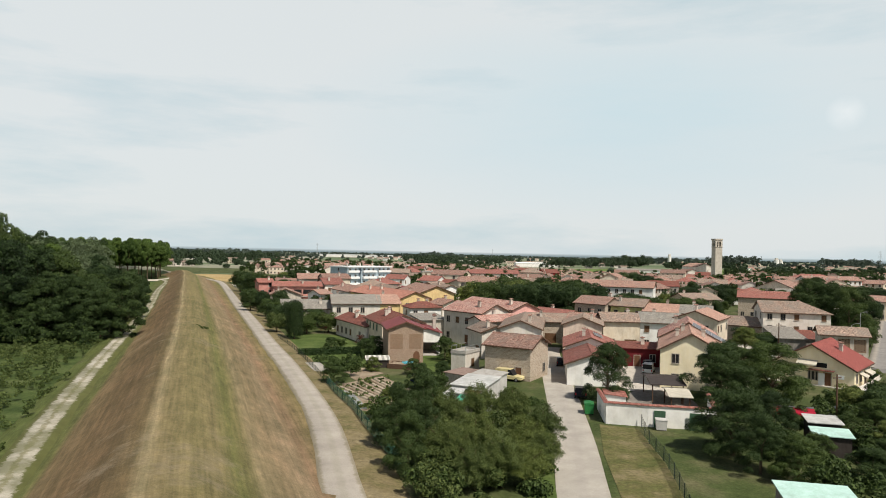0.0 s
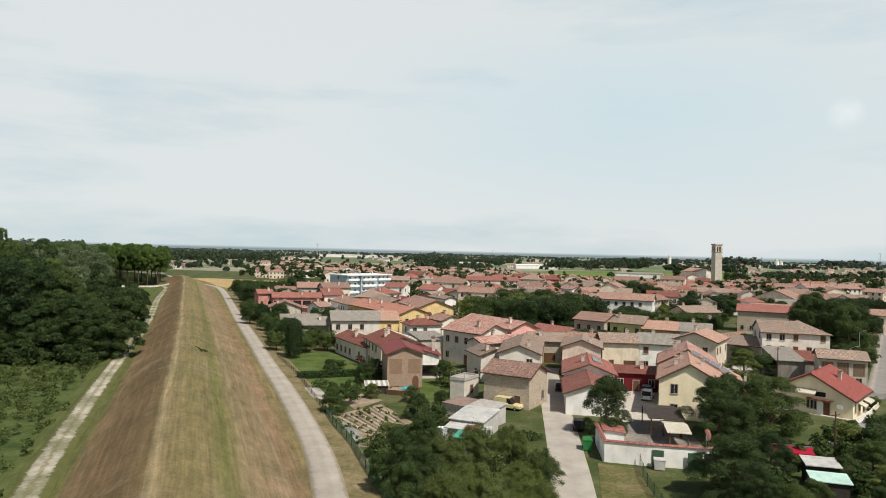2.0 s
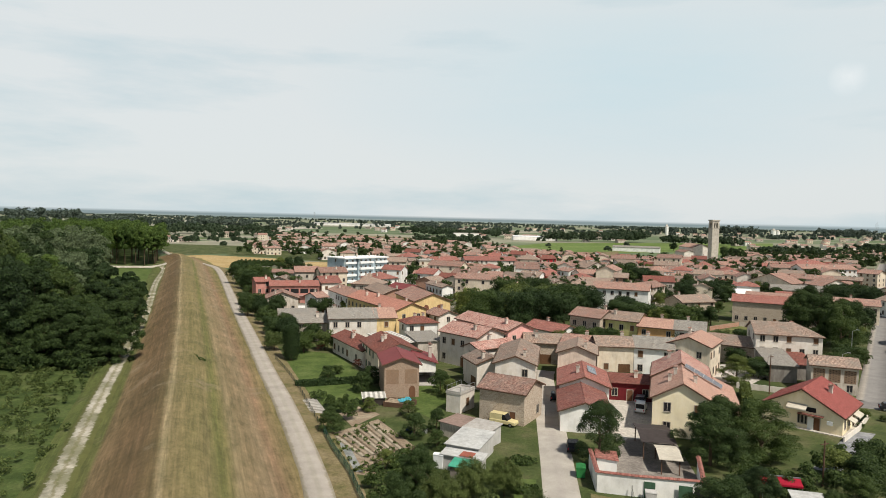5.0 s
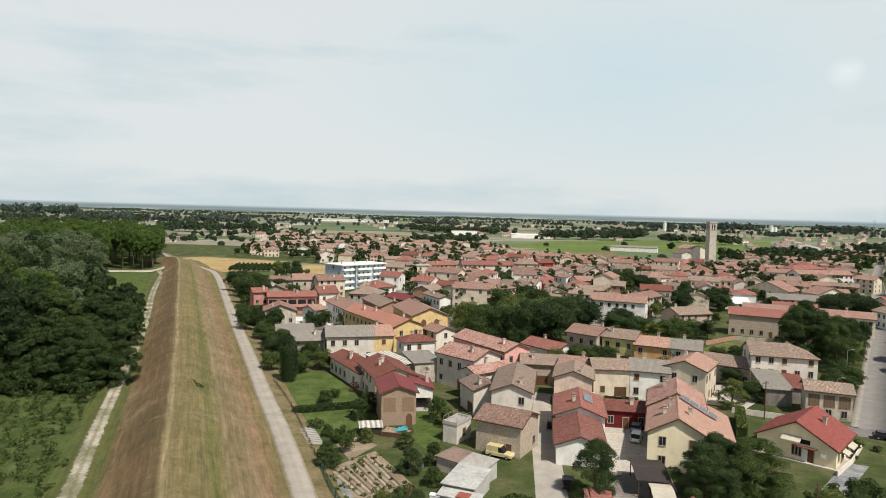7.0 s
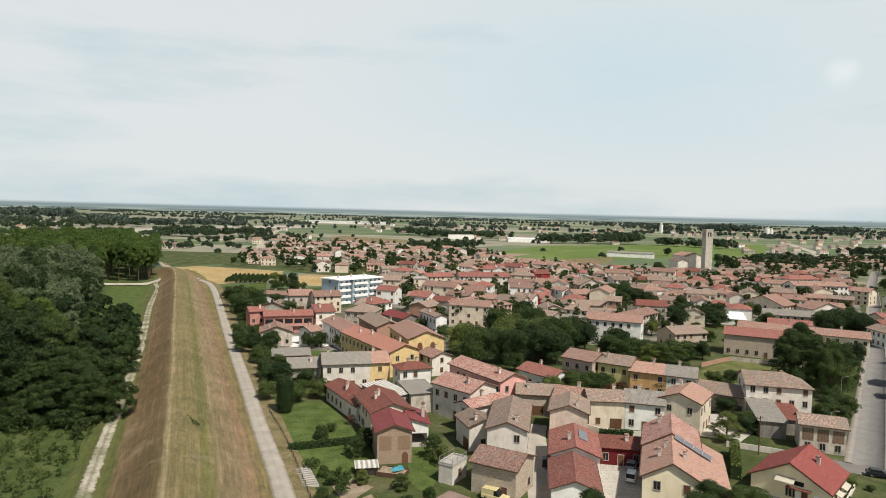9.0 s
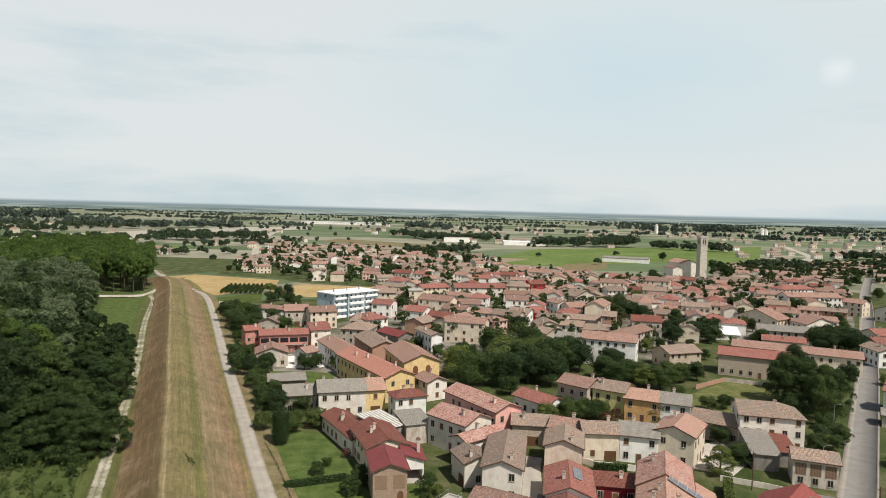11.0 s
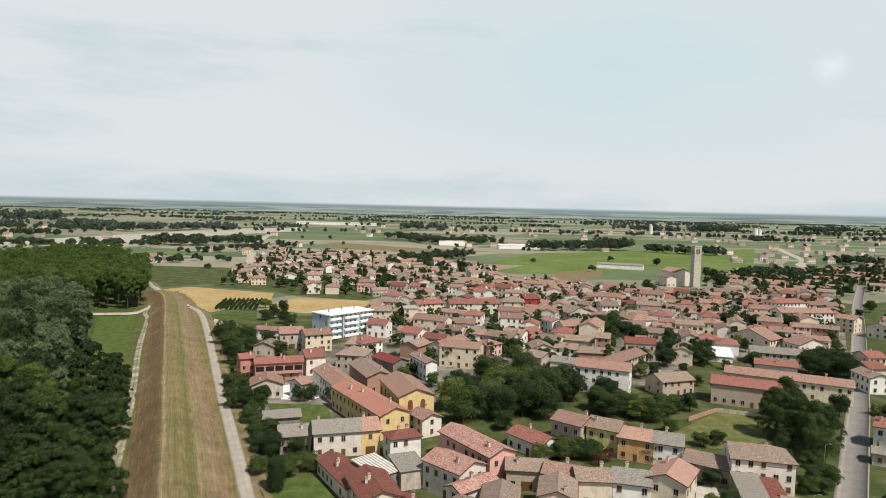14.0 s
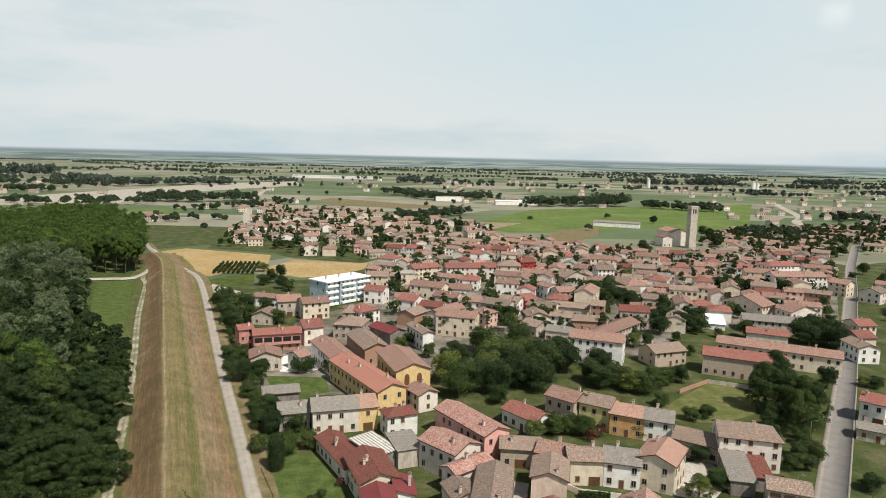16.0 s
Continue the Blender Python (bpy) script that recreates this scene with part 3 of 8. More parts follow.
tagged(link_bm("ground", bm, field_material()), "patchwork of green and straw farm fields reaching the horizon", "ground", kind="structure")

CREST = smooth_line([(26, -74), (9, -28), (-17, 39), (-27.3, 66), (-50.2, 127.4), (-75.8, 194.3), (-108.2, 277.7), (-157.9, 405), (-176, 444), (-198, 486)])
LROAD = smooth_line([(30, -60), (6, 0), (-1.5, 33), (-7.5, 53.2), (-14, 78.5), (-25.7, 111.9), (-35.6, 137.5), (-52.1, 181.3), (-71.8, 232.8), (-127.2, 379.3), (-150, 420), (-172, 452), (-198, 491), (-225, 540)])
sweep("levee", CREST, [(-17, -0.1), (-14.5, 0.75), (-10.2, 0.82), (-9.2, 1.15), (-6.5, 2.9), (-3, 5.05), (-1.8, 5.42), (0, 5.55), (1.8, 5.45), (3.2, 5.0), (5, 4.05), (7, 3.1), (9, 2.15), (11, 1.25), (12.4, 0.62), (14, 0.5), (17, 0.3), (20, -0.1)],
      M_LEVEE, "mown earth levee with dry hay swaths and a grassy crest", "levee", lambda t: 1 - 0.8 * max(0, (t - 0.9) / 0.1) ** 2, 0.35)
sweep("road_levee", LROAD, [(-1.9, 0.30), (-1.7, 0.62), (0, 0.66), (1.7, 0.62), (1.9, 0.30)], M_LANE, "pale worn lane along the foot of the levee", "road")
sweep("verge", LROAD, [(1.7, 0.50), (2.6, 0.52), (4.2, 0.30), (5.5, 0.06)], M_DRY, "dry straw-coloured grass verge beside the lane", "verge", None, 0.08)
PATHL = smooth_line([(-8, -20), (-28, 36), (-36.4, 56.2), (-44.9, 77.4), (-61.1, 120.9), (-92.3, 207.2), (-127.5, 296), (-153.5, 367), (-162, 384), (-168, 400)])
sweep("road_track", PATHL, [(-2.1, 0.3), (-1.6, 0.98), (0, 1.06), (1.6, 1.02), (2.3, 0.6)], M_PATH, "rutted pale dirt track along the wood side of the levee", "track")
BEND = smooth_line([(-196, 381), (-182, 384), (-171, 387), (-168.5, 396), (-171, 414), (-180, 444), (-187.5, 471), (-200, 496), (-206, 505)], 2.5)
sweep("road_bend", BEND, [(-2.2, 0.2), (-1.5, 1.22), (0, 1.3), (1.5, 1.26), (2.2, 0.4)], M_YARD, "pale gravel track curling round the end of the levee", "track")
STREET = smooth_line([(4, -10), (8, 25), (12.3, 55.6), (14.6, 70.8), (16.9, 89.1), (19.9, 114.5), (24.2, 146), (33, 150), (60, 136), (62, 135)])
sweep("road_street", STREET[:-10], [(-2.3, 0.04), (0, 0.09), (2.3, 0.04)], M_ROAD, "narrow worn asphalt village street", "road")
MAIN = smooth_line([(85.2, 124.6), (95.6, 139.6), (128.5, 187.4), (167.9, 245.1), (264.9, 391), (330, 490), (420, 620)])
sweep("road_main", MAIN, [(-4.1, 0.05), (-4.0, 0.17), (-2.62, 0.18), (-2.6, 0.05), (0, 0.10), (2.6, 0.05), (2.62, 0.18), (3.0, 0.17), (3.1, 0.05)], M_MAIN, "straight grey asphalt street with pale kerbs", "road")

sweep("road_side", smooth_line([(76.5, 126.8), (86.5, 121.6), (118, 108), (170, 86)]), [(-2.9, 0.02), (0, 0.075), (2.9, 0.02)], M_MAIN, "grey asphalt side street meeting the main street", "road")
poly_sheet("ground_town", [(-8, -60), (-12, 70), (-34, 128), (-70, 222), (-126, 372), (-60, 400), (-30, 450), (-20, 494), (60, 610), (124, 561), (198, 522), (290, 566), (330, 494), (480, 560), (300, 240), (180, 60), (120, -60)], 0.02, M_GRASS, "rough grass and garden ground under the village")
poly_sheet("ground_core", [(-30, 330), (-55, 300), (-60, 220), (-45, 200), (0, 205), (10, 240), (50, 262), (84, 245), (127, 294), (199, 300), (250, 382), (320, 494), (290, 560), (198, 515), (124, 555), (60, 600), (-20, 490)], 0.05, M_TOWN, "mixed yards and lanes of the old village core")
poly_sheet("ground_suburb", [(-169, 520), (-199, 716), (-214, 908), (-112, 887), (-19, 825), (82, 712), (62, 615), (-22, 496), (-42, 462), (-92, 477), (-115, 502)], 0.05, M_GRASS, "gardens and lanes of the outer village")
poly_sheet("field_wheat", [(-197, 500), (-184, 518), (-112, 491), (-105, 450), (-129, 400), (-140, 409), (-165, 448)], 0.10, M_WHEAT, "ripe golden wheat field")
poly_sheet("field_wheat_far", [(-107, 422), (-91, 469), (-34, 460), (-40, 434), (-60, 407), (-74, 402)], 0.10, M_WHEAT, "ripe golden wheat field beside the apartment block")
poly_sheet("lawn_lane", [(-115, 358), (-126, 391), (-106, 418), (-98, 385), (-102, 364)], 0.10, M_LAWN, "green mown plot beside the wheat")
poly_sheet("yard_lane", [(-112, 342), (-120, 378), (-98, 357), (-92, 335)], 0.12, M_YARD, "pale gravel drive")
poly_sheet("pasture", [(46, 735), (164, 990), (391, 1124), (634, 1252), (407, 806), (321, 717), (268, 766), (151, 686), (90, 676)], 0.10, M_PASTURE, "wide green pasture behind the village")
poly_sheet("hay_meadow", [(146, 707), (205, 754), (184, 677), (119, 560), (115, 619)], 0.14, M_DRY, "straw-coloured cut meadow")
poly_sheet("lawn_orchard", [(76, 195), (102, 219), (114, 212), (103, 190), (89, 182), (72, 184)], 0.06, M_HAY, "mown straw-green paddock")
poly_sheet("lawn_hedge", [(-40, 150), (-36, 163), (-24, 158), (-10, 124), (-16, 112), (-28, 128)], 0.06, M_TURF, "well kept garden lawn")
poly_sheet("lawn_plot", [(-27.5, 123.5), (-15, 129.5), (-12.5, 118), (-17, 112.5), (-22, 116)], 0.055, M_TURF, "rough garden lawn below the hedge")
poly_sheet("lawn_side", [(-4, 131), (1.5, 132), (2.2, 117), (0, 108), (-3.6, 113)], 0.055, M_TURF, "narrow bright lawn beside the barn house")
poly_sheet("yard_garage", [(28, 100), (29, 126), (40, 127), (43, 124), (34, 100)], 0.06, M_PAVE, "pale paved courtyard by the garages")
poly_sheet("yard_square", [(67, 156), (74, 160), (76, 148), (66, 137), (58, 141)], 0.06, M_PAVE, "bright paved yard")
poly_sheet("scrub", [(-46, -40), (-22, 20), (-40, 60), (-66, 122), (-98, 205), (-134, 292), (-172, 385), (-186, 440), (-240, 560), (-420, 720), (-420, 500), (-260, 250), (-180, 100), (-140, -40)], 0.03, M_SCRUB, "green scrub and young saplings below the levee")
poly_sheet("meadow_wood", [(-106, 250), (-132, 258), (-172, 346), (-186, 381), (-164, 383), (-126, 290)], 0.08, M_TURF, "narrow green meadow between wood and levee")


# ---- windows, doors, chimneys ----
def relief(xs, zs, cells):
    """One connected panel of stepped cells; cells: rows, bottom first, of (depth, material), or None for no cell."""
    bm, made = bmesh.new(), {}

    def vert(i, j, d):
        if (i, j, d) not in made:
            made[i, j, d] = bm.verts.new((xs[i], -d, zs[j]))
        return made[i, j, d]

    at = lambda i, j: cells[j][i] if 0 <= j < len(cells) and 0 <= i < len(cells[0]) else None
    for j in range(len(cells)):
        for i in range(len(cells[0])):
            c = at(i, j)
            if not c:
                continue
            d, m = c
            bm.faces.new((vert(i, j, d), vert(i + 1, j, d), vert(i + 1, j + 1, d), vert(i, j + 1, d))).material_index = m
            for di, dj, p, q in ((-1, 0, (i, j + 1), (i, j)), (1, 0, (i + 1, j), (i + 1, j + 1)), (0, -1, (i, j), (i + 1, j)), (0, 1, (i + 1, j + 1), (i, j + 1))):
                o = at(i + di, j + dj)
                low = o[0] if o else -0.03
                if low < d:
                    bm.faces.new((vert(*q, d), vert(*p, d), vert(*p, low), vert(*q, low))).material_index = m
    return bm


def window_mesh(w, h, shutters=None):
    f, g = 0.11, 0.46 * w
    xs = [-w / 2 - f, -w / 2, -0.035, 0.035, w / 2, w / 2 + f]
    zs = [-f, 0, h, h + f]
    fr, gl, mu = (0.06, 0), (0.015, 1), (0.035, 0)
    if shutters == "closed":
        gl, mu = (0.045, 2), (0.03, 2)
    rows = [[(0.13, 0)] * 5, [fr, gl, mu, gl, fr], [fr] * 5]
    if shutters == "open":
        xs = [xs[0] - g] + xs + [xs[-1] + g]
        rows = [[None] + rows[0] + [None], [(0.09, 2)] + rows[1] + [(0.09, 2)], [None] + rows[2] + [None]]
    return relief(xs, zs, rows)


WIN = []
for w_w, w_h, w_s, w_m in ((0.95, 1.35, None, 0), (0.95, 1.35, "closed", 0), (0.9, 1.3, "open", 0), (0.9, 1.3, "closed", 1), (0.95, 1.4, "open", 2)):
    me = bpy.data.meshes.new("window")
    bm = window_mesh(w_w, w_h, w_s)
    bm.to_mesh(me)
    bm.free()
    for m in (M_FRAME, M_GLASS, M_SHUT[w_m]):
        me.materials.append(m)
    WIN.append(me)
DOOR = bpy.data.meshes.new("door")
bm = relief([-0.62, -0.5, -0.32, 0.32, 0.5, 0.62], [0, 0.2, 0.95, 1.15, 1.95, 2.1, 2.22],
            [[(0.07, 0), (0.04, 1), (0.04, 1), (0.04, 1), (0.07, 0)], [(0.07, 0), (0.04, 1), (0.02, 1), (0.04, 1), (0.07, 0)], [(0.07, 0), (0.04, 1), (0.04, 1), (0.04, 1), (0.07, 0)],
             [(0.07, 0), (0.04, 1), (0.02, 1), (0.04, 1), (0.07, 0)], [(0.07, 0), (0.04, 1), (0.04, 1), (0.04, 1), (0.07, 0)], [(0.07, 0)] * 5])
bm.to_mesh(DOOR)
bm.free()
DOOR.materials.append(M_FRAME), DOOR.materials.append(M_DOOR)
GATE = bpy.data.meshes.new("garage_door")
bm = relief([-1.3, 1.3], [0.0] + [k * 0.38 + d for k in range(6) for d in (0.06, 0.38)], [[((0.04, 0.06)[k % 2], 0)] for k in range(12)])
bm.to_mesh(GATE)
bm.free()
GATE.materials.append(M_SHUT[0])
CHIM = bpy.data.meshes.new("chimney")
bm = bmesh.new()
rings = [[bm.verts.new((sx * rx, sy * ry, z)) for sx, sy in ((-1, -1), (1, -1), (1, 1), (-1, 1))] for rx, ry, z in ((0.32, 0.27, -1.2), (0.32, 0.27, 0.95), (0.42, 0.36, 0.98), (0.42, 0.36, 1.08), (0.22, 0.18, 1.1), (0.22, 0.18, 1.3), (0.46, 0.4, 1.32), (0.46, 0.4, 1.4), (0.05, 0.3, 1.58))]
for lo, hi in zip(rings, rings[1:]):
    for k in range(4):
        bm.faces.new((lo[k], lo[(k + 1) % 4], hi[(k + 1) % 4], hi[k])).material_index = 1 if lo[0].co.z > 1.31 else 0
bm.faces.new(rings[-1]).material_index = 1
bm.to_mesh(CHIM)
bm.free()
CHIM.materials.append(M_CHIM), CHIM.materials.append(ROOF["tile"])
PLACED = []


def roof_mesh(L, W, h, rise, kind, o=0.45, th=0.16):
    """Roof slabs with overhang o and thickness th, ridge along x; kind: p gable, h hip, hr hip at one end, s single pitch, f flat with parapet."""
    bm = bmesh.new()
    a, b = L / 2 + o, W / 2 + o
    drop = rise * o / (W / 2)
    if kind == "p":
        for s in (1, -1):
            ring = [(-a, s * b, h - drop), (a, s * b, h - drop), (a, 0, h + rise), (-a, 0, h + rise)]
            add_prism(bm, ring if s < 0 else ring[::-1], (0, 0, th))
        for i in range(int(2 * a / 0.9)):
            x = -a + 0.9 * i
            add_prism(bm, [(x, -0.17, h + rise + th - 0.05), (x, 0, h + rise + th + 0.07), (x, 0.17, h + rise + th - 0.05)], (0.86, 0, 0.012 * ((i % 3) - 1)))
    elif kind in ("h", "hr"):
        r = max(0.2, a - b)
        lx = -r if kind == "h" else -a
        e = h - drop
        rings = [[(-a, -b, e), (a, -b, e), (r, 0, h + rise), (lx, 0, h + rise)], [(a, b, e), (-a, b, e), (lx, 0, h + rise), (r, 0, h + rise)], [(a, -b, e), (a, b, e), (r, 0, h + rise)]]
        if kind == "h":
            rings.append([(-a, b, e), (-a, -b, e), (lx, 0, h + rise)])
        for ring in rings:
            add_prism(bm, ring, (0, 0, th))
    elif kind == "s":
        add_prism(bm, [(-a, -b, h - drop / 2), (a, -b, h - drop / 2), (a, b, h + rise + drop / 2), (-a, b, h + rise + drop / 2)], (0, 0, th * 0.6))
    else:
        add_box(bm, -a + o - 0.1, a - o + 0.1, -b + o - 0.1, b - o + 0.1, h - 0.02, h + 0.2)
        for d in ((-a, a, -b, -b + 0.25), (-a, a, b - 0.25, b), (-a, -a + 0.25, -b + 0.25, b - 0.25), (a - 0.25, a, -b + 0.25, b - 0.25)):
            add_box(bm, *d, h - 0.05, h + 0.5)
    bmesh.ops.recalc_face_normals(bm, faces=bm.faces[:])
    return bm


def wall_mesh(L, W, h, rise, kind):
    bm = bmesh.new()
    a, b = L / 2, W / 2
    if kind == "p" or kind == "hr":
        add_prism(bm, [(-a, -b, 0), (-a, b, 0), (-a, b, h), (-a, 0, h + rise), (-a, -b, h)], (L, 0, 0)) if kind == "p" else None
        if kind == "hr":
            add_box(bm, -a, a, -b, b, 0, h)
            add_prism(bm, [(-a, -b, h), (-a, b, h), (-a, 0, h + rise)], (0.3, 0, 0))
    elif kind == "s":
        add_prism(bm, [(-a, -b, 0), (-a, b, 0), (-a, b, h + rise), (-a, -b, h)], (L, 0, 0))
    else:
        add_box(bm, -a, a, -b, b, 0, h)
    bmesh.ops.recalc_face_normals(bm, faces=bm.faces[:])
    return bm


def house(x, y, rot, L, W, h, kind, wall, roof, label, rise=None, name="house", category="house", floors=None, style=0, chimneys=1, bare="", seed=0, o=0.45, group="", doors=1, trim=True):
    """A house on its own ground: walls, roof, windows, doors and chimneys. kind g: the gable faces the side of length L."""
    rng = random.Random(int(x * 13 + y * 7) + seed)
    if kind == "g":
        rot, L, W, kind = rot + 90, W, L, "p"
    rise = rise if rise is not None else {"p": 0.19, "h": 0.2, "hr": 0.22, "s": 0.08, "f": 0.0}[kind] * W
    e = thing(name, x, y, rot, label, category, group)
    PLACED.append((x, y, 0.5 * math.hypot(L, W)))
    part("wall", wall_mesh(L, W, h, rise, kind), WALL[wall], e)
    part("roof", roof_mesh(L, W, h, rise, kind, o), ROOF[roof], e)
    if kind in ("p", "hr", "h") and trim:
        drop, a, b = rise * o / (W / 2), L / 2 + o, W / 2 + o
        for s in (-1, 1):
            bm = bmesh.new()
            add_prism(bm, [(-a, s * b, h - drop - 0.06), (-a, s * (b + 0.13), h - drop - 0.06), (-a, s * (b + 0.15), h - drop + 0.08), (-a, s * b, h - drop + 0.08)], (2 * a, 0, 0))
            bmesh.ops.recalc_face_normals(bm, faces=bm.faces[:])
            part("gutter", bm, M_WOOD, e)
            for q in (-1, 1) if kind == "p" else ():
                bm = bmesh.new()
                add_prism(bm, [(q * a, s * b, h - drop - 0.12), (q * a, 0, h + rise - 0.12), (q * a, 0, h + rise + 0.10), (q * a, s * b, h - drop + 0.10)], (q * 0.06, 0, 0))
                bmesh.ops.recalc_face_normals(bm, faces=bm.faces[:])
                part("bargeboard", bm, M_WOOD, e)
    floors = floors if floors is not None else max(1, round(h / 3.1))
    sides = ((0, -1, L, W / 2, 0), (1, 0, W, L / 2, 90), (0, 1, L, W / 2, 180), (-1, 0, W, L / 2, 270))
    for i, (sx, sy, length, out, turn) in enumerate(sides):
        if str(i) in bare or floors == 0 or length < 3:
            continue
        n = max(1, int(length / (2.7 if i % 2 == 0 else 3.4)))
        step = length / n
        for f in range(floors):
            z = 0.95 + f * (h / floors) if f else 0.95
            if z + 1.6 > h:
                continue
            for k in range(n):
                p = -length / 2 + step * (k + 0.5)
                use = rng.random()
                if f == 0 and k == (n // 2) and doors and i == 0:
                    me, nm, z2 = (GATE, "garage_door", 0.0) if rng.random() < 0.25 and step > 3 else (DOOR, "door", 0.0)
                elif use < 0.16:
                    continue
                else:
                    me, nm, z2 = WIN[(style + (rng.random() < 0.3)) % len(WIN)], "window", z
                ob = new(nm, me)
                ob.parent = e
                ob.matrix_basis = pose(0, 0, 0, 0, 0, turn) @ pose(p, -out, z2)
    for k in range(chimneys):
        ob = new("chimney", CHIM)
        ob.parent = e
        px, py = rng.uniform(-0.38, 0.38) * L, rng.choice((-0.22, 0.22, 0.12)) * W
        top = h + rise * (1 - abs(py) / (W / 2)) if kind == "p" else h + rise * 0.4
        ob.matrix_basis = pose(px, py, top + 0.1)
    return e


# ---- trees ----
def crown_mesh(name, material, lobes, count, size, seed):
    """Leaf clumps: small bent quads spread over and into a set of lobes (x, y, z, radius, flatten)."""
    rng = np.random.default_rng(seed)
    lb = np.array(lobes, float)
    pick = rng.choice(len(lb), count, p=lb[:, 3] ** 2 / (lb[:, 3] ** 2).sum())
    d = rng.normal(size=(count, 3))
    d /= np.linalg.norm(d, axis=1)[:, None]
    d[:, 2] = np.where(d[:, 2] < -0.45, -d[:, 2], d[:, 2])
    rad = lb[pick, 3] * (1 - 0.30 * rng.random(count) ** 2.2) * (1 + 0.10 * rng.normal(size=count))
    c = lb[pick, :3] + d * rad[:, None] * np.stack([np.ones(count), np.ones(count), lb[pick, 4]], 1)
    nrm = d + 0.38 * rng.normal(size=(count, 3))
    nrm /= np.linalg.norm(nrm, axis=1)[:, None]
    t = np.cross(nrm, rng.normal(size=(count, 3)))
    t /= np.linalg.norm(t, axis=1)[:, None]
    s = np.cross(nrm, t)
    k = size * (0.6 + 0.8 * rng.random(count))[:, None]
    v = np.stack([c - t * k, c - s * k * 0.55 + nrm * k * 0.18, c + t * k, c + s * k * 0.55 + nrm * k * 0.18], 1).reshape(-1, 3)
    f = np.arange(4 * count).reshape(-1, 4)
    me = bpy.data.meshes.new(name)
    me.from_pydata(v.tolist(), [], f.tolist())
    me.materials.append(material)
    return me


def trunk_mesh(h, r, spread, seed, limbs=5):
    rng = random.Random(seed)
    bm = bmesh.new()
    add_tube(bm, (0, 0, -0.15), (0.1, 0, h * 0.35), r, r * 0.75)
    add_tube(bm, (0.1, 0, h * 0.35), (0, 0.1, h * 0.75), r * 0.75, r * 0.3)
    for i in range(limbs):
        a, z = 2 * math.pi * i / limbs + rng.random(), h * rng.uniform(0.25, 0.5)
        add_tube(bm, (0.05, 0, z), (spread * 0.6 * math.cos(a), spread * 0.6 * math.sin(a), z + h * 0.28), r * 0.42, r * 0.12, 5)
    me = bpy.data.meshes.new("trunk")
    bm.to_mesh(me)
    bm.free()
    me.materials.append(M_BARK)
    return me


def lobes_round(seed, n, h, r, base):
    rng = random.Random(seed)
    out = [(0, 0, base + (h - base) * 0.55, r * 0.62, 0.95)]
    for i in range(n):
        a, k = 2.4 * i + rng.random(), rng.uniform(0.25, 0.78)
        z = base + (h - base) * rng.uniform(0.22, 0.86)
        m = 1 - 0.55 * abs((z - base) / (h - base) - 0.42) * 1.6
        out.append((r * k * m * math.cos(a), r * k * m * math.sin(a), z, r * rng.uniform(0.26, 0.44), rng.uniform(0.75, 1.0)))
    return out


def tree_kind(leaf, seed, count, size, n=16, h=10.0, r=4.6, base=0.5):
    """A model tree, ten metres high, to be scaled where it stands."""
    return crown_mesh("crown", M_LEAF[leaf], lobes_round(seed, n, h, r, base), count, size, seed), trunk_mesh(h, 0.26, r, seed)



def bushy_kind(leaf, seed, count, size, h=10.0, r=4.6):
    """A tree whose crown is built of many small, well separated clumps."""
    rng = random.Random(seed)
    lobes = [(0, 0, h * 0.5, r * 0.5, 1.1)]
    for i in range(58):
        a, z = 2.4 * i + rng.random(), rng.uniform(0.08, 0.97)
        m = (1 - abs(z - 0.40) ** 1.7 * 2.1) * rng.uniform(0.55, 0.95)
        lobes.append((r * m * math.cos(a), r * m * math.sin(a), h * z, r * rng.uniform(0.12, 0.27), rng.uniform(0.7, 1.1)))
    return crown_mesh("crown", M_LEAF[leaf], lobes, count, size, seed), trunk_mesh(h, 0.26, r, seed)


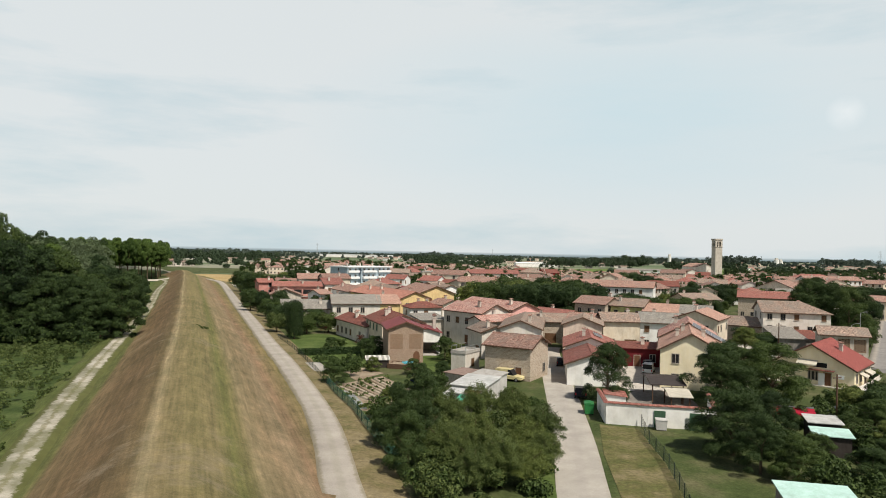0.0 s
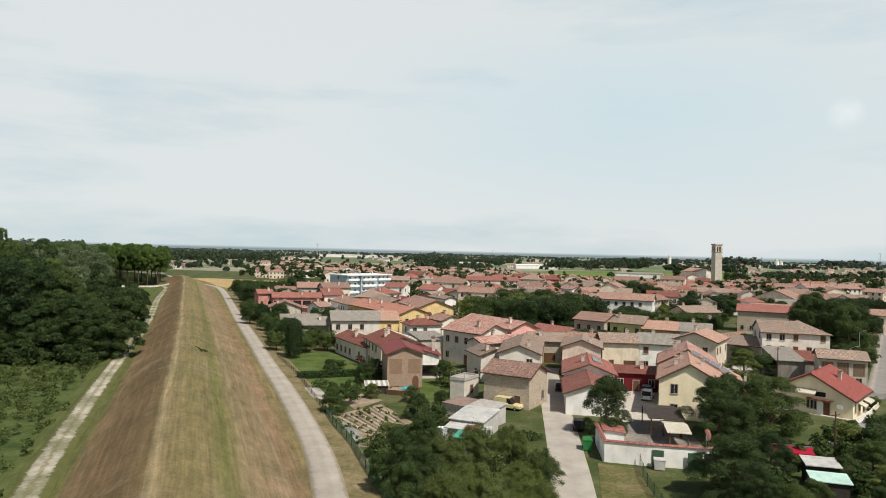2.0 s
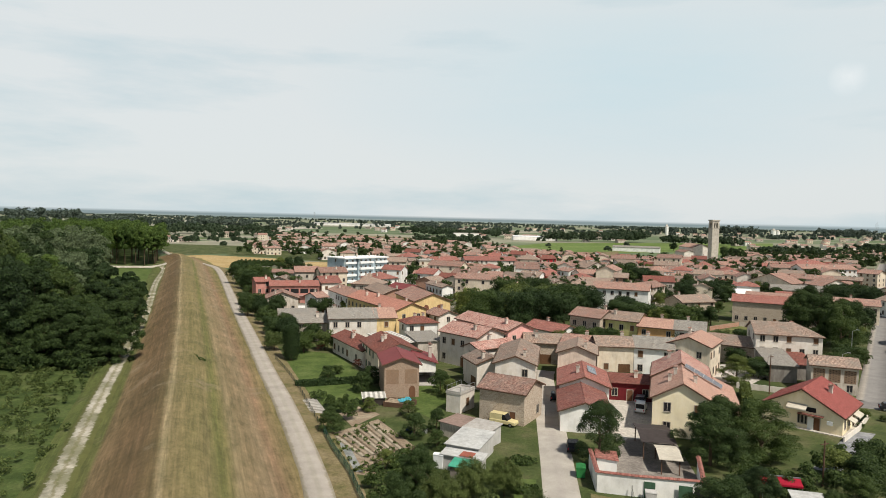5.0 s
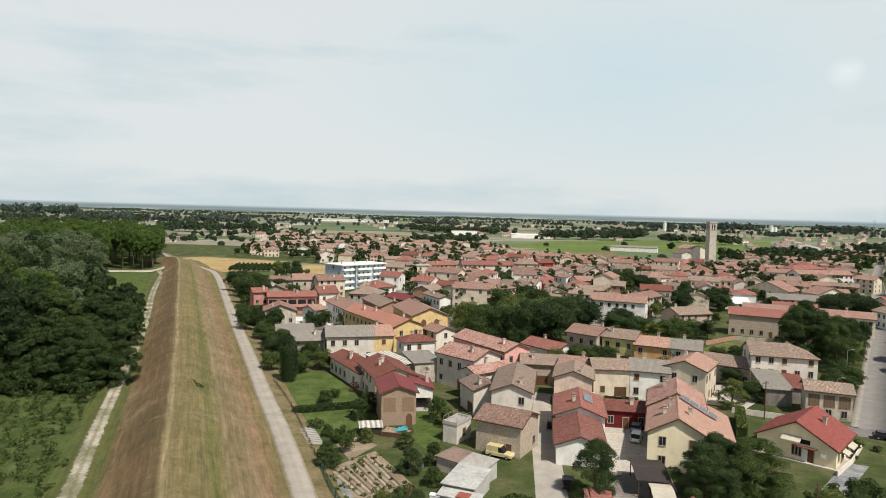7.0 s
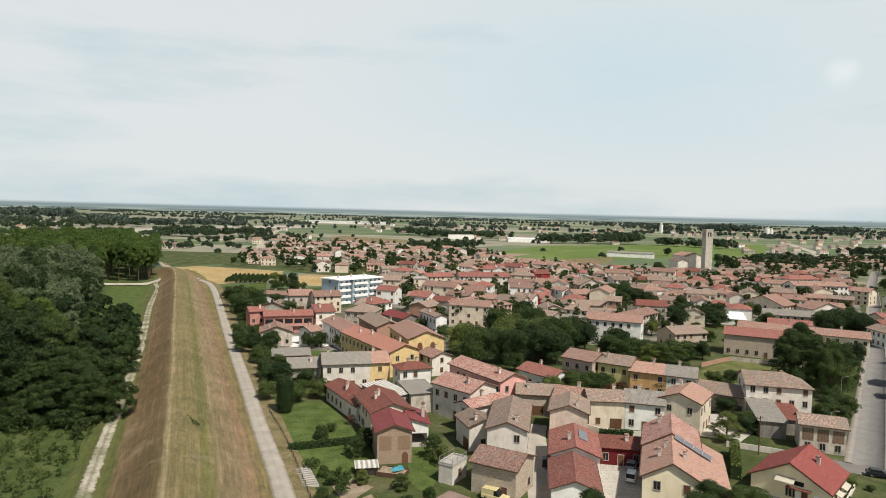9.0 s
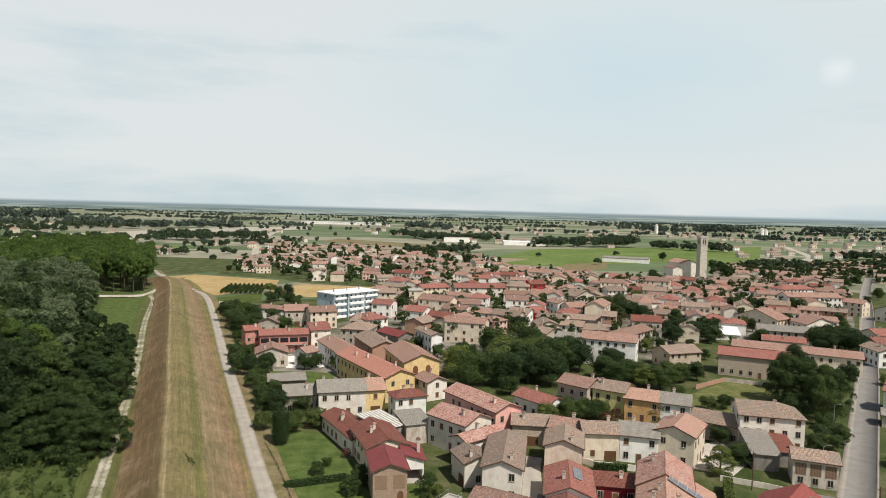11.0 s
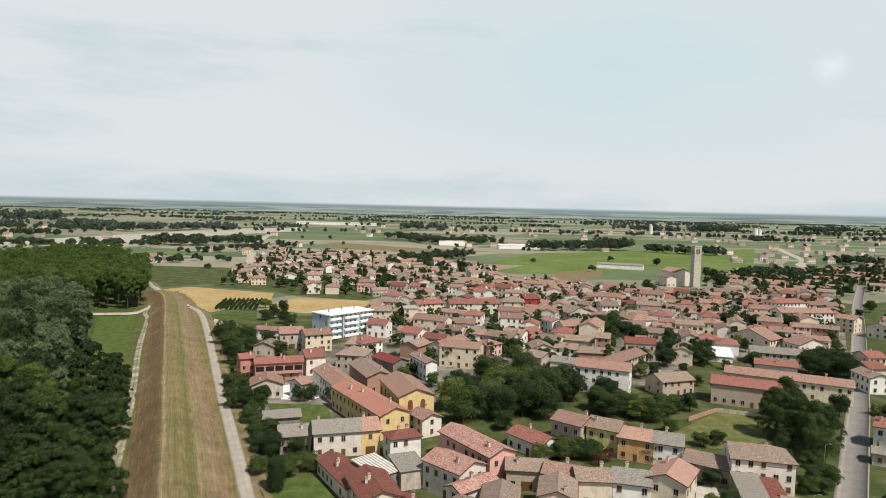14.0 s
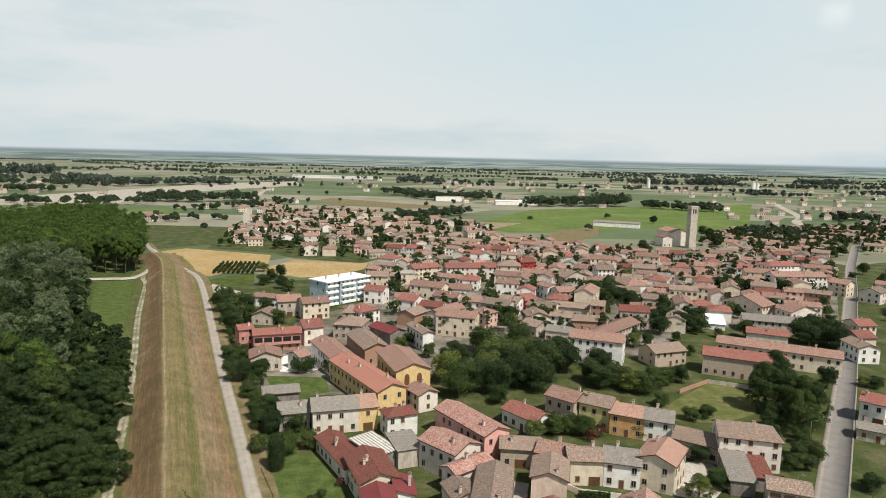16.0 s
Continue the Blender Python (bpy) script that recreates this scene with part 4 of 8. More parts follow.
def spray_kind(leaf, seed, count, size, h=10.0, r=4.6):
    """A tree of arching shoots whose leafy ends stand apart and hang over."""
    g = np.random.default_rng(seed)
    shoots = 64
    a = 2.4 * np.arange(shoots) + g.random(shoots)
    out = r * np.sqrt(g.uniform(0.03, 1.0, shoots)) * g.uniform(0.75, 1.08, shoots)
    top = h * (1.0 - 0.62 * (out / (1.1 * r)) ** 1.7) * g.uniform(0.78, 1.03, shoots)
    pick = g.integers(0, shoots, count)
    t = g.beta(3.0, 1.3, count)
    arch = np.where(t > 0.82, (t - 0.82) * 2.2, 0.0)
    wide = 0.014 * h + 0.038 * h * np.sin(np.clip(t, 0, 1) * math.pi)
    c = np.stack([np.cos(a[pick]) * out[pick] * t ** 1.25, np.sin(a[pick]) * out[pick] * t ** 1.25, top[pick] * (t ** 0.75 - arch * 0.5)], 1)
    c += g.normal(size=(count, 3)) * wide[:, None]
    c[:, 2] = np.maximum(c[:, 2], 0.05 * h)
    nrm = g.normal(size=(count, 3)) * 0.6 + np.stack([np.cos(a[pick]) * 0.5, np.sin(a[pick]) * 0.5, np.full(count, 0.8)], 1)
    nrm /= np.linalg.norm(nrm, axis=1)[:, None]
    u = np.cross(nrm, g.normal(size=(count, 3)))
    u /= np.linalg.norm(u, axis=1)[:, None]
    s = np.cross(nrm, u)
    k = size * (0.6 + 0.8 * g.random(count))[:, None]
    v = np.stack([c - u * k, c - s * k * 0.42 + nrm * k * 0.15, c + u * k, c + s * k * 0.42 + nrm * k * 0.15], 1).reshape(-1, 3)
    me = bpy.data.meshes.new("crown")
    me.from_pydata(v.tolist(), [], np.arange(4 * count).reshape(-1, 4).tolist())
    me.materials.append(M_LEAF[leaf])
    return me, trunk_mesh(h, 0.2, r, seed, 7)


def stand_kind(seed, count, size):
    """A forest-grown tree: a bare straight trunk under a high rounded head."""
    rng = random.Random(seed)
    lobes = [(0, 0, 15.5, 2.9, 1.25)]
    for i in range(40):
        a, z = 2.4 * i + rng.random(), rng.uniform(8.5, 19.2)
        m = 5.0 * (1 - abs((z - 14.0) / 7.5) ** 2.2) * rng.uniform(0.45, 0.95)
        lobes.append((m * math.cos(a), m * math.sin(a), z, rng.uniform(0.9, 1.7), rng.uniform(0.8, 1.2)))
    return crown_mesh("crown", M_LEAF[8], lobes, count, size, seed), trunk_mesh(20.0, 0.3, 3.0, seed, 3)


TREES = {
    "near": [bushy_kind(1, 1, 34000, 0.095), bushy_kind(0, 2, 34000, 0.095), bushy_kind(1, 3, 34000, 0.095)],
    "spray": [spray_kind(1, 101, 30000, 0.11), spray_kind(1, 102, 30000, 0.11), spray_kind(1, 103, 30000, 0.11)],
    "shady": [bushy_kind(0, 4, 36000, 0.095), bushy_kind(2, 5, 36000, 0.095), bushy_kind(0, 6, 36000, 0.095)],
    "broad": [tree_kind(0, 11, 9000, 0.20, 24), tree_kind(0, 12, 9000, 0.20, 24), tree_kind(2, 13, 9000, 0.20, 24), tree_kind(1, 14, 9000, 0.20, 24)],
    "dark": [tree_kind(2, 21, 9000, 0.20, 24), tree_kind(2, 22, 9000, 0.20, 24)],
    "silver": [tree_kind(3, 31, 2200, 0.36)],
    "red": [tree_kind(4, 41, 900, 0.3)],
    "small": [tree_kind(0, 51, 700, 0.62, 11), tree_kind(2, 52, 700, 0.62, 11), tree_kind(1, 53, 700, 0.62, 11)],
    "cypress": [(crown_mesh("crown", M_LEAF[2], [(0, 0, 1.2 + 0.9 * i, 1.15 * math.sin(0.35 + 0.26 * i), 1.0) for i in range(10)], 1500, 0.28, 61), trunk_mesh(8, 0.18, 0.3, 61, 0))],
    "sapling": [tree_kind(1, 71, 260, 0.8, 7, base=0.3), tree_kind(0, 72, 260, 0.8, 7, base=0.3)],
}
TALL = [bushy_kind(k, 80 + k + i, 24000, 0.23, 20.0, 7.2) for i, k in enumerate((0, 2, 8, 0, 3, 3))]
DEEP = [bushy_kind(7, 96 + i, 24000, 0.23, 20.0, 7.2) for i in range(2)]
STAND = [stand_kind(90 + i, 15000, 0.26) for i in range(3)]
TREE_LABEL = {
    "tall": "tall green broadleaf tree of the wood", "deep": "tall broadleaf tree of the wood, its green darkened for shade", "pale": "tall pale grey-green willow of the wood", "stand": "straight dark forest tree with a high rounded head",
    "near": "leafy broad tree with uneven light green crown", "shady": "large dark green garden tree with dense crown", "broad": "green broadleaf tree in full leaf", "dark": "dark green dense broadleaf tree",
    "silver": "pale silvery willow-like tree", "spray": "olive green tree of arching leafy shoots", "red": "small dark red-leaved garden tree", "small": "green village tree", "cypress": "slender dark cypress", "sapling": "low young sapling in the scrub",
}


def tree(x, y, h, r=None, kind="broad", z=0.0, group="", label=""):
    rng = random.Random(int(x * 31 + y * 17))
    big = {"deep": DEEP, "tall": TALL[:4], "pale": TALL[4:], "stand": STAND}
    crown, trunk = rng.choice(big[kind] if kind in big else TREES[kind])
    k = h / (20.0 if kind in big else 10.0)
    q = r / ({"stand": 5.4}.get(kind, 7.2) if kind in big else 4.6) if r else k * rng.uniform(0.85, 1.1)
    e = thing("tree", x, y, rng.uniform(0, 360), label or TREE_LABEL[kind], "tree", group, z)
    for nm, me in (("trunk", trunk), ("crown", crown)):
        ob = new(nm, me)
        ob.parent, ob.scale = e, (q, q, k)
    return e


def inside(x, y, poly):
    hit = False
    for (ax, ay), (bx, by) in zip(poly, poly[1:] + poly[:1]):
        if (ay > y) != (by > y) and x < (bx - ax) * (y - ay) / (by - ay) + ax:
            hit = not hit
    return hit


def free(x, y, r, gap=0.0):
    return all((x - a) ** 2 + (y - b) ** 2 > (r * 0.8 + c * 0.8 + gap) ** 2 for a, b, c in PLACED)


def off_line(x, y, line, d):
    return min((x - p.x) ** 2 + (y - p.y) ** 2 for p in line) > d * d


# ---- houses, one by one ----
barn = house(-7.4, 126.3, 11, 6.5, 9.8, 6.3, "g", "oldbrick", "redmetal", "brown brick barn house with red sheet roof beside the lawn", floors=0, chimneys=0)
house(-10.3, 142.0, 20, 8.8, 14.4, 5.8, "g", "cream", "darkred", "cream rendered house with dark red tile roof", chimneys=2, style=3)
house(-18.2, 154.3, 29, 6.4, 19.6, 4.0, "g", "offwhite", "darkred", "off-white rendered house with dark red tile roof", floors=1, chimneys=2)
house(-10.7, 155.5, 41, 6.5, 10.4, 4.5, "s", "grey", "stripe", "open shed with pale ribbed sheet roof", floors=0, chimneys=0, name='shed', category='shed')
house(-3.2, 157.2, 21, 6.3, 8.9, 4.8, "s", "plaster", "slate", "plastered shed with grey sheet roof", floors=0, chimneys=0, name='shed', category='shed')
house(-34.9, 178.7, 15, 8.3, 9.0, 5.0, "p", "plaster", "slate", "bare plastered house with grey tile roof")
house(-41.8, 194.2, 16, 10.4, 6.7, 4.5, "p", "grey", "slate", "open hay shed with grey roof", floors=0, chimneys=0, name='shed', category='shed')
house(-23.4, 177.6, 13, 12.4, 10.1, 6.7, "p", "offwhite", "slate", "long off-white row house with grey tile roof", style=0)
house(-15.2, 179.7, 17, 5.3, 10.1, 6.7, "p", "yellow", "pink", "ochre yellow house with pale pink tile roof")
house(-5.2, 173.7, 22, 8.6, 6.0, 6.2, "h", "white", "darkred", "white rendered house with dark red tile roof", style=0, chimneys=2)
house(-16.7, 202.6, 31, 9.5, 35.0, 7.3, "g", "yellow", "salmon", "long ochre yellow house with salmon tile roof", chimneys=3)
hall = house(-5.4, 215.0, 19, 11.6, 22.5, 7.8, "g", "yellow", "tile", "ochre hall with tall arched windows and tiled roof", floors=0, chimneys=0)
house(1.0, 192.4, 32, 6.7, 7.5, 5.6, "g", "offwhite", "tile", "off-white rendered house with weathered clay tile roof")
house(-19.6, 243.6, 23, 9.5, 22.4, 6.2, "g", "brick", "old", "brick house with old lichened tile roof")
house(-31.4, 231.4, 26, 8.6, 22.6, 6.7, "g", "white", "tile", "white rendered house with weathered clay tile roof")
house(-68.4, 253.4, 28, 5.5, 6.7, 7.8, "p", "rose", "redtile", "pale pink house with red tile roof")
rose_terrace = house(-55.6, 252.3, 17, 17.8, 7.8, 6.7, "p", "rose", "redtile", "long rose-coloured terrace with balcony and red tile roof", floors=1, chimneys=2)
house(-44.4, 261.7, 26, 7.7, 11.2, 7.3, "p", "offwhite", "redtile", "off-white rendered house with red tile roof")
house(-54.5, 229.0, 15, 10.5, 10.1, 5.0, "g", "plaster", "tile", "bare plastered house with weathered clay tile roof")
house(-42.1, 226.9, 48, 4.8, 6.7, 5.6, "p", "white", "tile", "white rendered house with weathered clay tile roof")
house(-62.3, 308.4, 16, 10.6, 11.2, 7.3, "p", "plaster", "tile", "bare plastered house with weathered clay tile roof")
house(-49.7, 303.1, 24, 12.2, 10.1, 7.8, "p", "cream", "tile", "pale pink house with weathered clay tile roof")
house(-75.2, 324.7, -18, 14.6, 6.7, 5.0, "p", "white", "tile", "white rendered house with weathered clay tile roof")
house(-69.3, 291.7, -7, 9.3, 9.0, 4.5, "g", "plaster", "old", "bare plastered house with old lichened tile roof")
house(-23.9, 367.6, -3, 11.4, 10.1, 9.0, "p", "cream", "old", "cream rendered house with old lichened tile roof")
house(0.1, 257.8, 24, 4.6, 16.0, 7.3, "g", "white", "old", "white rendered house with old lichened tile roof")
house(-13.3, 265.8, -50, 14.2, 7.8, 5.0, "p", "grey", "redmetal", "dark open barn with red sheet roof", floors=0, chimneys=0, name='barn', category='barn')
house(-3.4, 293.5, -32, 9.3, 11.2, 5.6, "g", "brick", "old", "brick barn with old lichened tile roof", floors=0, chimneys=0, name='barn', category='barn')
house(14.1, 166.5, 33, 8.0, 21.6, 7.3, "g", "pink", "mottled", "pink rendered house with weathered clay tile roof")
house(7.9, 152.2, -46, 11.8, 9.0, 7.3, "p", "offwhite", "mottled", "off-white rendered house with weathered clay tile roof")
house(11.6, 142.8, -51, 5.0, 11.2, 6.2, "g", "offwhite", "mottled", "off-white rendered house with weathered clay tile roof")
house(16.2, 131.3, -10, 7.5, 17.9, 6.7, "g", "offwhite", "old", "off-white rendered house with old lichened tile roof")
house(9.6, 132.8, -72, 7.4, 6.0, 5.2, "p", "offwhite", "old", "off-white rendered house with old lichened tile roof", floors=1, chimneys=1)
house(12.8, 111.2, -30, 8.1, 7.8, 5.4, "p", "stone", "tile", "low rubble stone house with weathered tile roof", floors=1, chimneys=0)
house(4.3, 114.8, -32, 2.8, 5.0, 3.3, "f", "offwhite", "conc", "small white block with a roof terrace", floors=1, chimneys=0, doors=0, o=0.05)
house(25.8, 156.9, -7, 9.7, 7.8, 5.0, "p", "stone", "old", "rubble stone house with old lichened tile roof")
house(33.8, 152.4, -24, 8.0, 7.8, 5.6, "p", "stone", "tile", "rubble stone house with weathered clay tile roof")
house(30.2, 140.8, -13, 7.8, 10.1, 6.2, "g", "blush", "old", "blank blush-rendered house with old lichened tile roof", bare="0123")
house(39.7, 148.5, -3, 7.9, 7.8, 6.2, "p", "cream", "old", "cream rendered house with old lichened tile roof")
house(48.7, 147.6, -16, 8.2, 9.0, 6.2, "p", "white", "slate", "white rendered house with grey tile roof")
house(57.9, 147.0, -34, 8.8, 11.1, 7.3, "g", "cream", "pinkt", "cream rendered house with weathered clay tile roof")
house(73.7, 162.4, -34, 11.5, 9.0, 4.5, "p", "stone", "old", "rubble stone house with old lichened tile roof")
house(83.5, 157.8, -14, 14.3, 10.1, 8.2, "hr", "offwhite", "old", "off-white rendered house with old lichened tile roof")
house(76.3, 147.2, -14, 5.4, 14.5, 3.7, "s", "grey", "slate", "open shed with grey sheet roof", floors=0, chimneys=0, name='shed', category='shed')
house(81.6, 148.1, -13, 4.3, 11.4, 3.4, "s", "grey", "darkred", "low shed with dark red roof", floors=0, chimneys=0, name='shed', category='shed')
lattice_barn = house(81.7, 134.8, -22, 8.4, 6.7, 5.6, "p", "plaster", "old", "brick lattice barn with old tile roof", floors=0, chimneys=0, name='barn', category='barn', style=1)
house(43.7, 185.1, -42, 9.3, 9.0, 7.3, "p", "stone", "tile", "rubble stone house with weathered clay tile roof")
house(52.2, 181.3, -33, 8.8, 9.0, 7.1, "p", "lemon", "old", "lemon yellow house with old lichened tile roof")
house(59.4, 176.1, -26, 9.3, 9.0, 6.2, "p", "orange", "pink", "orange house with pale pink tile roof")
house(66.7, 172.7, -23, 7.3, 9.0, 6.2, "p", "white", "slate", "white rendered house with grey tile roof")
house(31.1, 179.0, -52, 12.5, 7.8, 4.3, "p", "white", "redtile", "white rendered house with red tile roof")
house(67.4, 241.3, -23, 19.5, 10.1, 9.5, "p", "white", "tile", "three-storey white rendered house with weathered clay tile roof", floors=3)
house(78.3, 261.7, 47, 35.1, 9.0, 7.8, "p", "plaster", "tile", "bare plastered house with weathered clay tile roof")
house(92.2, 240.6, 18, 14.0, 10.1, 5.6, "p", "stone", "old", "bare plastered house with old lichened tile roof")
house(116.3, 226.3, -26, 26.5, 10.1, 7.3, "p", "stone", "redtile", "long stone barn with red tile roof", chimneys=0, floors=1)
house(136.2, 240.0, -29, 42.2, 9.0, 6.7, "p", "cream", "tile", "cream rendered house with weathered clay tile roof")
house(147.4, 268.8, -26, 15.7, 7.8, 5.0, "p", "offwhite", "redtile", "off-white rendered house with red tile roof")
house(159.0, 290.0, -20, 22.2, 10.1, 5.6, "p", "plaster", "slate", "bare plastered house with grey tile roof")
house(181.5, 305.9, 11, 15.2, 10.1, 6.7, "g", "offwhite", "tile", "off-white rendered house with weathered clay tile roof")
house(178.2, 312.8, -16, 6.0, 9.0, 5.6, "p", "offwhite", "tile", "off-white rendered house with weathered clay tile roof")
house(136.7, 298.4, -19, 10.4, 15.2, 2.7, "s", "white", "white", "open shelter with white flat sheet roof", floors=0, chimneys=0, name='shelter', category='shelter')
house(166.9, 324.6, -55, 21.2, 12.3, 6.2, "g", "cream", "tile", "cream rendered house with weathered clay tile roof")
house(141.7, 323.1, -13, 11.6, 10.1, 5.0, "h", "white", "redtile", "white rendered house with red tile roof")
house(229.4, 391.7, 2, 33.0, 11.2, 9.0, "p", "white", "tile", "white rendered house with weathered clay tile roof", chimneys=2)
house(242.4, 433.7, 13, 25.8, 11.2, 9.0, "h", "white", "redtile", "white rendered house with red tile roof")
house(247.8, 375.7, -56, 10.2, 10.1, 7.8, "p", "cream", "tile", "cream rendered house with weathered clay tile roof")
house(220.8, 354.8, -34, 14.0, 7.8, 5.6, "p", "brick", "old", "brick house with old lichened tile roof")
house(255.7, 358.2, -53, 10.6, 13.4, 6.7, "g", "offwhite", "old", "off-white rendered house with old lichened tile roof")
house(173.9, 248.1, -3, 8.2, 12.3, 6.2, "g", "white", "old", "white rendered house with old lichened tile roof")
house(183.0, 262.5, 4, 7.7, 10.1, 6.2, "p", "cream", "redtile", "cream rendered house with red tile roof")
house(196.9, 282.8, 3, 8.4, 10.1, 6.2, "p", "cream", "redtile", "cream rendered house with red tile roof")
house(136.8, 185.8, -44, 6.5, 9.0, 6.7, "p", "white", "redtile", "white rendered house with red tile roof")
house(126.8, 172.7, -33, 6.8, 5.6, 3.4, "p", "plaster", "slate", "bare plastered house with grey tile roof")
villa = house(65.2, 113.0, 47, 12.2, 12.2, 3.2, "p", "sunny", "red", "cream villa with bright red tile roof", rise=3.4, chimneys=1)
big_house = house(40.9, 108.5, 71, 14.2, 9.0, 6.2, "p", "sunny", "pinkt", "large cream house with faded pink tile roof", rise=2.5, chimneys=3, bare="1")
house(45.1, 120.7, 71, 11.6, 9.4, 6.5, "p", "cream", "mottled", "cream house with mottled red and white tile roof", rise=2.6, chimneys=1, bare="3")
house(24.8, 110.4, -9, 7.6, 14.4, 3.5, "g", "white", "redtile", "white garage with red tile roof at the street", floors=0, chimneys=0)
workshop = house(27.4, 122.2, -10, 8.7, 12.8, 4.4, "g", "white", "redtile", "white workshop with red tile roof at the street", floors=0, chimneys=1)
house(36.9, 125.4, -9, 8.4, 5.6, 3.4, "s", "dred", "darkred", "low dark red outbuilding", floors=1, chimneys=1)
house(52.3, 321.9, 26, 7.4, 11.2, 6.9, "p", "red", "redtile", "crimson house with red tile roof")
house(68.7, 428.8, 16, 10.4, 11.2, 9.0, "p", "red", "darkred", "crimson house with dark red tile roof")
house(28.6, 287.1, 45, 8.8, 8.3, 7.8, "h", "pinkw", "tile", "pale pink house with weathered clay tile roof")
house(11.5, 291.9, 57, 19.8, 9.0, 7.1, "p", "cream", "tile", "cream rendered house with weathered clay tile roof")
house(25.5, 316.7, -16, 10.1, 9.0, 6.7, "p", "white", "tile", "white rendered house with weathered clay tile roof")
house(37.8, 310.7, -33, 13.9, 10.1, 6.7, "p", "plaster", "old", "bare plastered house with old lichened tile roof")
house(44.8, 316.3, 60, 12.1, 10.1, 6.7, "g", "white", "old", "white rendered house with old lichened tile roof")
house(70.4, 357.1, 26, 7.8, 10.1, 6.7, "g", "white", "tile", "white rendered house with weathered clay tile roof")
house(77.2, 347.1, 14, 10.2, 10.1, 6.2, "p", "offwhite", "tile", "off-white rendered house with weathered clay tile roof")
house(73.7, 314.3, -19, 17.7, 9.0, 5.0, "p", "plaster", "old", "bare plastered house with old lichened tile roof")
house(84.4, 303.9, -20, 5.9, 9.0, 8.4, "p", "brick", "old", "brick house with old lichened tile roof")
house(64.9, 292.4, -25, 9.8, 9.0, 5.6, "p", "white", "old", "white rendered house with old lichened tile roof")
house(76.0, 288.8, -9, 16.1, 9.0, 4.7, "p", "brick", "old", "brick house with old lichened tile roof")
house(49.9, 278.9, -47, 8.5, 9.0, 4.7, "p", "plaster", "old", "bare plastered house with old lichened tile roof")
house(53.0, 293.8, 4, 9.8, 11.2, 5.6, "g", "cream", "old", "cream rendered house with old lichened tile roof")
house(30.6, 406.6, 9, 32.0, 11.2, 8.4, "p", "offwhite", "redtile", "off-white rendered house with red tile roof")
house(55.3, 410.2, -6, 14.2, 13.4, 9.5, "h", "cream", "old", "cream rendered house with old lichened tile roof")
house(120.4, 363.9, 10, 14.1, 12.3, 7.3, "h", "white", "tile", "white rendered house with weathered clay tile roof")
house(89.6, 391.1, 29, 16.7, 12.3, 6.7, "g", "plaster", "old", "bare plastered house with old lichened tile roof")
house(115.8, 411.3, 6, 10.9, 11.2, 7.8, "p", "white", "old", "white rendered house with old lichened tile roof")
house(17.6, 346.9, -6, 18.9, 10.1, 6.7, "p", "white", "tile", "white rendered house with weathered clay tile roof")
house(-31.3, 296.0, 4, 7.3, 12.3, 5.6, "h", "plaster", "old", "bare plastered house with old lichened tile roof")
house(-26.9, 296.2, 46, 11.5, 12.3, 6.2, "h", "white", "redtile", "white rendered house with red tile roof")
house(-28.6, 271.4, -11, 12.0, 12.3, 6.2, "h", "plaster", "old", "bare plastered house with old lichened tile roof")
house(-5.5, 344.4, 5, 10.1, 10.1, 6.2, "h", "pinkw", "tile", "pale pink house with weathered clay tile roof")
house(1.7, 405.1, 29, 18.4, 10.1, 7.8, "p", "cream", "redtile", "cream rendered house with red tile roof")
house(-7.9, 374.5, 6, 7.7, 10.1, 9.5, "f", "cream", "conc", "cream rendered house with flat concrete roof")
HALL = (22.49, 11.65)
BARN = (9.77, 6.50)
ROSE = (17.78, 7.84)
VILLA = (12.2, 12.2)
SHOP = (12.81, 8.75, 4.37, 1.66)
BIG = (14.2, 9.0, 6.2, 2.5)
BIG_AXIS = pose(42.8, 114.1, 0, 0, 0, 71)

# ---- the further village ----
def model_house(L, W, h, kind, wall, roof, label, seed):
    return house(0, -500 - 30 * seed, 0, L, W, h, kind, wall, roof, label, seed=seed, style=seed % 3, o=0.4, bare="23", trim=False)


MODEL_SIZES = [(12, 9, 6.2, "p", "offwhite", "tile", "off-white village house with weathered clay tile roof"), (10, 9, 6.0, "p", "white", "redtile", "white village house with red tile roof"),
    (15, 9, 6.4, "p", "cream", "old", "cream village house with old tile roof"), (11, 10, 6.4, "h", "cream", "tile", "cream house with hipped tile roof"),
    (18, 9, 6.6, "p", "offwhite", "tile", "long off-white terrace with clay tile roof"), (13, 10, 5.8, "p", "plaster", "old", "bare plastered house with old tile roof"),
    (12, 11, 6.2, "h", "white", "redtile", "white villa with hipped red tile roof"), (9, 8, 5.4, "p", "pinkw", "tile", "pale pink house with clay tile roof"),
    (14, 8, 4.2, "p", "plaster", "old", "low plastered outbuilding with old tile roof"), (16, 10, 8.8, "p", "cream", "tile", "three-storey cream house with clay tile roof"),
    (11, 9, 6.0, "p", "white", "tile", "white village house with clay tile roof"), (10, 8, 5.8, "p", "offwhite", "pinkt", "off-white village house with faded pink tile roof"),
    (12, 9, 6.6, "p", "plaster", "darkred", "plastered village house with dark red tile roof"), (9, 8, 4.6, "p", "offwhite", "slate", "low off-white house with grey tile roof")]
MODELS = [model_house(*row, i) for i, row in enumerate(MODEL_SIZES)]
del PLACED[-len(MODELS):]
FAR_HOUSES = []


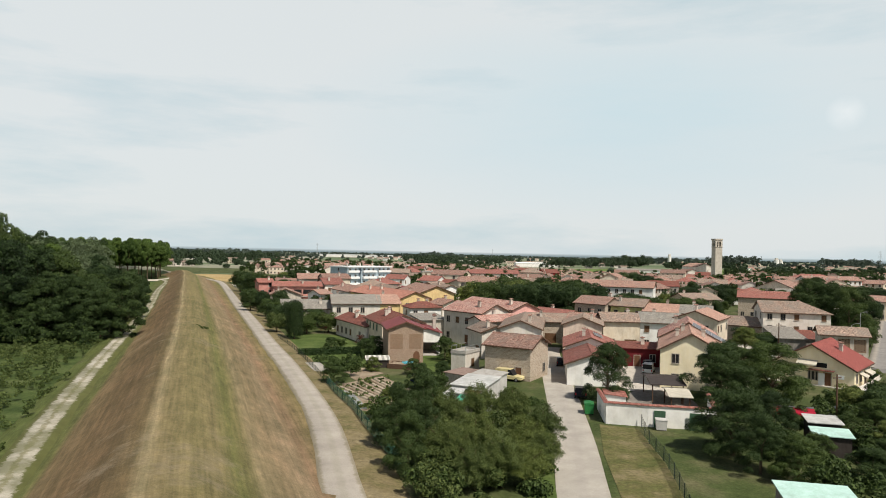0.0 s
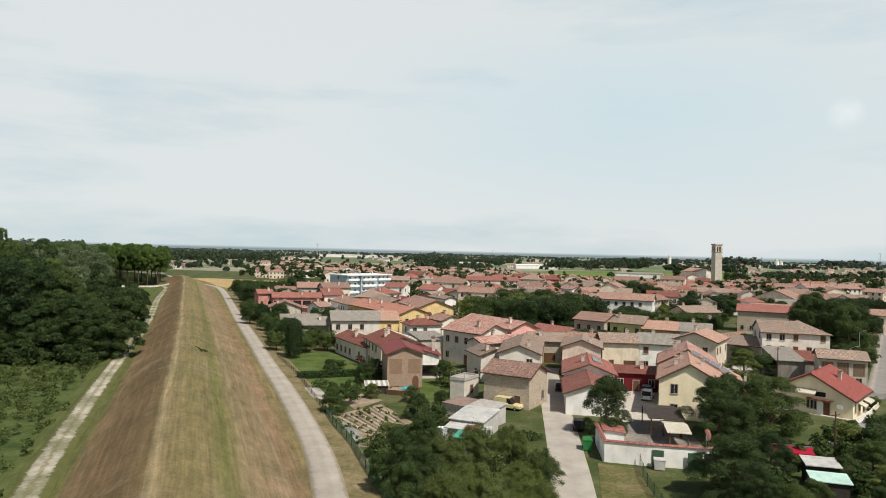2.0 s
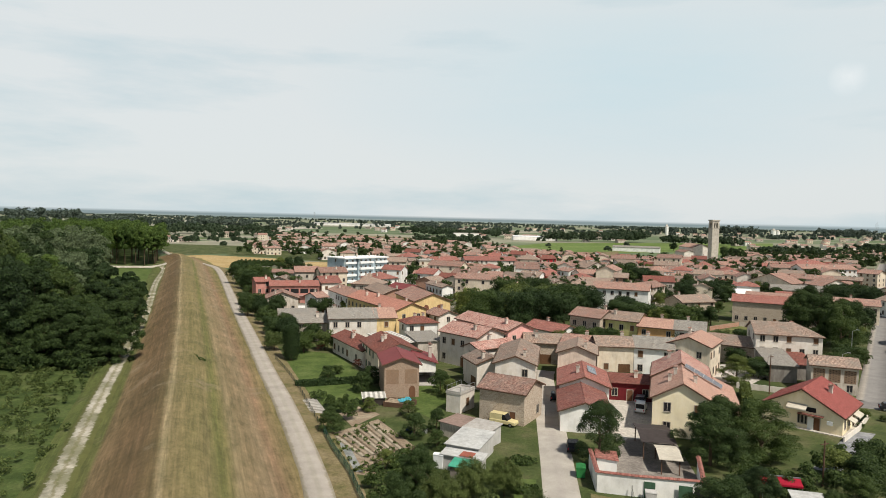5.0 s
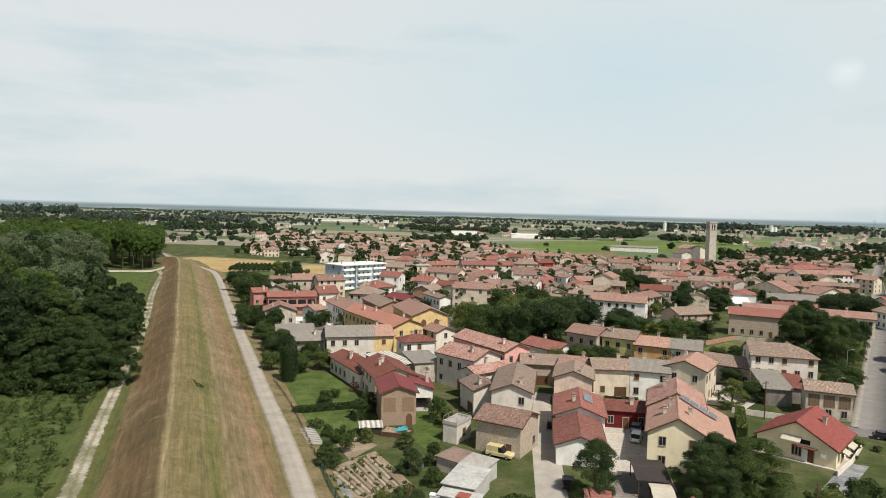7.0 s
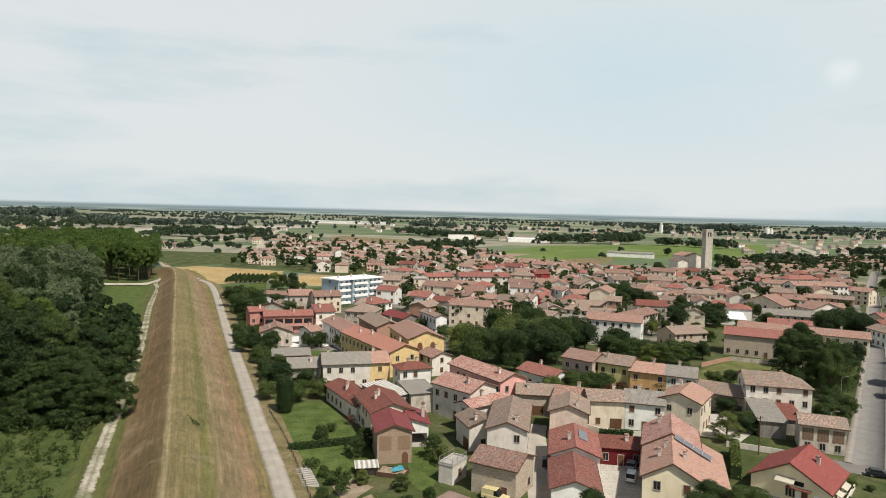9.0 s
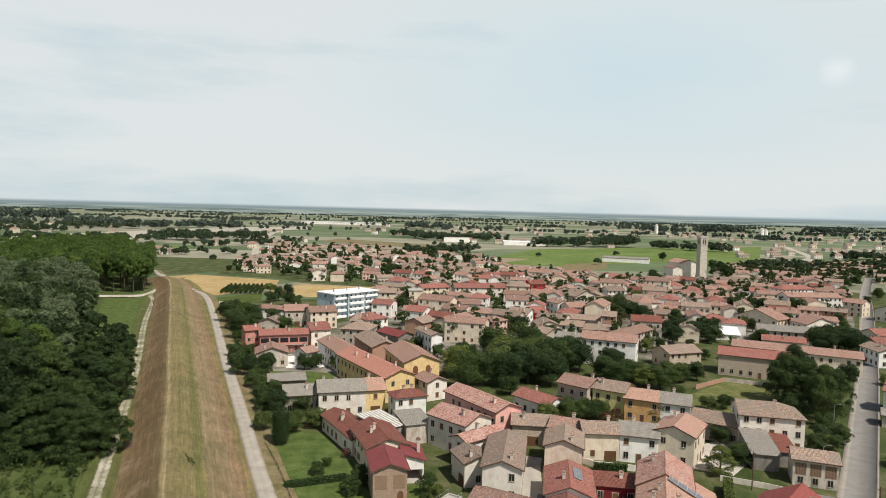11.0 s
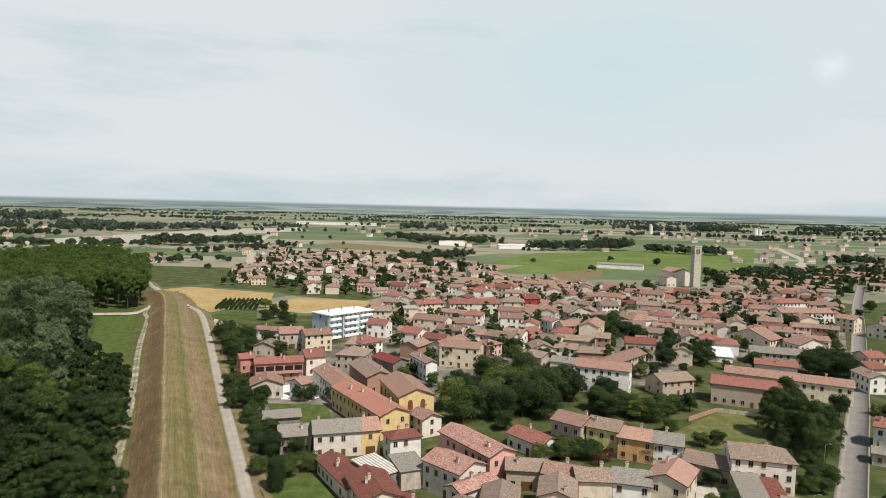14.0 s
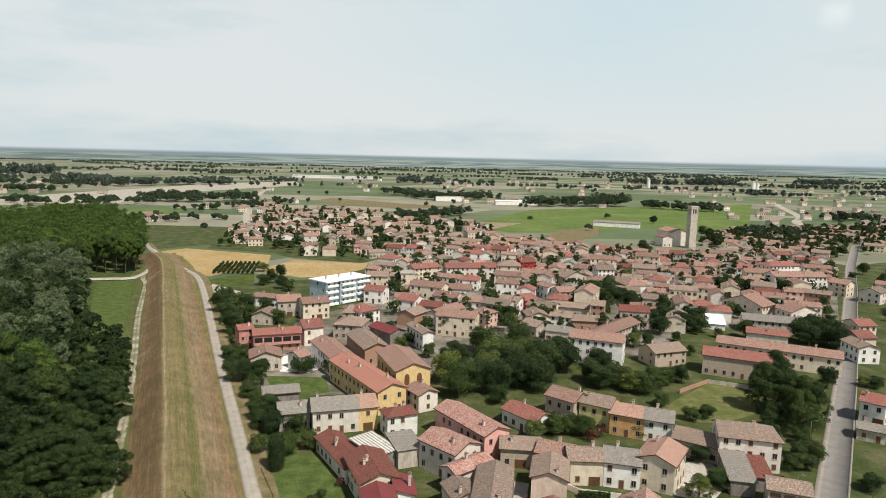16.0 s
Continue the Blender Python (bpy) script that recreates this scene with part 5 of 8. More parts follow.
def scatter(poly, n, gap, turn, pick, seed, group, real=0):
    """Houses spread over a quarter, clear of one another and of the main street; the first ones are things, the rest go into the far mass."""
    rng = random.Random(seed)
    xs, ys = [p[0] for p in poly], [p[1] for p in poly]
    found, tries = [], 0
    while len(found) < n and tries < n * 80:
        tries += 1
        x, y = rng.uniform(min(xs), max(xs)), rng.uniform(min(ys), max(ys))
        if inside(x, y, poly) and off_line(x, y, MAIN, 14) and off_line(x, y, LROAD, 14) and free(x, y, 6.8, gap):
            PLACED.append((x, y, 6.8))
            found.append((y, x, rng.choice(pick), turn + rng.choice((0, 0, 90)) + rng.uniform(-9, 9)))
    found.sort()
    for i, (y, x, k, a) in enumerate(found):
        if i < real:
            o = copy_thing(MODELS[k], pose(x, y, 0, 0, 0, a + (180 if abs(a) > 95 else 0)))
            o["group"], o.scale = group, (rng.uniform(0.85, 1.15), rng.uniform(0.9, 1.1), rng.uniform(0.82, 1.2))
        else:
            FAR_HOUSES.append((x, y, a, k))


CORE = [(-30, 410), (-20, 494), (60, 610), (124, 561), (198, 522), (290, 566), (320, 494), (253, 382), (199, 321), (157, 318), (127, 294), (84, 250), (72, 262), (51, 275), (14, 275), (2, 272), (-12, 307), (-23, 330)]
SUBL = [(-165, 530), (-185, 716), (-200, 880), (-112, 887), (-19, 825), (75, 690), (68, 600), (-20, 500), (-42, 470), (-92, 485), (-110, 520)]
SUBR = [(256, 599), (334, 703), (582, 807), (410, 565), (330, 519), (290, 566)]
RIGHT = [(300, 420), (400, 480), (300, 300), (195, 190), (186, 228), (236, 313)]
GROUP = "village houses"
PLACED += [(241, 580, 8), (237, 607, 16)]
scatter(CORE, 222, 0.0, -20, range(14), 1, GROUP, 165)
scatter(SUBL, 135, 2.2, 12, (0, 0, 3, 5, 8, 2, 7, 10), 2, GROUP, 24)
scatter(SUBR, 90, 3.0, -30, (0, 2, 3, 5, 8, 7, 10), 3, GROUP, 0)
scatter(RIGHT, 40, 0.6, -34, (0, 1, 2, 4, 5), 4, GROUP, 8)
rng = random.Random(9)
for x0, x1, y0, y1, n in ((-330, -250, 690, 770, 4), (-300, -190, 830, 1100, 16), (60, 330, 1060, 1200, 16), (420, 760, 700, 1150, 40), (-200, 700, 1200, 2200, 60), (600, 1500, 1200, 2300, 60), (-900, -300, 1100, 1700, 14)):
    for i in range(n):
        FAR_HOUSES.append((rng.uniform(x0, x1), rng.uniform(y0, y1), rng.uniform(-30, 30), rng.choice((0, 2, 3, 5, 7, 8, 8, 10))))
for m in MODELS:
    for o in (*m.children_recursive, m):
        bpy.data.objects.remove(o)


def far_houses():
    """All houses too far to tell their parts: walls, roofs and window openings in one mass."""
    bm = bmesh.new()
    walls, roofs = ["white", "offwhite", "cream", "plaster"], ["tile", "old", "redtile"]
    for x, y, a, k in FAR_HOUSES:
        L, W, h, kind, wall, roof, _ = MODEL_SIZES[k]
        t = pose(x, y, 0, 0, 0, a)
        first = len(bm.verts)
        wm = walls.index(wall) if wall in walls else 1
        rm = len(walls) + (roofs.index(roof) if roof in roofs else 0)
        rise = W * 0.19
        add_prism(bm, [(-L / 2, -W / 2, 0), (-L / 2, W / 2, 0), (-L / 2, W / 2, h), (-L / 2, 0, h + rise), (-L / 2, -W / 2, h)], (L, 0, 0), wm)
        p, q = L / 2 + 0.4, W / 2 + 0.4
        for s in (1, -1):
            ring = [(-p, s * q, h - 0.15), (p, s * q, h - 0.15), (p, 0, h + rise), (-p, 0, h + rise)]
            add_prism(bm, ring if s < 0 else ring[::-1], (0, 0, 0.16), rm)
        for f in range(max(1, int(h / 3))):
            for i in range(int(L / 3)):
                cx = -L / 2 + 1.6 + 3 * i
                add_box(bm, cx - 0.5, cx + 0.5, -W / 2 - 0.04, -W / 2 + 0.02, 0.9 + 3 * f, 2.2 + 3 * f, 7)
        bm.verts.ensure_lookup_table()
        for v in bm.verts[first:]:
            v.co = t @ v.co
    bmesh.ops.recalc_face_normals(bm, faces=bm.faces[:])
    ob = link_bm("far_houses", bm, [WALL[w] for w in walls] + [ROOF[r] for r in roofs] + [M_GLASS])
    return tagged(ob, "distant village houses with tiled roofs and pale walls", "houses", kind="stuff")


far_houses()


# ---- the wood and other growth ----
def grove(name, spots, leaf, per, size, label, spread=(0.30, 0.5), seed=3, lobes=9):
    """Many crowns in one mesh; spots: (x, y, height, radius, base)."""
    g = np.random.default_rng(seed)
    out = []
    for x, y, h, r, base in spots:
        lb = np.array(lobes_round(int(x * 7 + y * 3), lobes, h, r, base))
        pick = g.choice(len(lb), per, p=lb[:, 3] ** 2 / (lb[:, 3] ** 2).sum())
        d = g.normal(size=(per, 3))
        d /= np.linalg.norm(d, axis=1)[:, None]
        d[:, 2] = np.abs(d[:, 2]) - 0.25
        c = lb[pick, :3] + d * (lb[pick, 3] * (1 - 0.3 * g.random(per) ** 2))[:, None] + (x, y, 0)
        nrm = d + 0.5 * g.normal(size=(per, 3))
        nrm /= np.linalg.norm(nrm, axis=1)[:, None]
        t = np.cross(nrm, g.normal(size=(per, 3)))
        t /= np.linalg.norm(t, axis=1)[:, None]
        s = np.cross(nrm, t)
        k = size * (0.6 + 0.8 * g.random(per))[:, None]
        out.append(np.stack([c - t * k, c - s * k * 0.6 + nrm * k * 0.2, c + t * k, c + s * k * 0.6 + nrm * k * 0.2], 1).reshape(-1, 3))
    v = np.concatenate(out)
    me = bpy.data.meshes.new(name)
    me.from_pydata(v.tolist(), [], np.arange(len(v)).reshape(-1, 4).tolist())
    me.materials.append(M_LEAF[leaf])
    return tagged(new(name, me), label, "trees", kind="stuff")


WOOD = [(-86, 137), (-69, 141), (-82.5, 176), (-96, 212), (-111, 250), (-137, 262), (-176, 342), (-202, 394), (-173, 400), (-200, 478), (-236, 560), (-308, 665), (-362, 682), (-380, 563), (-330, 330), (-230, 150), (-120, 130)]
rng = random.Random(5)
spots, tries = [], 0
while tries < 9000:
    tries += 1
    x, y = rng.uniform(-380, -68), rng.uniform(130, 690)
    if inside(x, y, WOOD) and not any((x - a) ** 2 + (y - b) ** 2 < 50 + 0.03 * y for a, b in spots):
        spots.append((x, y))
spots.sort(key=lambda p: p[1] - 0.35 * p[0])
mass, stood = {0: [], 2: [], 3: [], 8: []}, 0
for i, (x, y) in enumerate(spots):
    edge = min(math.hypot(x - p.x, y - p.y) for p in PATHL)
    h = rng.uniform(20, 29) if edge > 42 else rng.uniform(15, 20) if edge > 24 else rng.uniform(11, 15) if edge > 12 else rng.uniform(8, 12)
    if y > 330:
        h = rng.uniform(20, 28)
    elif y < 188:
        h = rng.uniform(25, 30.5) if edge > 34 else rng.uniform(17, 22) if edge > 18 else rng.uniform(11, 15)
    pale = 225 < y < 395 and rng.random() < 0.34
    if y > 392 and x > -262 and (y < 430 or x > -1.05 * (y - 400) * 0.55 - 200) and stood < 34:
        stood += 1
        tree(x, y, rng.uniform(22, 25.5), rng.uniform(4.6, 6.4), "stand", group="wood by the levee")
    elif i < 78:
        tree(x, y, h, min(7.4, h * (rng.uniform(0.36, 0.44) if y < 188 else rng.uniform(0.29, 0.38))), "pale" if pale else "deep" if y < 205 and rng.random() < 0.5 else "tall", group="wood by the levee")
    else:
        mass[8 if y > 392 else 3 if pale else rng.choice((0, 2, 2, 3))].append((x, y, h, min(7.2, h * 0.34), 2.0))
for k, label in ((0, "dense green broadleaf wood behind the levee"), (2, "dark shaded trees of the wood"), (3, "pale silvery willows of the wood"), (8, "dense dark stand of tall straight trees")):
    grove("wood", mass[k], k, 2400, 0.42, label, seed=k, lobes=12)
for k in range(8):
    tree(-96 + 3.9 * k, 140.5 + 1.5 * math.sin(k * 2.1), 12.5 + 1.8 * math.cos(k * 1.7), 5.0, "deep", group="wood by the levee")
rng = random.Random(16)
skirt = []
for (ax, ay), (bx, by) in zip(WOOD[:7], WOOD[1:8]):
    for i in range(int(math.hypot(bx - ax, by - ay) * 0.9)):
        t = rng.random()
        skirt.append((ax + (bx - ax) * t + rng.uniform(-7, 3), ay + (by - ay) * t + rng.uniform(-6, 2), rng.uniform(2.5, 7), rng.uniform(1.6, 2.9), 0.0))
for i in range(40):
    skirt.append((rng.uniform(-125, -66), rng.uniform(130, 142), rng.uniform(1.5, 5), rng.uniform(1.0, 2.2), 0.0))
skirt = [b for b in skirt if off_line(b[0], b[1], PATHL, 5.5)]
grove("underwood", skirt, 7, 420, 0.24, "leafy shrubs along the foot of the wood", seed=17, lobes=7)
rng = random.Random(6)
scrub = []
for i in range(1700):
    p = PATHL[rng.randrange(12, 62)]
    o = rng.uniform(4, 60) ** 1.0
    x, y = p.x - o * 0.93 + rng.uniform(-2, 2), p.y - o * 0.37 + rng.uniform(-2, 2)
    if y < 150:
        scrub.append((x, y, rng.uniform(0.6, 2.4) * (1 + 0.02 * o), rng.uniform(0.4, 0.95), 0.0))
grove("saplings", scrub, 1, 95, 0.15, "young saplings and tall weeds in the scrub", seed=8, lobes=5)
scrub = []
for i in range(900):
    p = PATHL[rng.randrange(8, 60)]
    o = rng.uniform(3.5, 55)
    x, y = p.x - o * 0.93 + rng.uniform(-2, 2), p.y - o * 0.37 + rng.uniform(-2, 2)
    scrub.append((x, y, rng.uniform(0.4, 1.1), rng.uniform(0.6, 1.6), 0.0))
grove("weeds", scrub, 1, 90, 0.13, "low light green weeds in the scrub", seed=9, lobes=5)


def belt(x0, y0, x1, y1, deep, h, n, seed):
    g = random.Random(seed)
    return [(x0 + (x1 - x0) * t + g.uniform(-1, 1) * deep, y0 + (y1 - y0) * t + g.uniform(-1, 1) * deep, h * g.uniform(0.75, 1.15), h * g.uniform(0.38, 0.6), 0.5) for t in (g.random() for i in range(n))]


far = []
for i, (x0, y0, x1, y1, deep, h, n) in enumerate([
    (-1160, 1760, -1010, 1850, 30, 34, 60), (-1100, 1450, -640, 1340, 30, 16, 70), (-834, 1571, -640, 1400, 25, 22, 50), (-640, 1400, -470, 1590, 25, 20, 60), (-396, 1000, -270, 1040, 22, 17, 60), (-620, 900, -400, 940, 25, 13, 60),
    (-760, 1150, -640, 1180, 25, 14, 30), (-44, 1900, 48, 1953, 30, 22, 30), (-65, 1345, 15, 1180, 20, 16, 40), (15, 1171, 136, 1211, 20, 17, 40), (-25, 775, 50, 877, 14, 13, 34), (185, 1069, 300, 1100, 22, 17, 50), (300, 1100, 340, 1110, 14, 22, 30),
    (368, 1090, 472, 1022, 14, 14, 50), (884, 2179, 1031, 2174, 30, 30, 50), (337, 672, 390, 672, 12, 13, 36), (388, 672, 420, 650, 12, 9, 18), (570, 906, 640, 919, 20, 12, 30), (480, 697, 492, 700, 6, 13, 6), (1420, 2453, 1673, 2583, 40, 28, 80), (700, 2300, 900, 2320, 60, 20, 40)]):
    far += belt(x0, y0, x1, y1, deep, h, n, i)
far += belt(-345, 715, -215, 735, 34, 8, 34, 60) + belt(-300, 830, -200, 1040, 30, 9, 44, 61)
rng = random.Random(12)
for i in range(70):
    y = rng.uniform(640, 2400)
    far.append((rng.uniform(-0.55, 0.75) * y, y, rng.uniform(4, 9), rng.uniform(2.5, 5), 0.3))
for i in range(84):
    y = rng.uniform(1500, 4400)
    x = rng.uniform(-0.7, 0.75) * y
    far += belt(x, y, x + rng.uniform(60, 480), y + rng.uniform(-60, 60), 15 + y / 150, rng.uniform(8, 14), 26, 100 + i)
for i in range(60):
    x = -3300 + 110 * i
    far += belt(x, 4350, x + 130, 4350 + rng.uniform(-60, 60), 60, rng.uniform(6, 9), 14, 300 + i)
near_far = [p for p in far if p[1] < 1400 and off_line(p[0], p[1], LROAD, 12)]
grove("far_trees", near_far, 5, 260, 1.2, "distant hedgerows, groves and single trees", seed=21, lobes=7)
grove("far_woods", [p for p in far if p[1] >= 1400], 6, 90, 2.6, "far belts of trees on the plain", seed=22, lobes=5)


def village_trees(poly, n, seed, gap=3.2):
    rng = random.Random(seed)
    xs, ys = [p[0] for p in poly], [p[1] for p in poly]
    out, tries = [], 0
    while len(out) < n and tries < n * 60:
        tries += 1
        x, y = rng.uniform(min(xs), max(xs)), rng.uniform(min(ys), max(ys))
        if inside(x, y, poly) and off_line(x, y, MAIN, 7) and all((x - a) ** 2 + (y - b) ** 2 > (0.55 * c + gap) ** 2 for a, b, c in PLACED):
            out.append((x, y, rng.uniform(5, 12.5), rng.uniform(1.9, 4.2), 0.6))
    return out


grove("village_trees", village_trees(CORE, 330, 31, 0.3) + village_trees(RIGHT, 300, 34, 0.0), 2, 420, 0.46, "dark garden trees between the village roofs", seed=31, lobes=8)
grove("suburb_trees", village_trees(SUBL, 330, 32, 1.5) + village_trees(SUBR, 560, 33, 1.0), 2, 260, 0.7, "garden trees of the outer village", seed=32, lobes=8)

# ---- trees of the gardens and streets ----
tree(-4.4, 67.7, 6.5, 2.6, "shady")
tree(-1.9, 77.0, 6.5, 2.6, "shady")
tree(-2.8, 60.6, 5.4, 2.4, "shady")
tree(-1.4, 66.7, 5.4, 2.4, "shady")
tree(0.8, 72.7, 6.3, 3.1, "spray")
tree(4.5, 76.5, 6.3, 3.1, "spray")
tree(3.4, 62.8, 6.3, 3.1, "spray")
tree(0.9, 60.6, 6.3, 3.1, "spray")
tree(8.6, 78.8, 5.6, 2.8, "spray")
tree(8.4, 65.3, 5.6, 2.8, "spray")
tree(5.6, 57.8, 5.6, 2.8, "spray")
tree(10.9, 69.2, 5.6, 2.8, "spray")
tree(9.8, 61.4, 4.8, 2.4, "spray")
tree(3.2, 56.7, 4.8, 2.4, "spray")
tree(7.7, 57.9, 4.8, 2.4, "spray")
tree(30.6, 62.8, 5.4, 2.8, "shady")
tree(23.2, 91.3, 8.1, 3.9, "near")
tree(38.5, 90.5, 8.2, 4.9, "shady")
tree(46.5, 92.5, 8.6, 5.0, "shady")
tree(42.5, 95.5, 8.0, 4.3, "shady")
tree(30.5, 68.5, 6.9, 4.5, "shady")
tree(33.0, 60.5, 4.2, 2.8, "shady")
tree(39.5, 60.0, 3.2, 2.6, "shady")
tree(54.1, 87.2, 4.3, 2.7, "broad")
tree(60.2, 90.2, 4.3, 2.7, "broad")
tree(55.6, 83.7, 4.3, 2.7, "broad")
tree(49.6, 75.2, 4.6, 2.8, "near")
tree(47.6, 69.5, 3.6, 2.2, "near")
tree(49.5, 66.0, 3.8, 2.4, "shady")
tree(38.6, 76.5, 5.0, 2.8, "shady")
tree(45.6, 73.5, 3.4, 1.9, "shady")
tree(44.6, 66.0, 2.6, 1.7, "shady")
tree(38.2, 66.5, 3.0, 1.9, "shady")
tree(-52.8, 198.1, 5.4, 3.2, "broad")
tree(-48.1, 190.2, 5.4, 3.2, "broad")
tree(-43.0, 186.6, 5.4, 3.2, "broad")
tree(-43.5, 174.8, 5.4, 3.2, "broad")
tree(-46.2, 181.5, 5.4, 3.2, "broad")
tree(-40.7, 178.9, 5.4, 3.2, "broad")
tree(-33.0, 172.5, 5.4, 3.2, "broad")
tree(-27.9, 162.9, 5.4, 3.2, "broad")
tree(-40.0, 160.4, 5.4, 3.2, "broad")
tree(-32.5, 159.5, 5.4, 3.2, "broad")
tree(-57.7, 212.1, 7.6, 3.5, "dark")
tree(-53.0, 216.1, 7.6, 3.5, "dark")
tree(-61.5, 211.9, 7.6, 3.5, "dark")
tree(-39.0, 171.1, 7.6, 3.5, "dark")
tree(-85.7, 290.9, 9.7, 5.4, "broad")
tree(-87.4, 309.4, 9.7, 5.4, "broad")
tree(-94.6, 308.9, 9.7, 5.4, "broad")
tree(-78.1, 271.7, 9.7, 5.4, "broad")
tree(-82.6, 313.8, 8.6, 3.9, "dark")
tree(-76.4, 291.5, 8.6, 3.9, "dark")
tree(-95.7, 325.4, 8.6, 3.9, "dark")
tree(-85.9, 401.4, 8.6, 3.9, "dark")
tree(-77.8, 366.1, 8.6, 3.9, "dark")
tree(-87.5, 382.4, 8.6, 3.9, "dark")
tree(-74.4, 314.3, 6.5, 4.3, "broad")
tree(-62.8, 288.9, 6.5, 4.3, "broad")
tree(-90.5, 376.2, 6.5, 4.3, "broad")
tree(-73.0, 361.1, 6.5, 4.3, "broad")
tree(-101.1, 420.5, 6.5, 4.3, "broad")
tree(-65.2, 225.1, 5.4, 3.5, "dark")
tree(-60.4, 222.2, 5.4, 3.5, "dark")
tree(-54.5, 222.4, 5.4, 3.5, "dark")
tree(-55.2, 231.0, 5.4, 3.5, "dark")
tree(-41.9, 222.9, 5.4, 3.5, "dark")
tree(-64.7, 232.8, 5.4, 3.2, "broad")
tree(-70.1, 237.2, 5.4, 3.2, "broad")
tree(-37.9, 223.1, 5.4, 3.2, "broad")
tree(-31.2, 223.4, 5.4, 3.2, "broad")
tree(-12.9, 275.4, 5.4, 3.2, "broad")
tree(-7.2, 252.7, 5.4, 3.2, "broad")
tree(-4.2, 258.3, 5.4, 3.2, "broad")
tree(-9.0, 242.4, 5.4, 3.2, "broad")
tree(-23.3, 291.3, 5.4, 3.2, "broad")
tree(-18.1, 237.2, 5.4, 3.2, "broad")
tree(3.5, 243.0, 5.4, 3.2, "broad")
tree(24.6, 244.0, 11.9, 6.5, "broad")
tree(29.8, 237.0, 11.9, 6.5, "broad")
tree(26.9, 230.1, 11.9, 6.5, "broad")
tree(37.4, 244.6, 11.9, 6.5, "broad")
tree(38.6, 232.8, 11.9, 6.5, "broad")
tree(43.3, 230.8, 11.9, 6.5, "broad")
tree(32.0, 226.0, 11.9, 6.5, "broad")
tree(44.2, 224.3, 11.9, 6.5, "broad")
tree(52.1, 235.7, 10.8, 5.9, "dark")
tree(53.1, 226.8, 10.8, 5.9, "dark")
tree(47.4, 226.6, 10.8, 5.9, "dark")
tree(39.7, 255.0, 10.8, 5.9, "dark")
tree(25.1, 225.7, 10.8, 5.9, "dark")
tree(40.0, 224.2, 10.8, 5.9, "dark")
tree(16.0, 236.4, 6.5, 3.8, "broad")
tree(10.2, 233.8, 6.5, 3.8, "broad")
tree(13.5, 243.5, 6.5, 3.8, "broad")
tree(22.5, 254.2, 6.5, 3.8, "broad")
tree(54.2, 279.2, 6.5, 3.8, "broad")
tree(52.5, 284.0, 6.5, 3.8, "broad")
tree(41.4, 291.8, 6.5, 3.8, "broad")
tree(41.7, 269.3, 6.5, 3.8, "broad")
tree(42.3, 299.0, 7.6, 4.9, "dark")
tree(21.6, 392.5, 7.6, 4.9, "dark")
tree(59.3, 361.6, 7.6, 4.9, "dark")
tree(68.1, 367.6, 7.6, 4.9, "dark")
tree(65.8, 227.3, 7.6, 4.9, "dark")
tree(64.8, 231.7, 7.6, 4.9, "dark")
tree(97.0, 354.3, 10.8, 7.0, "broad")
tree(106.6, 365.4, 10.8, 7.0, "broad")
tree(89.1, 348.7, 10.8, 7.0, "broad")
tree(111.2, 340.9, 7.6, 4.3, "dark")
tree(96.3, 284.9, 7.6, 4.3, "dark")
tree(89.5, 268.9, 7.6, 4.3, "dark")
tree(110.4, 311.0, 7.6, 4.3, "dark")
tree(110.3, 299.6, 7.6, 4.3, "dark")
tree(12.7, 200.2, 11.9, 5.9, "broad")
tree(17.4, 205.6, 11.9, 5.9, "broad")
tree(9.5, 214.6, 11.9, 5.9, "broad")
tree(23.3, 215.1, 11.9, 5.9, "broad")
tree(25.4, 204.1, 11.9, 5.9, "broad")
tree(32.5, 209.8, 10.8, 5.9, "dark")
tree(38.7, 215.7, 10.8, 5.9, "dark")
tree(39.7, 206.4, 10.8, 5.9, "dark")
tree(32.1, 221.5, 10.8, 5.9, "dark")
tree(42.0, 186.9, 5.4, 3.5, "broad")
tree(37.6, 172.9, 5.4, 3.5, "broad")
tree(41.6, 174.3, 5.4, 3.5, "broad")
tree(44.6, 173.1, 5.4, 3.5, "broad")
tree(37.2, 176.8, 5.4, 3.5, "broad")
tree(46.8, 173.1, 5.4, 3.5, "broad")
tree(62.3, 172.2, 5.4, 3.5, "broad")
tree(31.9, 171.5, 5.4, 3.5, "broad")
tree(51.1, 181.3, 5.4, 3.5, "broad")
tree(25.1, 195.7, 5.4, 3.5, "broad")
tree(46.8, 168.7, 3.8, 2.2, "red")
tree(50.3, 171.9, 3.8, 2.2, "red")
tree(60.7, 210.8, 7.6, 5.4, "broad")
tree(67.2, 212.9, 7.6, 5.4, "broad")
tree(70.8, 207.5, 7.6, 5.4, "broad")
tree(74.1, 205.8, 7.6, 5.4, "broad")
tree(80.0, 211.5, 7.6, 5.4, "broad")
tree(58.9, 216.5, 7.6, 5.4, "broad")
tree(116.4, 300.0, 8.6, 5.4, "dark")
tree(117.0, 289.5, 8.6, 5.4, "dark")
tree(119.3, 286.3, 8.6, 5.4, "dark")
tree(128.2, 297.1, 8.6, 5.4, "dark")
tree(106.3, 282.2, 8.6, 5.4, "dark")
tree(179.0, 388.5, 8.6, 5.4, "dark")
tree(181.2, 382.8, 8.6, 5.4, "dark")
tree(186.9, 377.6, 8.6, 5.4, "dark")
tree(198.3, 396.2, 8.6, 5.4, "dark")
tree(127.6, 312.1, 7.6, 4.9, "broad")
tree(117.3, 307.5, 7.6, 4.9, "broad")
tree(126.5, 286.7, 7.6, 4.9, "broad")
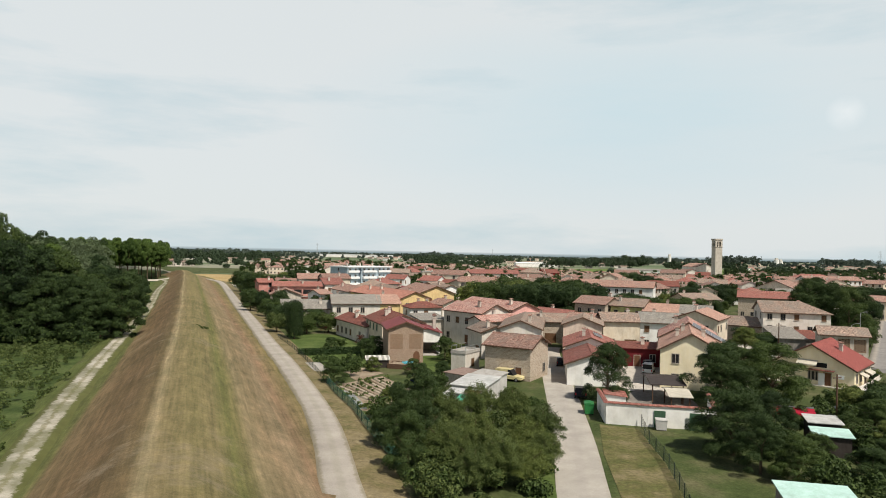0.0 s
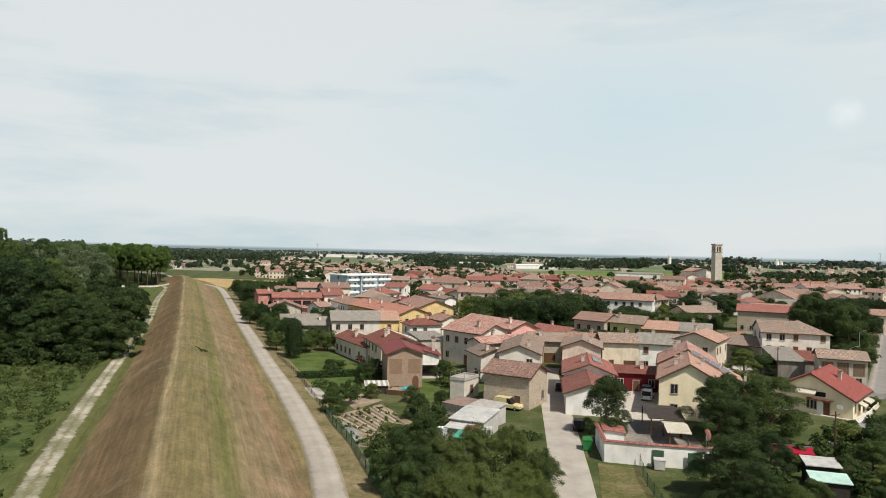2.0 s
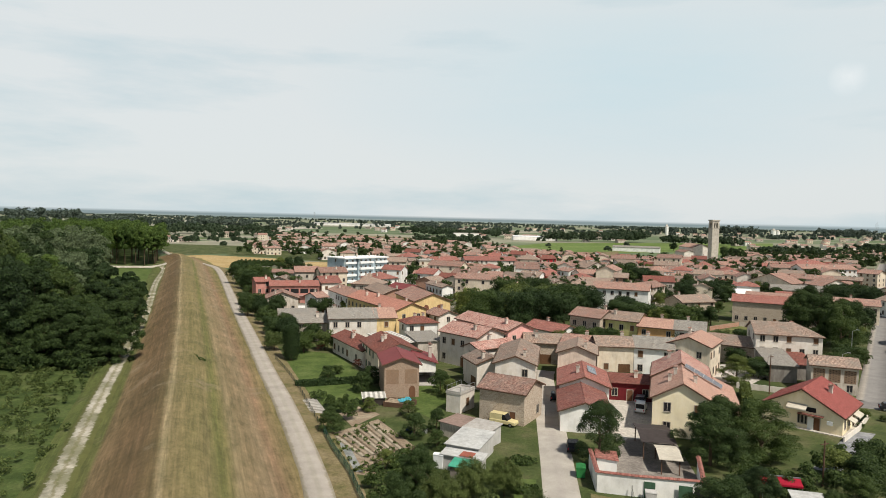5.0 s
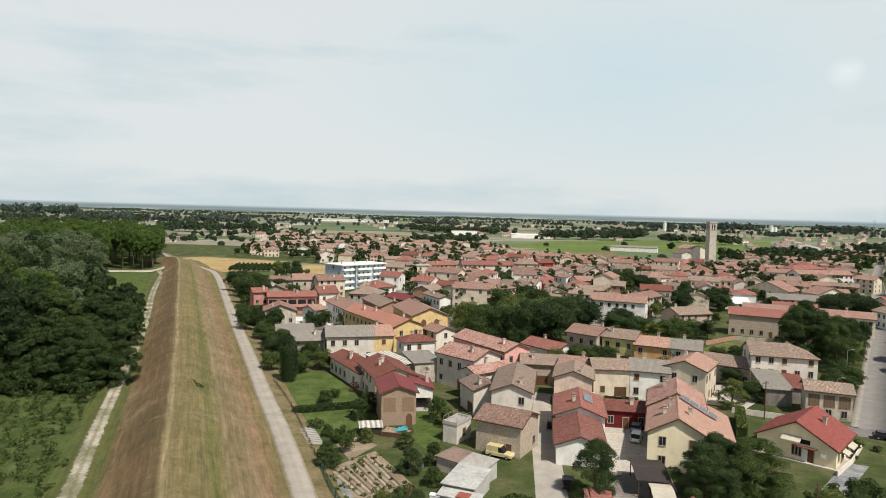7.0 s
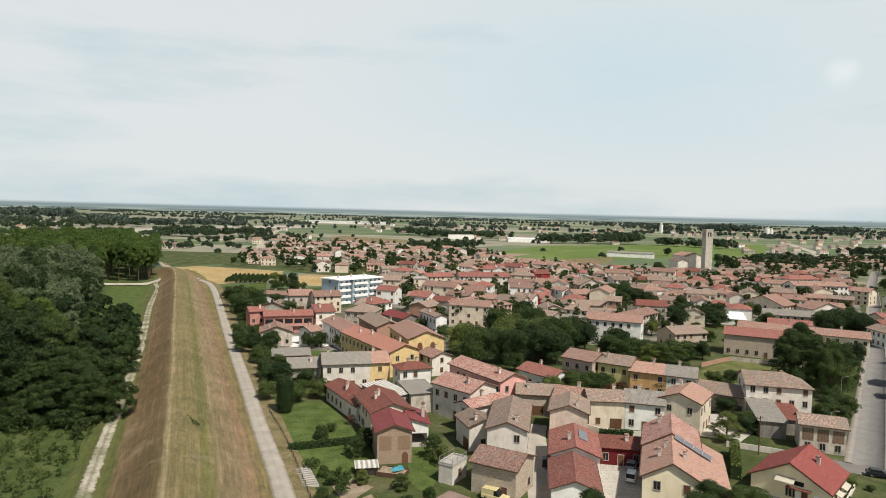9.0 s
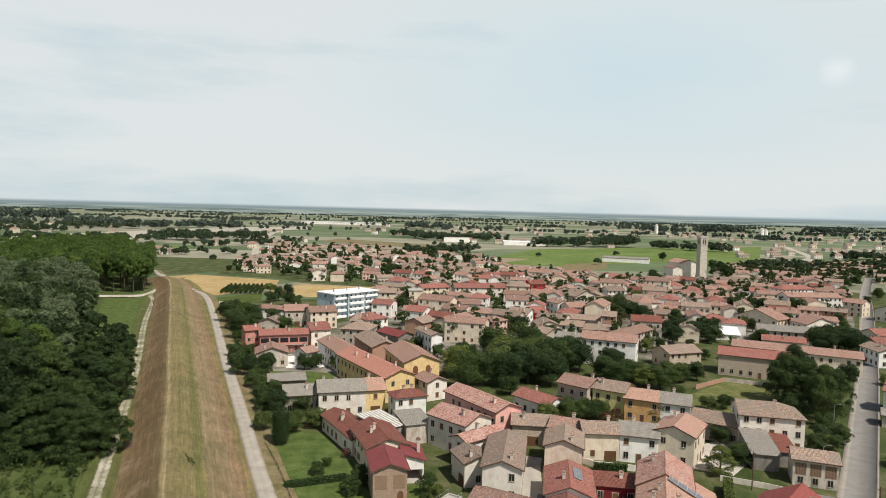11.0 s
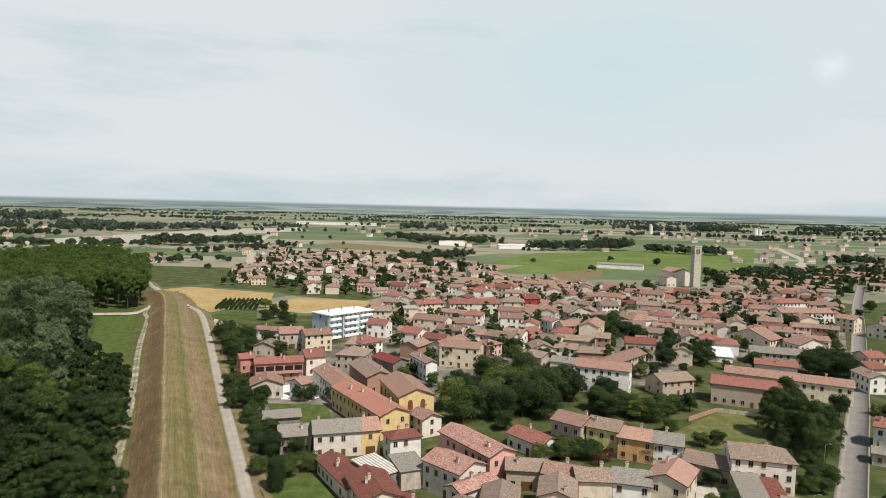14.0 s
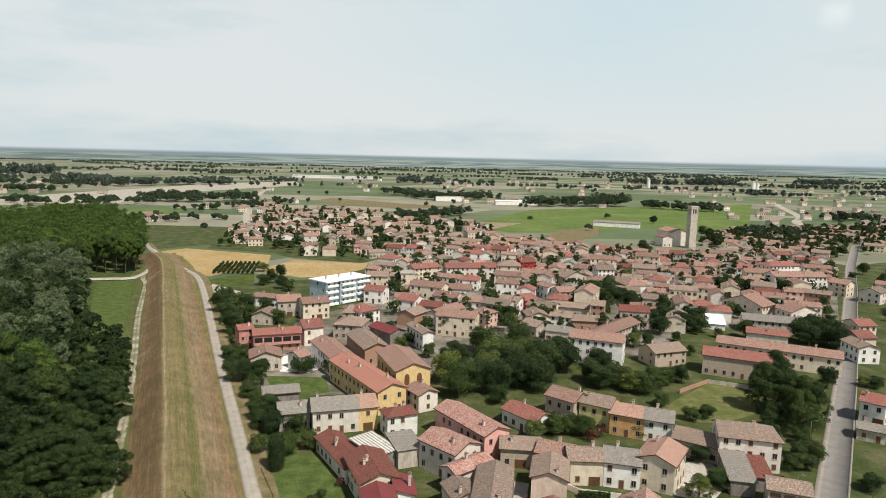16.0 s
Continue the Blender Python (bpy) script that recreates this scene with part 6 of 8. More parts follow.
tree(171.0, 327.3, 7.6, 4.9, "broad")
tree(181.6, 328.1, 7.6, 4.9, "broad")
tree(160.5, 326.6, 7.6, 4.9, "broad")
tree(142.7, 277.9, 7.6, 4.9, "broad")
tree(171.6, 282.7, 9.7, 5.4, "dark")
tree(178.2, 286.3, 9.7, 5.4, "dark")
tree(175.8, 276.6, 9.7, 5.4, "dark")
tree(164.1, 272.9, 9.7, 5.4, "dark")
tree(172.8, 267.4, 9.7, 5.4, "dark")
tree(178.3, 273.6, 9.7, 5.4, "dark")
tree(173.4, 261.7, 9.7, 5.4, "dark")
tree(164.9, 267.0, 9.7, 5.4, "dark")
tree(195.6, 301.3, 5.4, 3.2, "broad")
tree(206.1, 321.3, 5.4, 3.2, "broad")
tree(189.3, 286.9, 5.4, 3.2, "broad")
tree(202.2, 362.6, 5.4, 3.2, "broad")
tree(216.3, 380.1, 5.4, 3.2, "broad")
tree(211.0, 358.2, 5.4, 3.2, "broad")
tree(218.0, 344.1, 5.4, 3.2, "broad")
tree(214.8, 368.9, 5.4, 3.2, "broad")
tree(192.4, 356.8, 5.4, 3.2, "broad")
tree(248.7, 377.1, 5.4, 3.2, "broad")
tree(323.9, 465.4, 5.4, 3.2, "broad")
tree(291.5, 431.4, 5.4, 3.2, "broad")
tree(107.4, 193.4, 14.0, 6.7, "shady")
tree(110.7, 190.3, 14.0, 6.7, "shady")
tree(117.2, 207.3, 14.0, 6.7, "shady")
tree(114.8, 185.9, 13.0, 5.6, "shady")
tree(114.6, 181.6, 13.0, 5.6, "shady")
tree(107.7, 174.6, 13.0, 5.6, "shady")
tree(139.6, 213.6, 7.6, 3.9, "dark")
tree(97.5, 171.0, 5.5, 3.0, "dark")
tree(101.0, 177.5, 6.5, 3.4, "dark")
tree(104.5, 168.0, 4.0, 2.8, "dark")
tree(80.5, 184.3, 4.3, 3.2, "broad")
tree(85.8, 185.9, 4.3, 3.2, "broad")
tree(99.2, 159.9, 4.3, 3.2, "broad")
tree(103.0, 161.1, 4.3, 3.2, "broad")
tree(72.0, 157.2, 4.3, 3.2, "broad")
tree(70.7, 143.3, 4.3, 3.2, "broad")
tree(70.6, 145.2, 4.3, 3.2, "broad")
tree(106.6, 142.9, 4.3, 3.2, "broad")
tree(154.8, 216.1, 4.3, 3.2, "broad")
tree(157.0, 214.2, 4.3, 3.2, "broad")
tree(128.3, 200.6, 4.3, 3.2, "broad")
tree(75.9, 195.6, 4.3, 3.2, "broad")
tree(85.8, 217.5, 4.3, 3.2, "broad")
tree(92.4, 223.8, 4.3, 3.2, "broad")
tree(132.7, 213.4, 4.3, 3.2, "broad")
tree(93.0, 153.4, 4.3, 2.7, "broad")
tree(97.5, 153.4, 4.3, 2.7, "broad")
tree(95.8, 153.9, 4.3, 2.7, "broad")
tree(102.6, 157.8, 4.3, 2.7, "broad")
tree(63.5, 138.1, 5.9, 3.7, "near")
tree(-28.7, 162.6, 2.4, 1.7, "red")
tree(-24.3, 166.0, 2.4, 1.7, "red")
tree(-16.2, 100.6, 3.9, 2.2, "shady")
tree(-3.2, 99.0, 3.7, 2.2, "near")
tree(0.2, 102.6, 3.5, 1.7, "near")
tree(-4.6, 110.0, 2.6, 1.8, "near")
tree(0.3, 94.6, 2.8, 1.7, "near")
tree(-11.5, 112.2, 2.4, 1.6, "near")
tree(-14.3, 124.5, 3.9, 2.2, "near")
tree(-13.0, 130.2, 3.7, 2.2, "shady")
tree(-22.3, 134.0, 2.8, 1.8, "near")
tree(-21.0, 138.6, 1.9, 1.4, "broad")
tree(-17.3, 143.2, 2.4, 1.4, "red")
tree(0.8, 124.5, 4.5, 2.4, "near")
tree(2.6, 121.0, 3.7, 1.8, "near")
tree(-6.5, 86.0, 2.8, 1.7, "near")
tree(-3.9, 85.0, 2.4, 1.6, "near")
tree(-1.2, 84.0, 2.6, 1.7, "shady")
tree(92.5, 342.3, 11.9, 7.0, "broad")
tree(101.0, 349.2, 11.9, 7.0, "broad")
tree(101.4, 331.8, 11.9, 7.0, "broad")
tree(107.9, 328.9, 9.7, 4.9, "dark")
tree(183.1, 383.4, 9.7, 4.9, "dark")
tree(187.3, 376.9, 9.7, 4.9, "dark")
tree(190.1, 370.5, 9.7, 4.9, "dark")
tree(190.6, 559.2, 9.7, 4.9, "dark")
tree(184.1, 529.9, 9.7, 4.9, "dark")
tree(292.4, 676.4, 11.9, 5.4, "dark")
tree(269.5, 596.2, 11.9, 5.4, "dark")
tree(291.9, 655.6, 11.9, 5.4, "dark")
tree(336.2, 664.6, 11.9, 5.4, "dark")
tree(357.9, 690.2, 11.9, 5.4, "dark")
tree(357.7, 668.9, 11.9, 5.4, "dark")
tree(357.6, 649.0, 11.9, 5.4, "dark")
tree(369.3, 651.3, 11.9, 5.4, "dark")
tree(357.3, 612.3, 11.9, 5.4, "dark")
tree(290.6, 478.1, 8.6, 4.3, "broad")
tree(282.2, 447.2, 8.6, 4.3, "broad")
tree(312.3, 451.0, 8.6, 4.3, "broad")
tree(418.1, 655.3, 8.6, 4.3, "broad")
tree(185.5, 453.6, 8.6, 4.3, "broad")
tree(216.1, 382.9, 8.6, 4.3, "broad")
tree(123.5, 325.5, 8.6, 4.3, "broad")
tree(130.2, 410.7, 8.6, 4.3, "broad")
tree(128.1, 465.9, 8.6, 4.3, "broad")
tree(499.4, 724.9, 10.8, 5.4, "dark")
tree(492.3, 701.1, 10.8, 5.4, "dark")
tree(483.1, 721.4, 10.8, 5.4, "dark")
tree(286.8, 807.3, 10.8, 5.4, "dark")
tree(93.3, 259.8, 6.5, 3.2, "broad")
tree(87.8, 260.7, 6.5, 3.2, "broad")
tree(67.2, 232.1, 6.5, 3.2, "broad")
tree(84.5, 214.1, 6.5, 3.2, "broad")
tree(90.6, 217.3, 6.5, 3.2, "broad")
tree(196.0, 322.5, 6.5, 3.2, "broad")
tree(189.0, 328.4, 6.5, 3.2, "broad")
tree(156.7, 313.7, 6.5, 3.2, "broad")
tree(153.8, 296.5, 6.5, 3.2, "broad")
tree(123.0, 281.7, 4.3, 2.4, "broad")
tree(130.6, 277.4, 4.3, 2.4, "broad")
tree(88.1, 238.0, 4.3, 2.4, "broad")
tree(66.9, 213.4, 4.3, 2.4, "broad")
tree(70.5, 209.4, 4.3, 2.4, "broad")
tree(148.1, 336.4, 4.3, 2.4, "broad")
tree(198.7, 354.4, 4.3, 2.4, "broad")
tree(97.7, 249.4, 4.3, 2.4, "broad")
tree(106.9, 249.9, 4.3, 2.4, "broad")
tree(109.3, 270.7, 4.3, 2.4, "broad")


# ---- landmarks ----
def bell_tower(x, y, rot, h, w):
    e = thing("bell_tower", x, y, rot, "tall square stone bell tower with open belfry", "tower")
    a, z0 = w / 2, h - 7.5
    bm = bmesh.new()
    add_box(bm, -a - 0.3, a + 0.3, -a - 0.3, a + 0.3, 0, 3)
    add_box(bm, -a, a, -a, a, 3, z0)
    part("shaft", bm, WALL["stone_pale"], e)
    bm = bmesh.new()
    add_box(bm, -a - 0.35, a + 0.35, -a - 0.35, a + 0.35, z0, z0 + 0.5)
    part("cornice", bm, WALL["stone_pale"], e)
    for sx in (-1, 0, 1):
        for sy in (-1, 0, 1):
            if sx or sy:
                k = 0.75 if sx and sy else 0.42
                box_part("pier", (sx * (a - 0.7) - k, sx * (a - 0.7) + k, sy * (a - 0.7) - k, sy * (a - 0.7) + k, z0 + 0.5, z0 + 5.0), WALL["stone_pale"], e)
    # solid black core put in for the shade inside the belfry
    box_part("belfry_core", (-a + 1.5, a - 1.5, -a + 1.5, a - 1.5, z0 + 0.5, z0 + 4.2), M_BLACK, e)
    box_part("belfry_top", (-a, a, -a, a, z0 + 5.0, z0 + 6.4), WALL["stone_pale"], e)
    box_part("parapet", (-a - 0.4, a + 0.4, -a - 0.4, a + 0.4, z0 + 6.4, h), WALL["stone_pale"], e)
    return e


WALL["stone_pale"] = plain("pale_stone", (0.46, 0.42, 0.36), 0.9, vary=0.2)
bell_tower(241, 580, 8, 37.7, 6.4)
house(234, 606, 6, 16, 27, 12.5, "g", "offwhite", "pink", "tall pale village church nave with tiled roof", name="church", category="church", floors=0, chimneys=0)
house(221, 594, 6, 9, 18, 8.5, "g", "offwhite", "tile", "lower side chapel against the church nave", name="chapel", category="chapel", floors=1, chimneys=0)


def apartment_block(x, y, rot, L, W, h):
    """Four storeys in two wings with a dark recess between them, white balconies along the street side."""
    e = thing("apartment_block", x, y, rot, "pale blue apartment block with white balconies and flat roof", "building")
    cut = -L / 2 + L * 0.26
    box_part("wall", (-L / 2, cut, -W / 2, W / 2, 0, h), WALL["hotel"], e)
    box_part("wall", (cut + 1.8, L / 2, -W / 2, W / 2, 0, h), WALL["hotel"], e)
    # back wall of the recess, darker than the wings
    box_part("stairwell", (cut, cut + 1.8, -W / 2 + 2.2, W / 2, 0, h), plain("blue_grey_panel", (0.25, 0.31, 0.36), 0.6), e)
    box_part("roof", (-L / 2 - 0.5, L / 2 + 0.5, -W / 2 - 1.3, W / 2 + 0.4, h, h + 0.45), ROOF["white"], e)
    for f in range(4):
        z = 0.5 + f * h / 4
        for a, b in ((-L / 2 + 0.2, cut - 0.2), (cut + 2.2, cut + 2.2 + (L / 2 - cut) * 0.42), (cut + 3.6 + (L / 2 - cut) * 0.42, L / 2 - 0.2)):
            bm = relief([a, b], [z, z + 0.18, z + 1.05], [[(1.3, 0)], [(1.3, 0)]])
            ob = part("balcony", bm, ROOF["white"], e)
            ob.matrix_basis = pose(0, -W / 2, 0)
            n = max(1, int((b - a) / 2.6))
            for i in range(n):
                w = new("window", WIN[0])
                w.parent, w.matrix_basis = e, pose(a + (b - a) * (i + 0.5) / n, -W / 2, z + 0.55)
        for i in range(3):
            if (i + f) % 3 == 1:
                w = new("window", WIN[0])
                w.parent, w.matrix_basis = e, pose(0, 0, 0, 0, 0, 270) @ pose(-W / 2 + W * (i + 0.5) / 3, -L / 2, z + 0.8)
    for i in range(3):
        v = new("chimney", CHIM)
        v.parent, v.matrix_basis = e, pose(-L / 3 + i * L / 3.2, 0.6 * (i - 1), h + 0.7)
    return e


apartment_block(-42.0, 338.5, 47, 28.5, 13.2, 12.3)


def arch_window(parent, m, w, h, material):
    bm = bmesh.new()
    ring = [(-w / 2, -0.02, 0), (w / 2, -0.02, 0), (w / 2, -0.02, h - w * 0.7)] + [(w / 2 * math.cos(a), -0.02, h - w * 0.7 + w * 0.7 * math.sin(a)) for a in (0.5, 1.05, 1.57, 2.09, 2.64)] + [(-w / 2, -0.02, h - w * 0.7)]
    add_prism(bm, ring, (0, 0.06, 0))
    bmesh.ops.recalc_face_normals(bm, faces=bm.faces[:])
    ob = part("arched_window", bm, material, parent, "tall brick-filled arched window")
    ob.matrix_basis = m


# ---- close-by yards ----
def gable_block(name, x, y, rot, L, W, h, wall, roof, label, category, kind="s", rise=0.3):
    return house(x, y, rot, L, W, h, kind, wall, roof, label, rise=rise, name=name, category=category, floors=0, chimneys=0, o=0.25)


WALL["shedwhite"] = plain("painted_sheet", (0.46, 0.45, 0.43), 0.6, vary=0.15)
ROOF["sheet"] = plain("corrugated_sheet", (0.45, 0.45, 0.43), 0.5, vary=0.22)
ROOF["greensheet"] = plain("green_plastic_sheet", (0.06, 0.30, 0.20), 0.5, vary=0.2)
ROOF["clayflat"] = plain("brown_felt_roof", (0.25, 0.18, 0.15), 0.9, vary=0.2)
ROOF["aqua"] = plain("pale_aqua_sheet", (0.42, 0.60, 0.54), 0.5, vary=0.2)
ROOF["rust"] = plain("rusty_sheet", (0.30, 0.10, 0.07), 0.8, vary=0.3)
ROOF["black"] = plain("dark_brown_sheet", (0.055, 0.045, 0.042), 0.6, vary=0.2)
ROOF["ivory"] = plain("ivory_canvas", (0.50, 0.46, 0.38), 0.9, vary=0.15)
gable_block("garden_shed", 5.0, 91.6, -23, 4.7, 6.6, 2.6, "shedwhite", "sheet", "low garden shed with pale corrugated sheet roof", "shed")
gable_block("garden_shed", 3.7, 101.2, -38, 4.0, 4.5, 2.2, "plaster", "clayflat", "low outbuilding with flat brownish roof", "shed", rise=0.1)
gable_block("garden_shed", 7.1, 97.6, -34, 4.2, 3.8, 2.5, "shedwhite", "conc", "old shed with grey sheet roof", "shed")
lean = gable_block("garden_shed", 3.9, 86.7, -22, 5.6, 1.9, 2.1, "shedwhite", "sheet", "lean-to shed with patched rusty and grey sheet roof", "shed", rise=0.15)
box_part("roof_patch", (-0.3, 1.5, -1.1, 0.7, 2.28, 2.34), ROOF["rust"], lean, "rust-red sheet")
gable_block("garden_shed", 3.8, 84.2, -20, 2.9, 2.4, 1.75, "grey", "greensheet", "small lean-to with green plastic roof", "shed", rise=0.2)
gable_block("garden_shed", 42.8, 73.8, -14, 3.2, 2.2, 2.5, "tarred", "sheet", "shed with pale sheet roof, walls darkened for the shade under it", "shed")
gable_block("garden_shed", 41.2, 69.4, -16, 3.4, 1.9, 2.2, "tarred", "aqua", "shed with pale aqua sheet roof, walls darkened for the shade under it", "shed")
gable_block("garden_shed", 29.0, 50.6, -12, 5.0, 3.0, 2.4, "grey", "aqua", "timber shed with pale green translucent roof", "shed")
gable_block("storage_box", -11.2, 117.0, 10, 3.8, 2.4, 1.4, "tarred", "stripe", "low dark garden store with a pale slatted lid", "storage")


def open_shelter(name, x, y, rot, L, W, h, roof, label, rise=0.5):
    e = thing(name, x, y, rot, label, "shelter")
    bm = roof_mesh(L, W, h, rise, "p", 0.25, 0.1)
    part("roof", bm, ROOF[roof], e)
    for sx in (-1, 1):
        for sy in (-1, 1):
            box_part("post", (sx * (L / 2 - 0.15) - 0.07, sx * (L / 2 - 0.15) + 0.07, sy * (W / 2 - 0.15) - 0.07, sy * (W / 2 - 0.15) + 0.07, 0, h + 0.05), M_WOOD, e)
    return e


open_shelter("gazebo", 32.2, 95.6, -8, 4.4, 8.0, 2.7, "black", "open car shelter with dark brown roof on posts")
open_shelter("canopy", 32.0, 89.2, -10, 2.6, 6.0, 2.2, "ivory", "ivory canvas canopy over the terrace", 0.35)


def compound_wall():
    e = thing("garden_wall", 0, 0, 0, "white rendered yard wall with red tile coping", "wall")
    pts = [(21.2, 88.5), (20.3, 80.6), (25.0, 79.4), (32.6, 78.1), (35.2, 86.5)]
    for (ax, ay), (bx, by) in zip(pts, pts[1:]):
        d = math.hypot(bx - ax, by - ay)
        m = pose(ax, ay, 0, 0, 0, math.degrees(math.atan2(by - ay, bx - ax)))
        box_part("panel", (0, d, -0.14, 0.14, 0, 2.55), WALL["white"], e).matrix_basis = m
        bm = bmesh.new()
        add_prism(bm, [(-0.1, -0.3, 2.55), (-0.1, 0.3, 2.55), (-0.1, 0.3, 2.62), (-0.1, 0, 2.78), (-0.1, -0.3, 2.62)], (d + 0.2, 0, 0))
        bmesh.ops.recalc_face_normals(bm, faces=bm.faces[:])
        part("coping", bm, ROOF["redtile"], e).matrix_basis = m
    m = pose(20.3, 80.6, 0, 0, 0, math.degrees(math.atan2(-1.2, 4.7)))
    # last gate is a black panel standing for the shade in the garage bay
    for t, w, mat in ((5.6, 1.3, M_SHUT[1]), (9.6, 1.6, M_SHUT[1]), (11.4, 2.2, M_BLACK)):
        box_part("gate", (t, t + w, -0.2, -0.1, 0, 2.05), mat, e, "dark green door" if mat is not M_BLACK else "black panel for the shade of an open garage bay").matrix_basis = m
    return e


compound_wall()
poly_sheet("yard_terrace", [(21.4, 88), (20.6, 81), (32.4, 78.6), (35, 86.5), (37, 100), (30, 101)], 0.09, meadow_material("worn_terrace", (0.17, 0.150, 0.130), (0.225, 0.20, 0.175), (0.29, 0.26, 0.225), 0.3), "worn brown paved terrace yard behind the wall")
house(23.0, 87.0, 80, 3.2, 2.6, 2.3, "s", "white", "redtile", "small lean-to porch with red tile roof", name="porch", category="porch", floors=0, chimneys=0, o=0.2)


def bin_box(x, y, rot, w, d, h, color, label, name="waste_bin"):
    e = thing(name, x, y, rot, label, "bin")
    bm = bmesh.new()
    v = add_box(bm, -w / 2, w / 2, -d / 2, d / 2, 0.12, h)
    for k in v[:4]:
        k.co.x *= 0.88
        k.co.y *= 0.88
    part("body", bm, color, e)
    bm = bmesh.new()
    add_prism(bm, [(-w / 2 - 0.04, -d / 2 - 0.05, h), (-w / 2 - 0.04, d / 2 + 0.05, h), (-w / 2 - 0.04, d / 2, h + 0.12), (-w / 2 - 0.04, 0, h + 0.22), (-w / 2 - 0.04, -d / 2, h + 0.12)], (w + 0.08, 0, 0))
    bmesh.ops.recalc_face_normals(bm, faces=bm.faces[:])
    part("lid", bm, color, e)
    for sx in (-1, 1):
        for sy in (-1, 1):
            bm = bmesh.new()
            add_tube(bm, (sx * w * 0.36 - 0.04, sy * d * 0.34, 0.09), (sx * w * 0.36 + 0.04, sy * d * 0.34, 0.09), 0.09, 0.09, 8)
            part("wheel", bm, M_BLACK, e)
    return e


M_GREENBIN = plain("green_plastic", (0.03, 0.17, 0.05), 0.5)
bin_box(19.3, 85.4, 80, 1.7, 1.2, 1.35, M_GREENBIN, "large green plastic waste bin by the wall")
bin_box(26.2, 78.0, -12, 1.3, 1.0, 1.25, WALL["shedwhite"], "pale plastic water tank by the wall", "water_tank")
bin_box(0.6, 87.2, -20, 1.4, 0.8, 1.9, ROOF["white"], "white metal cabinet beside the shed", "cabinet")


def car(x, y, rot, paint, label, length=4.2, width=1.75, height=1.5, van=False, z=0.0):
    """Bonnet towards +x. Body, glass house, four wheels and lamps."""
    e = thing("van" if van else "car", x, y, rot, label, "van" if van else "car", z=z)
    a, w = length / 2, width / 2
    prof = [(-a, 0.35), (a, 0.35), (a, 0.75), (a * 0.92, 0.85), (a * 0.5, 0.98), (-a * 0.95, 0.98), (-a, 0.85)]
    bm = bmesh.new()
    add_prism(bm, [(px, -w, pz) for px, pz in prof], (0, width, 0))
    bmesh.ops.recalc_face_normals(bm, faces=bm.faces[:])
    bmesh.ops.bevel(bm, geom=bm.edges[:], offset=0.06, segments=1, affect="EDGES")
    part("body", bm, paint, e)
    back = -a * 0.96 if van else -a * 0.82
    cab = [(back, 0.97), (a * 0.42, 0.97), (a * 0.14, height - 0.04), (back + (0.1 if van else 0.35), height - 0.04)]
    bm = bmesh.new()
    add_prism(bm, [(px, -w + 0.1, pz) for px, pz in cab], (0, width - 0.2, 0))
    bmesh.ops.recalc_face_normals(bm, faces=bm.faces[:])
    part("windows", bm, M_GLASS, e, "dark glass")
    bm = bmesh.new()
    add_box(bm, back + (0.05 if van else 0.3), a * 0.16, -w + 0.13, w - 0.13, height - 0.06, height)
    part("roof", bm, paint, e)
    if van:
        for s in (-1, 1):
            box_part("side_panel", (back, -0.05, s * (w - 0.09) - 0.02, s * (w - 0.09) + 0.02, 0.96, height - 0.05), paint, e)
    for sx in (-0.62, 0.62):
        for s in (-1, 1):
            bm = bmesh.new()
            add_tube(bm, (sx * a, s * (w - 0.2), 0.32), (sx * a, s * (w + 0.02), 0.32), 0.32, 0.32, 12)
            tyre = part("wheel", bm, M_BLACK, e)
            bm = bmesh.new()
            add_tube(bm, (sx * a, s * (w + 0.0), 0.32), (sx * a, s * (w + 0.035), 0.32), 0.19, 0.17, 10)
            part("rim", bm, M_METAL, tyre)
    for s in (-1, 1):
        box_part("headlight", (a - 0.04, a + 0.02, s * (w - 0.3) - 0.14, s * (w - 0.3) + 0.14, 0.62, 0.76), M_METAL, e)
        box_part("tail_light", (-a - 0.02, -a + 0.04, s * (w - 0.16) - 0.08, s * (w - 0.16) + 0.08, 0.6, 0.9), WALL["red"], e)
    return e


P_WHITE, P_YELLOW, P_GREY, P_DARK = plain("white_paint", (0.72, 0.73, 0.72), 0.25, vary=0.05, bump=0), plain("yellow_paint", (0.58, 0.50, 0.27), 0.3, vary=0.1, bump=0), plain("silver_paint", (0.34, 0.36, 0.38), 0.3, 0.4, vary=0.05, bump=0), plain("dark_paint", (0.02, 0.022, 0.026), 0.25, vary=0.1, bump=0)
car(36.6, 116.0, 66, P_WHITE, "small white van parked in the paved court", 4.2, 1.72, 1.82, True, 0.07)
car(38.2, 121.5, 66, P_GREY, "silver estate car parked in the paved court", 4.3, 1.75, 1.5, False, 0.07)
car(11.2, 106.6, -28, P_YELLOW, "pale yellow pickup van parked beside the stone house", 4.6, 1.8, 1.9, True, 0.03)
car(22.4, 122.5, 80, P_DARK, "dark car parked tight against the garage", 4.2, 1.75, 1.48, False, 0.05)
car(20.3, 95.5, 80, P_DARK, "dark car parked at the street edge", 4.2, 1.75, 1.48, False, 0.05)
car(41.0, 120.0, 66, P_DARK, "dark red-black car parked by the court wall", 4.0, 1.7, 1.45, False, 0.07)
car(-44.5, 232.0, 10, P_DARK, "black car on the white paved forecourt", 4.4, 1.8, 1.5, False, 0.2)
car(21.5, 168.5, -10, P_WHITE, "white car parked by the red-roofed garage", 4.3, 1.75, 1.5, False, 0.05)
car(59.5, 156.5, 20, P_WHITE, "white car parked in the back court", 4.3, 1.75, 1.5, False, 0.03)
